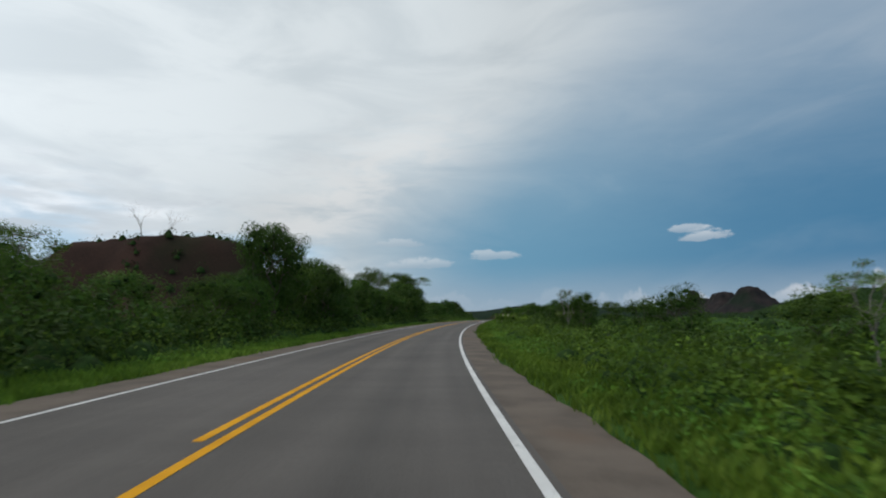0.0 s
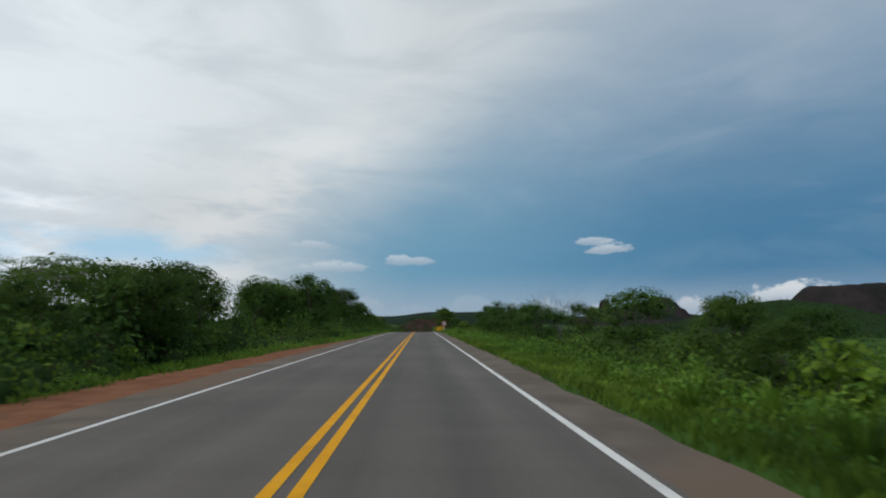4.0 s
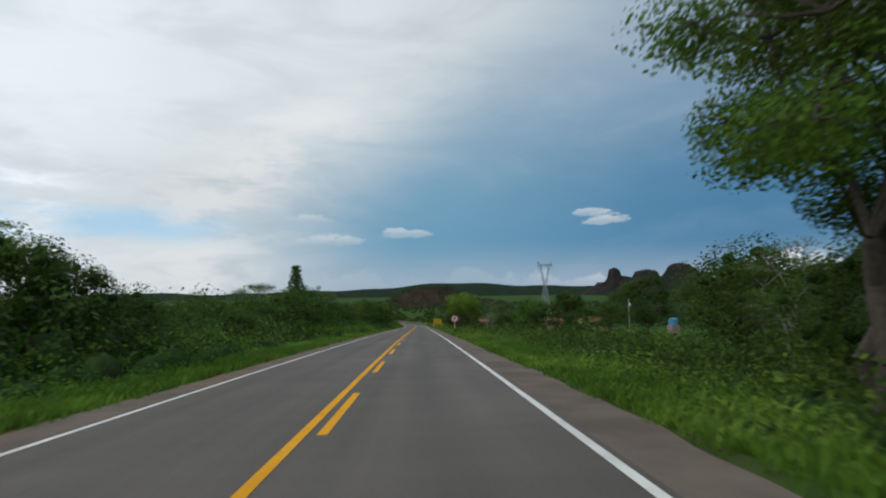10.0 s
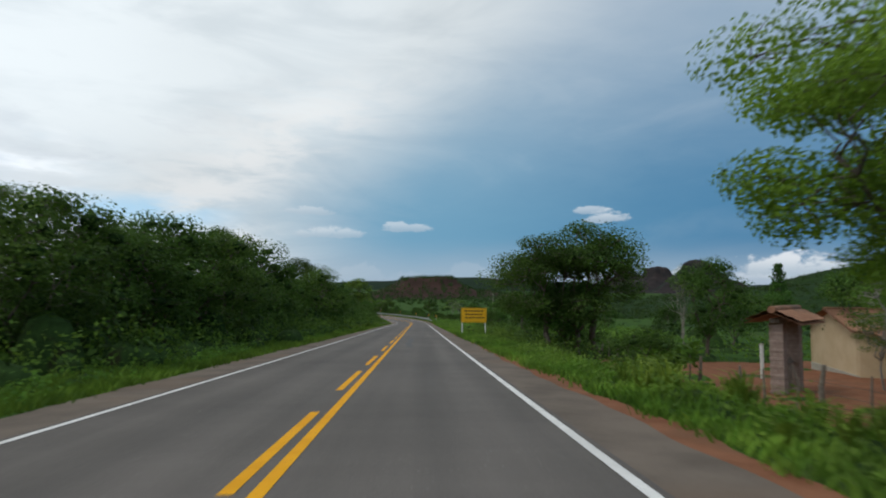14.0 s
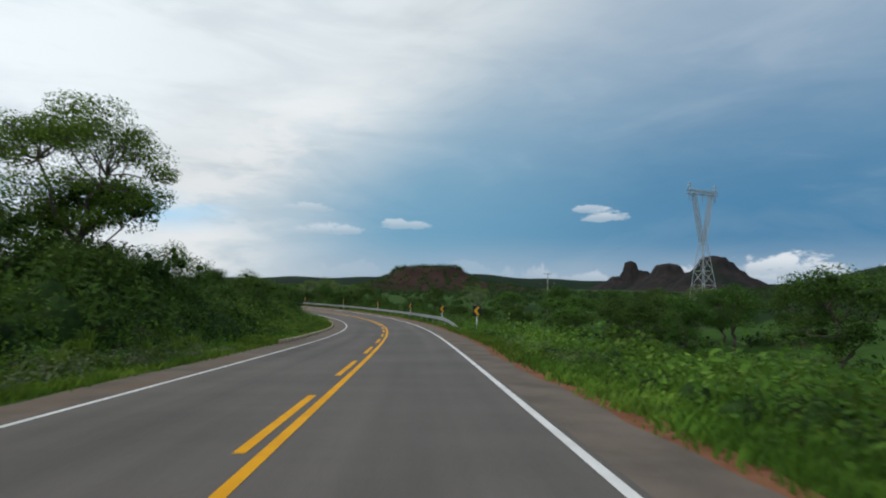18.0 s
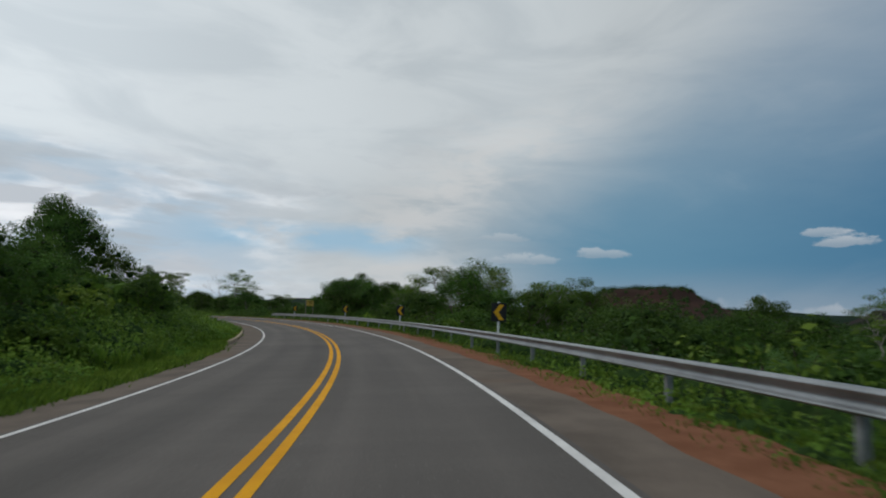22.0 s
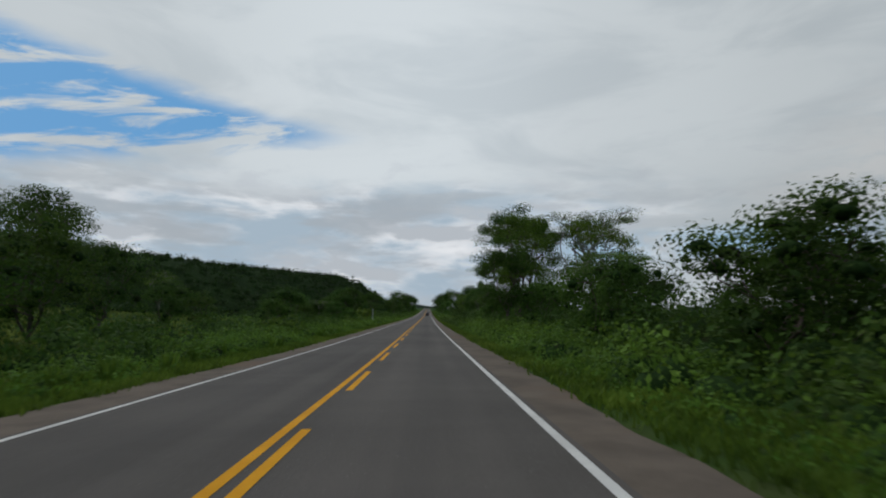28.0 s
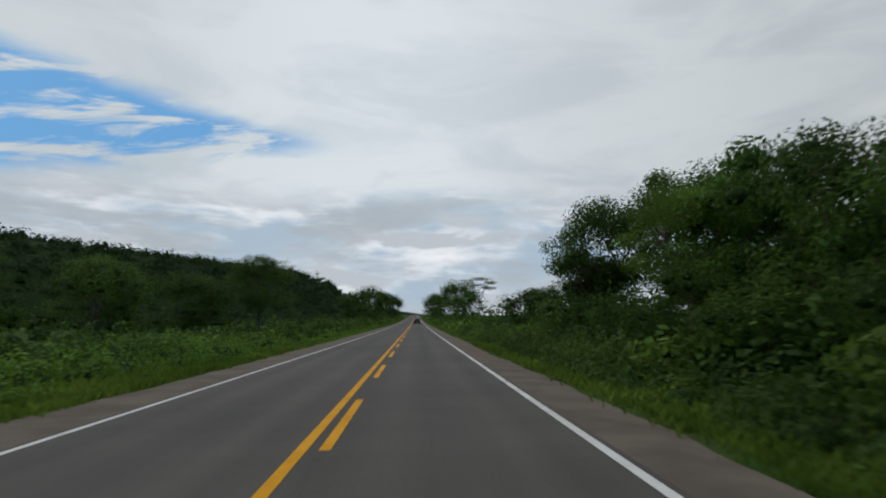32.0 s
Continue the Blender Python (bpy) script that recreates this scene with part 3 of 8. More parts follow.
# the painted middle wanders a little off the road's own middle, most of all in the curve
MID_S = [-90, 0, 30, 59, 88, 235, 300, 350, 381, 500, 547, 572, 597, 640, 690, 722, 807, 840, 866, 900, 2300]
MID_U = [-0.13, -0.13, -0.11, 0, 0.07, 0.09, 0.05, 0.03, 0, 0, 0.05, 0.09, 0.15, 0.16, 0.14, 0.08, 0.05, 0.04, 0.07, 0.10, 0.06]


def line(name, u, width, s_from, s_to, mat, parent, label, step=2.0, middle=False):
    n = max(2, int((s_to - s_from) / step) + 1)
    s = np.linspace(s_from, s_to, n)
    me = strip(name, s, (u - width / 2, u + width / 2), lambda S, U: road_z(S, U, 0.005), mat)
    if middle:
        U = np.interp(s, MID_S, MID_U)[:, None] + np.array([u - width / 2, u + width / 2])
        me.vertices.foreach_set("co", on_road(np.repeat(s[:, None], 2, 1), U, 0.005).astype(np.float32).ravel())
    ob = new(name, me)
    ob.parent = parent
    return tagged(ob, label)


line("edge_line", 3.5, 0.13, -90, 1900, WHITE_PAINT, road, "solid white edge line")
line("edge_line", -3.5, 0.11, -90, 1900, WHITE_PAINT, road, "solid white edge line")
for side, a, b in ((1, -90, 232), (-1, 7, 406.2), (1, 408, 712), (-1, 580, 1900)):
    line("centre_line", 0.138 * side, 0.14, a, b, YELLOW_PAINT, road, "solid yellow centre line", 2.0, True)
for side, a, b, gap in ((-1, -82, 2, 8.0), (1, 238.6, 404, 8.925), (-1, 408.2, 424, 7.05), (-1, 428.7, 575, 7.6), (1, 714.0, 1300, 8.515)):
    for s in np.arange(a, b, gap):
        line("centre_dash", 0.138 * side, 0.14, s, s + 4.3, YELLOW_PAINT, road, "", 1.1, True)
TAR = speckled("tar_patch", (0.042, 0.040, 0.039), (0.080, 0.076, 0.073), 1.5, 50, 0.7)
for a, b, u, wide in ((566, 600, -0.65, 0.28), (440, 452, 1.0, 0.3)):
    S = np.arange(a, b + 0.1, 1.0)
    U = np.stack([u - wide / 2 + 0.10 * np.sin(S * 1.3), u + wide / 2 + 0.08 * np.sin(S * 0.9 + 1)], 1)
    v = on_road(np.repeat(S[:, None], 2, 1), U, 0.004)
    i = np.arange(len(S) * 2).reshape(-1, 2)
    ob = new("tar_patch", fast_mesh("tar_patch", v.reshape(-1, 3), np.stack([i[:-1, 0], i[:-1, 1], i[1:, 1], i[1:, 0]], -1), TAR, True))
    ob.parent = road
    tagged(ob, "dark strip of tar repair")


# ---- plants: builders ----
def leaves(rng, centres, size, up=0.35, jitter=0.35, slim=0.5, face=None):
    """Kite-shaped leaves, one at each centre, turned at random or, where face is given, roughly outward along it: arrays of verts and faces."""
    n = len(centres)
    d = rng.normal(size=(n, 3))
    nrm = rng.normal(size=(n, 3)) + (0, 0, up * 2)
    if face is not None:
        nrm = nrm * 0.45 + face * 1.1
        nrm /= np.linalg.norm(nrm, axis=1, keepdims=True) + 1e-6
        d = d - nrm * (d * nrm).sum(1, keepdims=True) - (0, 0, 0.35)
    d /= np.linalg.norm(d, axis=1, keepdims=True)
    side = np.cross(d, nrm)
    side /= np.linalg.norm(side, axis=1, keepdims=True) + 1e-6
    L = (size * (1 + jitter * rng.uniform(-1, 1, n)))[:, None]
    v = np.stack([centres - d * L * 0.5, centres + side * L * slim * 0.5 + d * L * 0.05, centres + d * L * 0.5, centres - side * L * slim * 0.5 + d * L * 0.05], 1)
    return v.reshape(-1, 3), np.arange(4 * n).reshape(n, 4)


def cores(rng, centres, rx, rz, rings):
    """Dark middles that stand in for the shade inside bushes and boughs: closed uneven lumps, rings of (height, width).
    """
    n, k = len(centres), 6
    a = np.arange(k) * math.pi * 2 / k
    v = []
    for z, w_ in rings:
        r = w_ * rng.uniform(0.8, 1.15, (n, k))
        v.append(np.stack([centres[:, 0:1] + rx[:, None] * r * np.cos(a), centres[:, 1:2] + rx[:, None] * r * np.sin(a), centres[:, 2:3] + rz[:, None] * z * rng.uniform(0.88, 1.05, (n, k))], -1))
    v = np.stack(v, 1).reshape(n, -1, 3)
    f = np.array([(i * k + j, i * k + (j + 1) % k, (i + 1) * k + (j + 1) % k, (i + 1) * k + j) for i in range(len(rings) - 1) for j in range(k)])
    return v.reshape(-1, 3), (np.arange(n)[:, None, None] * v.shape[1] + f[None]).reshape(-1, 4)


DOME = ((0.0, 1.0), (0.5, 0.86), (0.85, 0.5), (1.0, 0.06))
BALL = ((-1.0, 0.06), (-0.7, 0.7), (0.0, 1.0), (0.7, 0.7), (1.0, 0.06))


def tubes(segs, sides=5):
    """Tapered bars (a, b, r0, r1) joined into arrays of verts and faces."""
    a, b = np.array([s[0] for s in segs]), np.array([s[1] for s in segs])
    r0, r1 = np.array([s[2] for s in segs]), np.array([s[3] for s in segs])
    d = b - a
    d /= np.linalg.norm(d, axis=1, keepdims=True) + 1e-9
    ref = np.where(np.abs(d[:, 2:3]) > 0.9, [[1.0, 0, 0]], [[0, 0, 1.0]])
    x = np.cross(d, ref)
    x /= np.linalg.norm(x, axis=1, keepdims=True)
    y = np.cross(d, x)
    ang = np.arange(sides) * 2 * math.pi / sides
    ring = x[:, None] * np.cos(ang)[None, :, None] + y[:, None] * np.sin(ang)[None, :, None]
    v = np.concatenate([a[:, None] + ring * r0[:, None, None], b[:, None] + ring * r1[:, None, None]], 1)
    base = np.arange(len(segs))[:, None] * 2 * sides
    k = np.arange(sides)
    f = np.stack([k, (k + 1) % sides, sides + (k + 1) % sides, sides + k], -1)
    return v.reshape(-1, 3), (base[:, None] + f[None]).reshape(-1, 4)


def limb(rng, a, b, r0, r1, segs, bend=0.12, n=4):
    """A limb from a to b that bends on its way."""
    a, b = np.array(a, float), np.array(b, float)
    ln = np.linalg.norm(b - a)
    pts = [a + (b - a) * k / n + (rng.normal(size=3) * bend * ln * math.sin(math.pi * k / n) if 0 < k < n else 0) for k in range(n + 1)]
    for k in range(n):
        segs.append((pts[k], pts[k + 1], r0 + (r1 - r0) * k / n, r0 + (r1 - r0) * (k + 1) / n))
    return pts


def grow(rng, a, d, length, r, level, segs, tips, spread, splits, bend=0.13):
    """One bare limb, bending in three pieces, and the limbs that leave it."""
    p, v = np.array(a, float), np.array(d, float)
    for i in range(3):
        v = v + rng.normal(size=3) * bend
        v[2] += 0.06
        v /= np.linalg.norm(v)
        q = p + v * length / 3
        segs.append((p, q, r * (1 - 0.22 * i), r * (1 - 0.22 * (i + 1))))
        p = q
    if level == 0:
        return
    for i in range(splits[level - 1]):
        w = v + rng.normal(size=3) * spread
        w /= np.linalg.norm(w)
        grow(rng, p if i < 2 else p - v * length * 0.3 * rng.random(), w, length * rng.uniform(0.58, 0.85), r * 0.40, level - 1, segs, tips, spread, splits, bend)


# crown shapes for a plant 8 m high: fork height, lobes, lobe radius, its flatness, crown half width, crown middle and half height, leaves a lobe, leaf size, twigs a lobe
CROWNS = {
    "broad": (1.5, 21, 1.10, 0.76, 2.4, 4.3, 2.9, 330, 0.165, 3),
    "thick": (0.6, 21, 1.20, 0.80, 2.6, 3.6, 3.1, 340, 0.165, 2),
    "tall": (2.2, 32, 0.90, 0.72, 2.2, 4.6, 2.9, 440, 0.115, 3),
    "clustered": (2.6, 36, 0.70, 0.6, 2.5, 5.2, 2.7, 380, 0.082, 4),
    "fine": (2.9, 34, 0.88, 0.62, 2.35, 5.2, 2.6, 780, 0.082, 4),
    "bright": (1.9, 26, 0.86, 0.62, 2.7, 4.9, 2.5, 620, 0.10, 4),
    "open": (2.8, 22, 0.78, 0.52, 2.2, 5.1, 2.5, 230, 0.095, 6),
    "umbrella": (4.2, 18, 1.00, 0.24, 2.9, 6.5, 1.1, 260, 0.085, 7),
}


def plant_meshes(kind, seed):
    """Trunk and crown meshes of one plant, and its height."""
    rng = np.random.default_rng(seed)
    segs, lobes = [], []
    bark, mat, n = BARK, LEAF_DARK, 0
    if kind in CROWNS:
        fork, count, lr, flat_, half, mid, deep, n, size, twigs = CROWNS[kind]
        bark = PALE_BARK if kind in ("open", "umbrella") else BARK
        mat = {"broad": LEAF_DARK, "thick": LEAF_DARK, "tall": LEAF_DARK, "clustered": LEAF_DARK, "bright": LEAF_BRIGHT}.get(kind, LEAF_MID)
        lean = rng.normal(size=2) * 0.25
        foot = limb(rng, (0, 0, -0.4), (lean[0], lean[1], fork), *((0.11, 0.08) if kind in ("open", "umbrella") else (0.17, 0.12)), segs, 0.05)[-1]
        crown_mid = np.array([lean[0] * 1.5, lean[1] * 1.5, mid])
        mains = []
        for j in range(4):
            a = j * 1.57 + rng.uniform(-0.5, 0.5)
            e = crown_mid + (half * 0.45 * math.cos(a), half * 0.45 * math.sin(a), deep * rng.uniform(-0.2, 0.5))
            mains.append(limb(rng, foot, e, 0.07, 0.035, segs, 0.10))
        for j in range(count):
            a = j * 2.399 + rng.uniform(-0.3, 0.3)
            q = math.sqrt((j + 0.5) / count)
            rad = half * q * rng.uniform(0.8, 1.1)
            z = mid + deep * (math.sqrt(max(0, 1 - q * q)) * rng.uniform(0.55, 1.0) if j % 3 else -rng.uniform(0.1, 0.75) * (1 - 0.4 * q))
            if kind == "umbrella":
                z = mid + deep * rng.uniform(-0.5, 1.0) * (1.15 - 0.5 * q)
            c = np.array([crown_mid[0] + rad * math.cos(a), crown_mid[1] + rad * math.sin(a), z])
            near = min((p for m in mains for p in m[1:]), key=lambda p: np.linalg.norm(p - c))
            limb(rng, near, c, 0.035, 0.014, segs, 0.10, 3)
            r = lr * rng.uniform(0.7, 1.25)
            lobes.append((c, r))
            for k in range(twigs):
                d = rng.normal(size=3) * (1, 1, 0.5 * flat_ + 0.2)
                limb(rng, c - d * 0.1, c + d / np.linalg.norm(d) * r * 0.9 * (1, 1, flat_), 0.014, 0.005, segs, 0.10, 2)
    elif kind == "slim":
        flat_, n, size = 0.7, 34, 0.24
        segs.append((np.array([0, 0, -0.3]), np.array([0.1, 0, 7.6]), 0.16, 0.03))
        for z in np.arange(1.6, 7.9, 0.45):
            for j in range(4):
                a, reach = z * 2.1 + j * 1.57, 0.30 * (8.3 - z) * rng.uniform(0.5, 1.0)
                b = np.array([math.cos(a) * reach, math.sin(a) * reach, z + 0.3 * reach])
                segs.append((np.array([0, 0, z]), b, 0.04, 0.015))
                lobes.append((b, 0.42))
    elif kind == "bare":
        bark = PALE_BARK
        grow(rng, (0, 0, -0.3), (0.03, 0.0, 1), 2.6, 0.11, 4, segs, None, 0.40, (3, 3, 3, 4))
    elif kind == "vase":
        bark = PALE_BARK
        limb(rng, (0, 0, -0.3), (0.05, 0, 2.9), 0.13, 0.10, segs, 0.03)
        for i in range(18):
            a = i * 2.4 + rng.uniform(-0.2, 0.2)
            reach, top_z = rng.uniform(0.55, 1.0), rng.uniform(8.6, 10.4)
            p, r = np.array([0.05, 0.0, rng.uniform(2.3, 2.9)]), 0.055
            for k in range(1, 11):
                f = k / 10
                rad = 2.35 * reach * math.sin(math.pi * min(1.0, f * 0.90)) ** 0.85
                q = np.array([rad * math.cos(a + 0.5 * f), rad * math.sin(a + 0.5 * f), 2.7 + f * (top_z - 2.7)]) + rng.normal(size=3) * 0.09
                segs.append((p, q, r, r * 0.87))
                if k > 4:
                    v = (q - p) / np.linalg.norm(q - p)
                    segs.append((q, q + (v + rng.normal(size=3) * 0.35) * 0.8, r * 0.45, 0.008))
                p, r = q, r * 0.87
    else:  # shrub, and a paler one
        flat_, n, size, mat = 0.85, 70, 0.20, (LEAF_MID if kind == "shrub" else LEAF_BRIGHT)
        for i in range(9):
            a, rad = i * 2.4, 0.75 * math.sqrt((i + 0.3) / 9)
            c = np.array([rad * math.cos(a), rad * math.sin(a), rng.uniform(0.7, 1.75) - 0.5 * rad])
            limb(rng, (0.1 * math.cos(a), 0.1 * math.sin(a), -0.15), c, 0.03, 0.01, segs, 0.12, 3)
            lobes.append((c, rng.uniform(0.38, 0.6)))
    tv, tf = tubes(segs, 5)
    trunk = fast_mesh("trunk", tv, tf, bark, True)
    top, crown = max(s[1][2] for s in segs), None
    if n:
        cs = np.repeat(np.array([c for c, r in lobes]), n, 0)
        rs = np.repeat(np.array([r for c, r in lobes]), n)[:, None]
        d = rng.normal(size=(len(cs), 3))
        d /= np.linalg.norm(d, axis=1, keepdims=True)
        way = d.copy()
        d = d * rng.uniform(0.22, 1.10, (len(cs), 1)) ** 0.5
        lv, lf = leaves(rng, cs + d * rs * (1, 1, flat_), size, 0.5, 0.35, 0.62, way)
        inner = 0
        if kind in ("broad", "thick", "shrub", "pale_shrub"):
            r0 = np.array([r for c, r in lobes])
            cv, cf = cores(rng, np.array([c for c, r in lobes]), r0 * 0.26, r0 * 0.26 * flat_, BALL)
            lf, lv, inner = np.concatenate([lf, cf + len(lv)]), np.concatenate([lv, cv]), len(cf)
        lv[:, 2] = np.maximum(lv[:, 2], 0.02)
        crown = fast_mesh("crown", lv, lf, mat, False, inner)
        top = float(np.percentile(lv[:, 2], 99.5))
    return trunk, crown, top


STOCK = {}
LABELS = {
    "broad": ("tree", "leafy dark green broad-crowned tree beside the road", "tree"),
    "thick": ("bush", "tall dense dark green bush in the roadside thicket", "bush"),
    "tall": ("tree", "tall dark leafy tree standing over the verge", "tree"),
    "fine": ("tree", "dark green fine-leaved tree standing over the verge", "tree"),
    "clustered": ("tree", "very tall tree with dark drooping leaf clusters over the verge", "tree"),
    "bright": ("tree", "light green broad-crowned tree by the roadside", "tree"),
    "open": ("tree", "thin open-crowned tree with pale branches showing", "tree"),
    "umbrella": ("tree", "tall flat-topped tree with feathery sparse foliage", "tree"),
    "slim": ("tree", "slender conical dark green tree in the thicket", "tree"),
    "bare": ("bare_tree", "leafless grey tree among the green thicket", "tree"),
    "vase": ("bare_tree", "tall leafless tree with vase-shaped pale branches", "tree"),
    "shrub": ("shrub", "green leafy shrub on the road verge", "shrub"),
    "pale_shrub": ("shrub", "light green leafy shrub on the road verge", "shrub"),
}


def plant(kind, s, u, height, wide=1.0, variant=0, turn=None, base=None):
    """Puts one plant at s, u with that height; the first of each kind is built, the others share its meshes."""
    if kind == "broad" and height > 8.5:
        kind, variant = "tall", variant % 3
    key = (kind, variant)
    p = on_road(s, u)
    z = float(ground_z(s, u)) - 0.05 if base is None else base
    if key not in STOCK:
        trunk, crown, top = plant_meshes(kind, 100 * variant + len(kind) + 7)
        name, label, cat = LABELS[kind]
        ob = thing(name, Matrix(), label, cat, "roadside shrubs" if "shrub" in kind else "roadside trees")
        part("trunk", trunk, None, ob)
        if crown:
            part("crown", crown, None, ob)
        STOCK[key] = [ob, top, False]
    ob, top, used = STOCK[key]
    k = height / top
    m = Matrix.Translation((p[0], p[1], z)) @ Matrix.Rotation(radians(turn if turn is not None else (s * 37.0 + u * 11.0) % 360), 4, "Z") @ Matrix.Diagonal((k * wide, k * wide, k, 1))
    if used:
        copy_thing(ob, m @ Matrix.Diagonal((1 / ob.scale[0], 1 / ob.scale[1], 1 / ob.scale[2], 1)))
    else:
        ob.matrix_world = m
        STOCK[key][2] = True


# ---- low growth: grass along the verge, scrub and thicket behind it ----
def beside(s, u):
    base = on_road(s, u)
    base[:, 2] = ground_z(s, u)
    return base


def clumps(rng, base, radius, height, per, size):
    """Leaves of many bushes that stand at base, spread over half-domes."""
    n = len(base)
    d = rng.normal(size=(n, per, 3))
    d[..., 2] = np.abs(d[..., 2])
    d /= np.linalg.norm(d, axis=2, keepdims=True)
    way = d.copy()
    d = d * rng.uniform(0.45, 1.0, (n, per, 1)) ** 0.35
    lump = 1 + np.minimum(0.20, 0.3 / height)[:, None, None] * np.sin(d[..., 0:1] * 5 + rng.uniform(0, 6.3, (n, 1, 1))) * np.cos(d[..., 1:2] * 5 + rng.uniform(0, 6.3, (n, 1, 1)))
    c = base[:, None] + d * lump * np.stack([radius, radius, height], -1)[:, None]
    sz = np.repeat(np.full(n, size) * np.clip(height / 1.5, 0.75, 1.15), per)
    v, f = leaves(rng, c.reshape(-1, 3), sz, 0.45, 0.4, 0.62, way.reshape(-1, 3))
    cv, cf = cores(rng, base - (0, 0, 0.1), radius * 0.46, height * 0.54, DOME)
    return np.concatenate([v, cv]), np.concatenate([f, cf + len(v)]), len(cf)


def pile(name, chunk, mat, label, category, kind="stuff"):
    v, f, inner = chunk
    return tagged(new(name, fast_mesh(name, v, f, mat, False, inner)), label, category, kind=kind)


T_S = [-90, 0, 40, 90, 150, 250, 350, 420, 450, 500, 530, 560, 590, 620, 650, 675, 700, 730, 770, 800, 840, 880, 920, 960, 1300]
LEFT_H = [4.0, 4.0, 3.9, 4.6, 4.8, 4.9, 4.6, 4.8, 5.6, 5.6, 4.2, 2.6, 2.2, 2.2, 2.4, 2.6, 2.4, 0.8, 0.9, 1.6, 2.4, 2.2, 1.6, 2.0, 4.5]
RIGHT_H = [1.7, 1.7, 2.0, 2.3, 2.0, 2.1, 2.0, 1.4, 2.3, 2.6, 2.6, 2.4, 2.6, 3.2, 3.8, 4.0, 3.2, 2.6, 2.8, 3.6, 4.0, 4.2, 4.4, 4.2, 4.5]


def growth_height(s, u):
    h = np.where(u > 0, np.interp(s, T_S, RIGHT_H), np.interp(s, T_S, LEFT_H))
    a = np.abs(u)
    return h * np.clip((a - 5.2) / 5.5, 0.12, 1.0) * (0.86 + 0.22 * wave(s, u, 0.23, 0.7) + 0.10 * wave(s, u, 0.61, 2.1))


def yard(s, u):
    """The bare yard of the farmhouse, which stays open."""
    return (u > 13) & (s > 402) & (s < 452) | (u > 8.6) & (s > 405) & (s < 446)


def shaded(s, u):
    """Stretches where dense bushes and trees keep the verge low."""
    return (u > 0) & ((s > 725) & (s < 742) & (u > 6.4) | (s > 865) & (s < 925) & (u > 5.8))


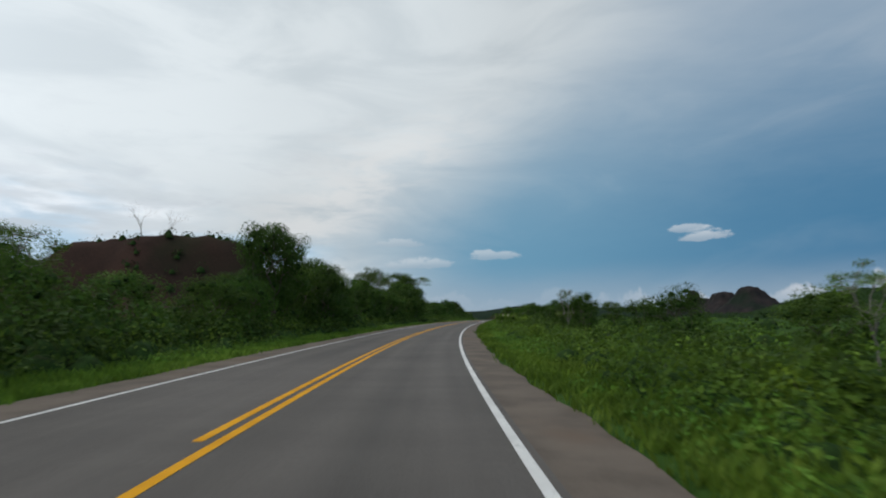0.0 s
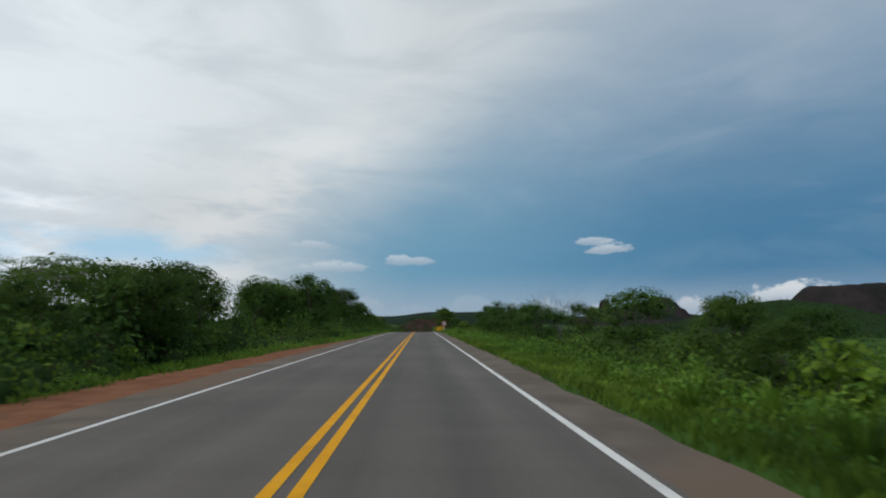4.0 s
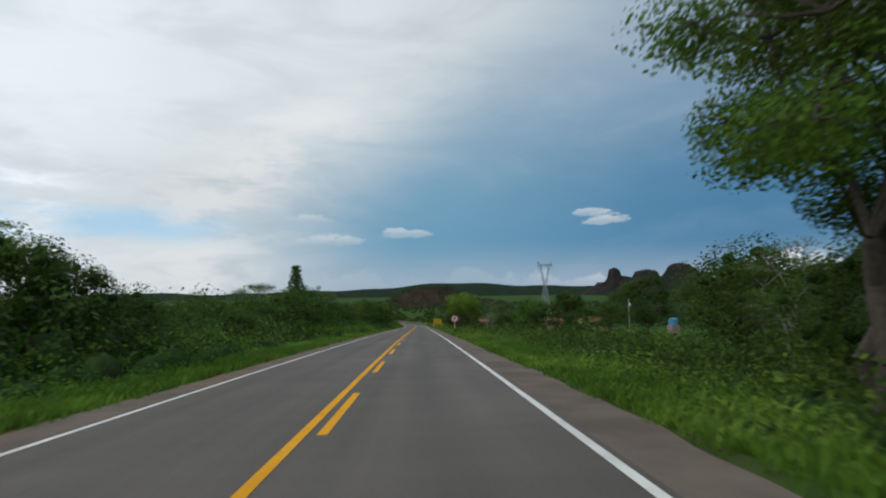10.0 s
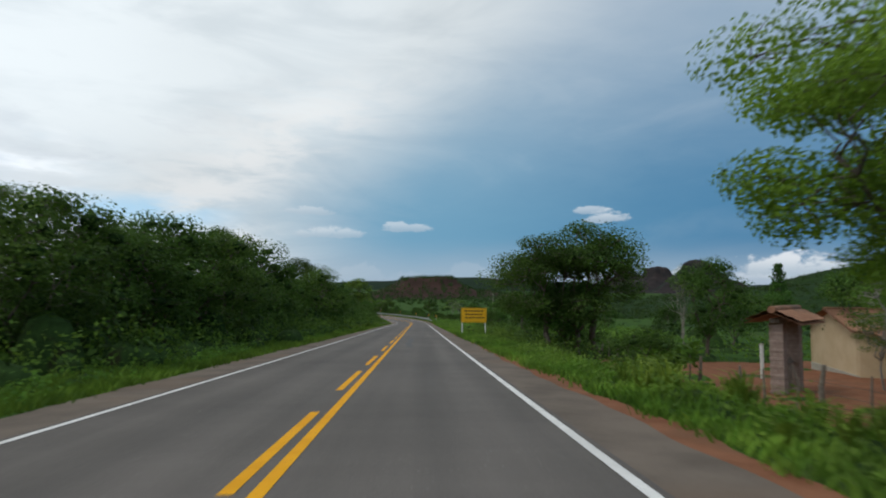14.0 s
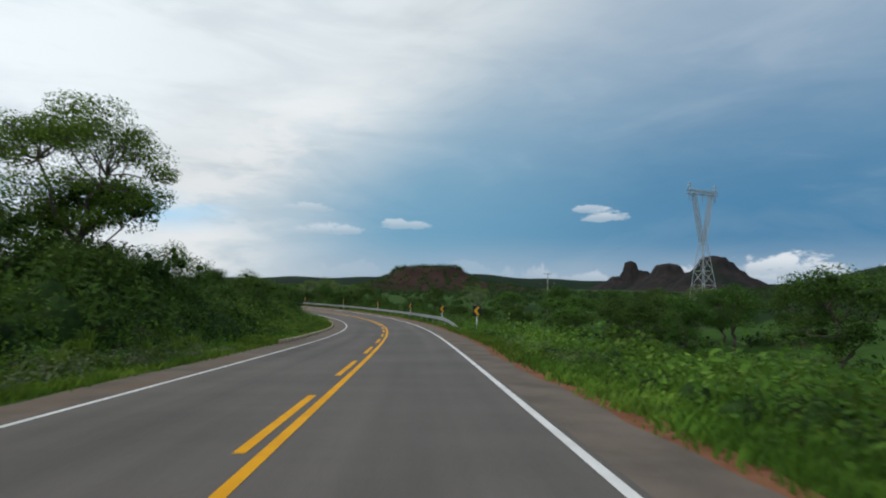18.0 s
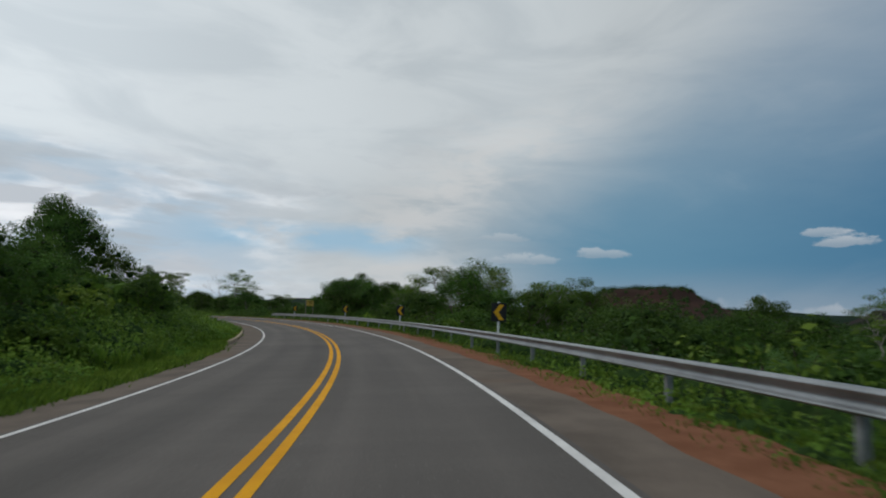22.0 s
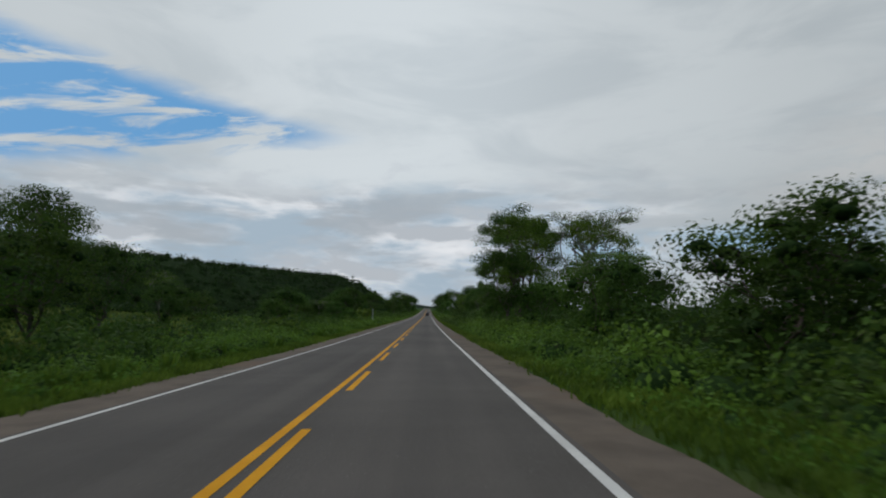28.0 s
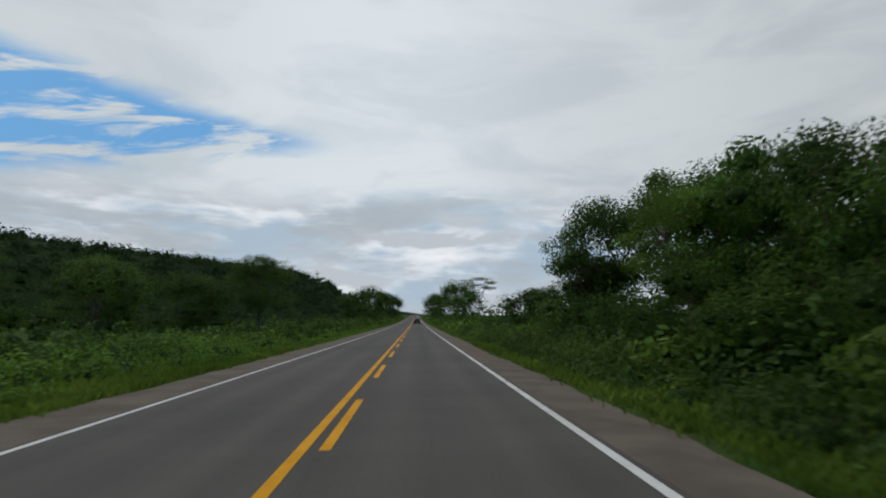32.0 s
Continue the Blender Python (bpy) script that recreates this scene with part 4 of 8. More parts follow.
rng = np.random.default_rng(5)
BOUNDS = ((-20, 180), (180, 360), (360, 540), (540, 720), (720, 930), (930, 1300))
for side, word in ((-1, "left"), (1, "right")):
    for k, (a, b) in enumerate(BOUNDS):
        far = k == 5
        # blades along the verge
        n = int((b - a) * (6 if far else 46))
        s = rng.uniform(a, b, n)
        u = side * ((left_edge(s) - 0.1 if side < 0 else 4.82) + rng.gamma(1.6, 0.85, n))
        keep = ~yard(s, u)
        if side > 0:
            dirt = np.interp(s, [370, 380, 400, 420, 430, 540, 550, 640, 660, 740, 750], [0, 0.4, 0.3, 0.4, 0, 0.1, 0.4, 0.5, 0.8, 1.1, 0])
            keep &= np.abs(u) > 4.88 + dirt
        else:
            keep &= np.abs(u) > left_edge(s) + np.interp(s, [100, 116, 150, 180], [0, 1.9, 1.6, 0])
        s, u = s[keep], u[keep]
        base = on_road(s, u)
        base[:, 2] = ground_z(s, u)
        per = 7
        h = np.where((u > 0) & (s > 570) & (s < 720), 0.55, 1.0)[:, None] * rng.uniform(0.08, 0.30, (len(s), per)) * (1 + 0.6 * np.clip((np.abs(u)[:, None] - 6.0) / 2, 0, 1))
        foot = base[:, None] + np.concatenate([rng.normal(size=(len(s), per, 2)) * 0.14, np.zeros((len(s), per, 1)) - 0.02], 2)
        ang = rng.uniform(0, 6.28, (len(s), per))
        lean = rng.uniform(0.15, 0.75, (len(s), per)) * h
        wide = 0.022
        dirn = np.stack([np.cos(ang), np.sin(ang), 0 * ang], -1)
        sid = np.stack([-np.sin(ang), np.cos(ang), 0 * ang], -1) * wide
        up = np.stack([0 * h, 0 * h, h], -1)
        v = np.stack([foot - sid, foot + sid, foot + dirn * lean[..., None] * 0.35 + up * 0.65 + sid * 0.8, foot + dirn * lean[..., None] + up], 2).reshape(-1, 3)
        f = np.arange(len(v)).reshape(-1, 4)
        pile("verge_grass", (v, f, 0), GRASS, "green knee-high grass along the road verge", "grass")
        # low broad-leaved herbs
        n = int((b - a) * (1.0 if far else 7.0))
        s = rng.uniform(a, b, n)
        u = side * (5.35 + rng.gamma(2.2, 0.75, n))
        keep = ~yard(s, u) & (np.abs(u) > np.where(u < 0, left_edge(s) + np.interp(s, [100, 116, 150, 180], [0.2, 2.0, 1.7, 0.2]), 5.15 + np.interp(s, [540, 550, 640, 660, 740, 750], [0, 0.4, 0.5, 0.8, 1.1, 0])))
        keep &= wave(s, u, 0.35, 1.9) > -0.35
        s, u = s[keep], u[keep]
        h = rng.uniform(0.14, 0.5, len(s)) * np.clip((np.abs(u) - 4.6) / 1.6, 0.35, 1.3) * np.where(shaded(s, u), 0.5, 1.0)
        pile("verge_herbs", clumps(rng, beside(s, u), 1.0 * h + 0.12, h, 40 if not far else 14, 0.13 if not far else 0.3), HERB, "low broad-leaved green weeds in the verge", "weeds")
        # low scrub
        n = int((b - a) * (0.7 if far else 2.6))
        s = rng.uniform(a, b, n)
        u = side * (np.interp(s, [0, 330, 370, 760, 800], [7.2, 7.0, 6.4, 6.6, 6.2]) + rng.gamma(1.7, 2.2, n))
        keep = ~yard(s, u)
        s, u = s[keep], u[keep]
        h = (np.minimum(growth_height(s, u), 1.7) * rng.uniform(0.55, 1.15, len(s)) + 0.15) * np.where(shaded(s, u), 0.5, 1.0)
        pile("low_scrub", clumps(rng, beside(s, u), h * rng.uniform(0.6, 1.0, len(s)) + 0.15, h, 64 if not far else 24, 0.155 if not far else 0.4), LEAF_MID,
             "dense low green scrub beside the road", "scrub")
        # thicket
        n = int((b - a) * (1.0 if far else (2.1 if side < 0 else 1.6)))
        s = rng.uniform(a, b, n)
        u = side * (8.8 + rng.gamma(1.5, 4.0, n))
        keep = ~yard(s, u)
        s, u = s[keep], u[keep]
        h = growth_height(s, u) * rng.uniform(0.6, 1.12, len(s)) + 0.2
        pile("thicket", clumps(rng, beside(s, u), 0.5 * h + 0.5, h, 125 if not far else 40, 0.23 if not far else 0.5), LEAF_DARK, "dark green thicket behind the road verge", "thicket")
# leafy bushes that crowd the verge on some stretches
for a, b, u0, u1, h0, h1, many in ((790, 850, 6.1, 9.2, 0.6, 1.7, 220), (850, 885, 6.3, 9.2, 0.6, 1.7, 130), (727, 744, 6.7, 12.0, 0.9, 1.9, 140), (893, 930, 5.9, 8.0, 0.4, 1.1, 150), (267, 300, 7.0, 13.0, 0.8, 1.8, 190), (885, 960, 6.1, 9.2, 0.5, 1.5, 270), (470, 575, 6.6, 30.0, 0.8, 1.7, 1700), (560, 640, -6.3, -10.0, 0.5, 1.4, 260), (800, 930, -6.4, -11.0, 0.5, 1.5, 420),
                                (640, 700, -6.6, -11.0, 0.5, 1.3, 200), (601, 615, -5.0, -6.4, 0.3, 0.7, 70), (664, 690, -5.3, -7.0, 0.3, 0.8, 80), (-10, 60, 6.6, 13.0, 0.6, 1.5, 260), (60, 230, 7.0, 14.0, 0.6, 1.5, 420)):
    s, u = rng.uniform(a, b, many), u0 + (u1 - u0) * rng.random(many)
    h = rng.uniform(h0, h1, many) * np.clip((np.abs(u) - min(abs(u0), abs(u1)) + 0.9) / 1.6, 0.45, 1.0)
    pile("verge_bushes", clumps(rng, beside(s, u), 0.6 * h + 0.35, h, 100, 0.18), LEAF_DARK if a in (267, 727, 850, 885, 893) else LEAF_MID if a == -10 else HERB, "leafy green bushes crowding the road verge", "bushes")
# dense understorey that closes the view beneath the trees
for a, b, u0, u1, h0, h1, many in ((800, 960, 8.6, 17.0, 2.2, 4.6, 330), (822, 850, 11.0, 24.0, 2.8, 3.7, 70), (645, 725, 10.0, 20.0, 2.0, 4.0, 150), (666, 692, -12.0, -20.0, 2.2, 4.2, 70), (725, 800, 8.0, 18.0, 1.4, 3.0, 170), (455, 545, -8.2, -15.0, 2.0, 4.0, 160), (-10, 110, -8.4, -15.0, 1.8, 3.6, 190)):
    s, u = rng.uniform(a, b, many), u0 + (u1 - u0) * rng.random(many)
    h = rng.uniform(h0, h1, many) * np.clip((np.abs(u) - min(abs(u0), abs(u1)) + 2.0) / 4.0, 0.5, 1.0)
    pile("understorey", clumps(rng, beside(s, u), 0.42 * h + 0.5, h, 260, 0.19), LEAF_DARK, "dense dark understorey beneath the roadside trees", "thicket")
PALE_HERB = leafy("pale_herb_leaves", (0.075, 0.105, 0.045), (0.150, 0.190, 0.090), (0.280, 0.320, 0.180), 0.35)
for a, b, u0, u1, many in ((522, 545, -5.5, -8.4, 150), (488, 500, 6.6, 11.0, 50), (536, 552, 6.2, 8.0, 40)):
    s, u = rng.uniform(a, b, many), u0 + (u1 - u0) * rng.random(many)
    h = rng.uniform(0.25, 0.65, many)
    pile("pale_weeds", clumps(rng, beside(s, u), 0.7 * h + 0.15, h, 60, 0.12), PALE_HERB, "grey-green weeds with pale leaves in the verge", "weeds")
# rank tufts of long arching blades here and there along the verge
for a, b, side, count in ((55, 135, 1, 210), (190, 300, 1, 170), (355, 425, 1, 170), (470, 545, -1, 190), (640, 705, -1, 150), (770, 900, -1, 230)):
    s, u = rng.uniform(a, b, count), side * rng.uniform(6.0, 8.6, count)
    base = beside(s, u)
    per = 24
    h = rng.uniform(0.45, 1.0, (count, 1)) * rng.uniform(0.6, 1.1, (count, per))
    ang = rng.uniform(0, 6.28, (count, per))
    dirn = np.stack([np.cos(ang), np.sin(ang), 0 * ang], -1) * (h * rng.uniform(0.25, 0.75, (count, per)))[..., None]
    sid = np.stack([-np.sin(ang), np.cos(ang), 0 * ang], -1) * 0.028
    up = np.stack([0 * h, 0 * h, h], -1)
    foot = base[:, None] + dirn * 0.15 - (0, 0, 0.04)
    knee = foot + dirn * 0.45 + up * 0.75
    tip = foot + dirn * 1.05 + up * 0.80
    lower = np.stack([foot - sid, foot + sid, knee + sid * 0.9, knee - sid * 0.9], 2).reshape(-1, 3)
    upper = np.stack([knee - sid * 0.9, knee + sid * 0.9, tip + sid * 0.15, tip - sid * 0.15], 2).reshape(-1, 3)
    v = np.concatenate([lower, upper])
    pile("tall_grass", (v, np.arange(len(v)).reshape(-1, 4), 0), GRASS, "rank tufts of long arching green grass", "grass")
# tall grass and low bushes over the open ground
n = 5200
s = rng.uniform(-10, 900, n)
u = np.where(rng.random(n) < 0.68, 1, -1) * (11 + rng.gamma(1.6, 16.0, n))
keep = (np.abs(u) < 79) & ~yard(s, u) & ((u > 0) | (s > 540)) & ~((u < 0) & (s > 715) & (s < 840) & (np.arange(n) % 4 > 0))
s, u = s[keep], u[keep]
h = rng.uniform(0.35, 1.0, len(s))
pile("meadow", clumps(rng, beside(s, u), 1.5 * h + 0.7, h, 26, 0.38), LEAF_MID, "rank green meadow growth on open ground", "meadow")
# long pale grass over the open field
n = 15000
s, u = rng.uniform(700, 860, n), -(7.5 + 72 * rng.random(n) ** 1.5)
base = beside(s, u)
h = rng.uniform(0.25, 0.6, (n, 4)) * (0.7 + 0.3 * wave(s, u, 0.15)[:, None])
foot = base[:, None] + np.concatenate([rng.normal(size=(n, 4, 2)) * 0.30, np.zeros((n, 4, 1)) - 0.05], 2)
ang = rng.uniform(0, 6.28, (n, 4))
dirn, sid = np.stack([np.cos(ang), np.sin(ang), 0 * ang], -1), np.stack([-np.sin(ang), np.cos(ang), 0 * ang], -1) * 0.11
up = np.stack([0 * h, 0 * h, h], -1)
v = np.stack([foot - sid, foot + sid, foot + dirn * h[..., None] * 0.3 + up * 0.6 + sid * 0.8, foot + dirn * h[..., None] * 0.6 + up], 2).reshape(-1, 3)
pile("field_grass", (v, np.arange(len(v)).reshape(-1, 4), 0), FIELD_GRASS, "long yellow-green grass over the open field", "grass")
# woods and bushes away from the road
n = 7000
x, y = rng.uniform(-420, 620, n), rng.uniform(-40, 1500, n)
z, near = outer_z(x, y)
kk = np.argmin((x[:, None] - LINE_X[::10]) ** 2 + (y[:, None] - LINE_Y[::10]) ** 2, 1)
us = (x - LINE_X[::10][kk]) * np.cos(LINE_H[::10][kk]) + (y - LINE_Y[::10][kk]) * np.sin(LINE_H[::10][kk])
ss = LINE_S[::10][kk]
field = (us < 0) & (ss > 690) & (ss < 840) & (us > -120) | (us > 0) & (ss < 260) & (us < 170) | (us > 0) & (ss > 350) & (ss < 470) & (us < 75)
keep = (near > 26) & (near < 520) & (~field | (rng.random(n) < 0.12))
x, y, us, ss, near = x[keep], y[keep], us[keep], ss[keep], near[keep]
z = np.where(near < 78, ground_z(ss, np.clip(us, -79, 79)), z[keep])
h = rng.uniform(2.0, 5.0, len(x)) * np.where(us > 0, np.interp(ss, [0, 300, 560, 700], [0.5, 0.8, 0.75, 1.1]), 1.0) * np.where(near > 200, 1.25, 1.0)
pile("far_woods", clumps(rng, np.stack([x, y, z], 1), 0.7 * h + 0.6, h, 36, 0.6), WOODS, "dark green scrub woods away from the road", "woods")


# ---- hills and mesas ----
ROCK = speckled("red_brown_rock", (0.030, 0.020, 0.017), (0.062, 0.035, 0.027), 0.05, 1.2, 0.95, spec=0.05, third=(0.030, 0.036, 0.019))
SLOPE = speckled("wooded_slope", (0.011, 0.025, 0.007), (0.024, 0.048, 0.012), 0.06, 0.9, 0.95, spec=0.04, third=(0.022, 0.036, 0.011))
# far mesas: a darker, bluer rock colour that carries the haze
FAR_ROCK = speckled("haze_toned_mesa_rock", (0.018, 0.019, 0.020), (0.044, 0.034, 0.032), 0.03, 0.25, 0.95, spec=0.05, third=(0.018, 0.025, 0.018))


def landform(name, cx, cy, half_x, half_y, height_of, mat, label, n=70):
    """A hill: height_of gives metres over the country at offsets from its middle."""
    x, y = np.meshgrid(np.linspace(-half_x, half_x, n), np.linspace(-half_y, half_y, n), indexing="ij")
    h = height_of(x, y)
    edge = np.clip((1 - np.maximum(np.abs(x) / half_x, np.abs(y) / half_y)) * 6, 0, 1)
    z0, _ = outer_z(x + cx, y + cy)
    v = np.stack([x + cx, y + cy, z0 - 3 + (h + 2.0) * edge], -1).reshape(-1, 3)
    i = np.arange(n * n).reshape(n, n)
    f = np.stack([i[:-1, :-1], i[1:, :-1], i[1:, 1:], i[:-1, 1:]], -1).reshape(-1, 4)
    return tagged(new(name, fast_mesh(name, v, f, mat)), label, "hill", kind="structure"), lambda px, py: outer_z(px, py)[0] - 1 + height_of(np.asarray(px) - cx, np.asarray(py) - cy)


def butte(x, y, bx, by, rx, ry, high, cliff=0.45, top=0.55, seed=0.0):
    """A flat-topped rock on a scree skirt."""
    a = np.arctan2((y - by) / ry, (x - bx) / rx)
    q = np.hypot((x - bx) / rx, (y - by) / ry) * (1 + 0.08 * np.sin(3 * a + seed) + 0.05 * np.sin(7 * a + 2 * seed))
    cap = np.clip((top + 0.22 - q) / 0.30, 0, 1)
    cap = cap * cap * (3 - 2 * cap)
    skirt = np.clip((1.5 - q) / (1.5 - top), 0, 1) ** 1.25
    return high * (cliff * cap * (1 - 0.10 * (q / top) ** 2) + (1 - cliff) * skirt)


def rough(x, y, k=1.0):
    return k * (wave(x, y, 0.05) + 0.6 * wave(x, y, 0.13, 1.0) + 0.4 * wave(x, y, 0.31, 2.0))


def tor(x, y, bx, by, top_r, base_r, high, scarp=0.2, seed=0.0, squash=1.0):
    """A rocky summit: a rounded cap, a short scarp and long hollow slopes."""
    a = np.arctan2(y - by, x - bx)
    q = np.hypot(x - bx, (y - by) * squash) * (1 + 0.10 * np.sin(2 * a + seed) + 0.07 * np.sin(5 * a + 2 * seed) + 0.04 * np.sin(11 * a + seed))
    cap = 1 - 0.06 * np.clip(q / top_r, 0, 1) ** 2
    edge = np.clip((q - top_r) / (0.45 * top_r + 4), 0, 1)
    slope = np.clip((base_r - q) / (base_r - top_r), 0, 1) ** 1.35
    return high * np.where(q < top_r, cap, np.maximum(0.94 * slope * (1 - scarp), (0.94 - 0.94 * scarp * edge * edge * (3 - 2 * edge)) * slope))


landform("knob_hill", 878, 2829, 260, 220, lambda x, y: np.maximum.reduce([tor(x, y, 0, 0, 21, 90, 121, 0.14, 1.0), tor(x, y, 40, 0, 30, 170, 84, 0.1, 0.3), tor(x, y, -60, 0, 20, 130, 58, 0.1, 2.3)]) + rough(x, y, 2.0) + 1.6 * wave(x, y, 0.22, 4.0), FAR_ROCK,
         "red-brown rocky knob in the distance", 120)
landform("plateau_hill", 930, 2590, 260, 220, lambda x, y: np.maximum.reduce([tor(x, y, 0, 0, 44, 165, 102, 0.16, 2.0), tor(x, y, 95, 0, 30, 190, 76, 0.1, 1.1)]) + rough(x, y, 2.2) + 1.6 * wave(x, y, 0.22, 4.0), FAR_ROCK,
         "red-brown rocky flat-topped hill in the distance", 120)
landform("dome_mesa_hill", 836, 2095, 240, 220, lambda x, y: np.maximum.reduce([tor(x, y, 0, 0, 30, 145, 103, 0.10, 0.5), tor(x, y, 26, 0, 28, 150, 92, 0.10, 1.7), tor(x, y, 105, 20, 30, 120, 42, 0.1, 0.2)]) + rough(x, y, 2.0) + 1.4 * wave(x, y, 0.22, 4.0), FAR_ROCK,
         "red-brown rocky domed hill in the distance", 120)
landform("long_mesa_hill", 1075, 1390, 420, 330, lambda x, y: np.maximum(butte(x, y, 0, 0, 300, 190, 100, 0.5, 0.62, 0.7), butte(x, y, -170, 60, 160, 140, 60, 0.2, 0.4)) + rough(x, y, 2.4), FAR_ROCK,
         "long red-brown mesa with a cliff edge", 130)
hill_ahead, on_ahead = landform("rocky_hill", 12, 1085, 130, 120, lambda x, y: np.maximum(butte(x, y, -4, 0, 62, 60, 26, 0.22, 0.5, 1.5), butte(x, y, 44, 0, 70, 55, 10, 0.12, 0.4)) + rough(x, y, 0.5), ROCK,
                                "low wooded hill with red rock faces", 60)
rock_hill, on_rock = landform("red_rock_hill", -152, 228, 130, 120, lambda x, y: np.maximum(butte(x, y, 10, -6, 54, 48, 38, 0.50, 0.72, 0.4), butte(x, y, -34, 0, 75, 60, 31.5, 0.3, 0.6, 1.0)) + rough(x, y, 0.9) + 0.8 * wave(x, y, 0.5, 3.0), ROCK,
                              "dark red rock hill with bare trees on top", 70)
wood_hill, on_wood = landform("wooded_hill", 250, 730, 260, 260, lambda x, y: 15 * np.exp(-((x / 120) ** 2 + (y / 120) ** 2)) + rough(x, y, 0.8), SLOPE, "low wooded hill beyond the fields", 60)
side_wood, on_side = landform("wooded_hill_side", 650, 1130, 340, 340, lambda x, y: 54 * np.exp(-((x / 165) ** 2 + (y / 190) ** 2)) + rough(x, y, 1.6), SLOPE, "dark wooded hill below the mesas", 70)
near_wood, on_near = landform("scrub_hill", 190, 520, 170, 170, lambda x, y: 4 * np.exp(-((x / 75) ** 2 + (y / 90) ** 2)) + rough(x, y, 0.6), SLOPE, "low scrub-covered hill beyond the fields", 50)


def make_ridge():
    s = np.arange(716, 1560, 12.0)
    mid = np.interp(s, [600, 800, 900, 1050, 1200, 1300, 1600], [-330, -225, -190, -135, -86, -78, -70])
    top = np.interp(s, [716, 790, 900, 1100, 1290, 1330, 1420, 1600], [8, 31, 30, 28.5, 31.5, 29, 21, 13])
    across = np.concatenate([np.linspace(-160, -20, 9), np.linspace(-8, 66, 14)])
    S, A = np.meshgrid(s, across, indexing="ij")
    U = mid[:, None] + A
    v = on_road(S, U)
    run = np.clip(-mid[:, None] - 30, 36, 80)
    prof = np.where(A > 0, np.clip(1 - A / run, 0, 1) ** 0.8, np.clip(1 + A / 160, 0, 1))
    prof = prof * prof * (3 - 2 * prof)
    base, _ = outer_z(v[..., 0], v[..., 1])
    v[..., 2] = base - 1 - 6 * (prof <= 0.01) + top[:, None] * prof + rough(v[..., 0], v[..., 1], 0.5) * prof
    a, b = S.shape
    i = np.arange(a * b).reshape(a, b)
    f = np.stack([i[:-1, :-1], i[:-1, 1:], i[1:, 1:], i[1:, :-1]], -1).reshape(-1, 4)
    tagged(new("wooded_ridge", fast_mesh("wooded_ridge", v.reshape(-1, 3), f, SLOPE, True)), "long dark wooded ridge behind the field", "hill", kind="structure")
    flat = v.reshape(-1, 3)
    keep = prof.ravel() > 0.06
    return flat[keep]


def woods_on(name, pts, hs, per, size, label):
    r = np.random.default_rng(len(pts))
    h = r.uniform(*hs, len(pts))
    pile(name, clumps(r, pts, 0.7 * h + 0.4, h, per, size), WOODS, label, "woods")


ridge_pts = make_ridge()
r = np.random.default_rng(9)
pick = ridge_pts[r.integers(0, len(ridge_pts), 7500)] + r.normal(size=(7500, 3)) * (4.5, 4.5, 0)
woods_on("ridge_woods", pick - (0, 0, 0.6), (1.8, 4.2), 18, 0.8, "dark green woods covering the ridge")
for name, fn, cx, cy, spread, count in (("hill_woods", on_wood, 250, 730, 140, 1500), ("hill_woods", on_near, 190, 520, 90, 900), ("hill_woods", on_side, 650, 1130, 190, 2200), ("hill_woods", on_ahead, 12, 1085, 75, 1500), ("hill_woods", on_rock, -152, 228, 62, 700)):
    px, py = cx + r.uniform(-1, 1, count) * spread * 1.3, cy + r.uniform(-1, 1, count) * spread * 1.3
    if fn is on_rock:
        ok = (np.hypot(px - cx - 10, py - cy + 5) > 40) | (r.random(count) < 0.42)
        px, py = px[ok], py[ok]
    woods_on(name, np.stack([px, py, fn(px, py) - 0.5], 1), (2.0, 4.5), 26, 0.7, "dark green scrub woods covering the hill")


FAR_SLOPE = speckled("distant_wooded_slope", (0.010, 0.020, 0.011), (0.019, 0.034, 0.018), 0.01, 0.12, 0.95, spec=0.03, third=(0.016, 0.026, 0.016))


def far_range():
    """Low hills all round the horizon."""
    a = np.linspace(0, 2 * math.pi, 361)
    rings = []
    for rad, k in ((2900, 0.0), (3300, 0.75), (3700, 1.0), (4300, 0.3)):
        h = 36 + 20 * np.exp(-((np.where(a > math.pi, a - 2 * math.pi, a) - 0.05) / 0.55) ** 2) + 16 * np.sin(a * 5 + 1) + 12 * np.sin(a * 11 + 0.5) + 7 * np.sin(a * 23) + 4 * np.sin(a * 57)
        rings.append(np.stack([-60 + rad * np.sin(a), 500 + rad * np.cos(a), -16 + k * np.maximum(h, 10)], -1))
    v = np.stack(rings, 1)
    i = np.arange(361 * 4).reshape(361, 4)
    f = np.stack([i[:-1, :-1], i[1:, :-1], i[1:, 1:], i[:-1, 1:]], -1).reshape(-1, 4)
    tagged(new("distant_hills", fast_mesh("distant_hills", v.reshape(-1, 3), f[:, ::-1], FAR_SLOPE, True)), "low dark green hills along the horizon", "hills", kind="structure")


far_range()


# leafless trees on the rock hill
for x, y, h in ((-141, 205, 15.0), (-131, 208, 13.0)):
    k = int(np.argmin((LINE_X - x) ** 2 + (LINE_Y - y) ** 2))
    off = (x - LINE_X[k]) * math.cos(LINE_H[k]) + (y - LINE_Y[k]) * math.sin(LINE_H[k])
    plant("bare", float(LINE_S[k]), float(off), h, 1.1, 1, base=float(on_rock(x, y)) - 0.4)


# ---- road furniture ----
def disc(bm, radius, y0, y1, z, sides=40):
    """A flat round plate that faces -y."""
    r = bmesh.ops.create_cone(bm, cap_ends=True, segments=sides, radius1=radius, radius2=radius, depth=y1 - y0)
    bmesh.ops.transform(bm, matrix=Matrix.Translation((0, (y0 + y1) / 2, z)) @ Matrix.Rotation(math.pi / 2, 4, "X"), verts=r["verts"])
    return bm


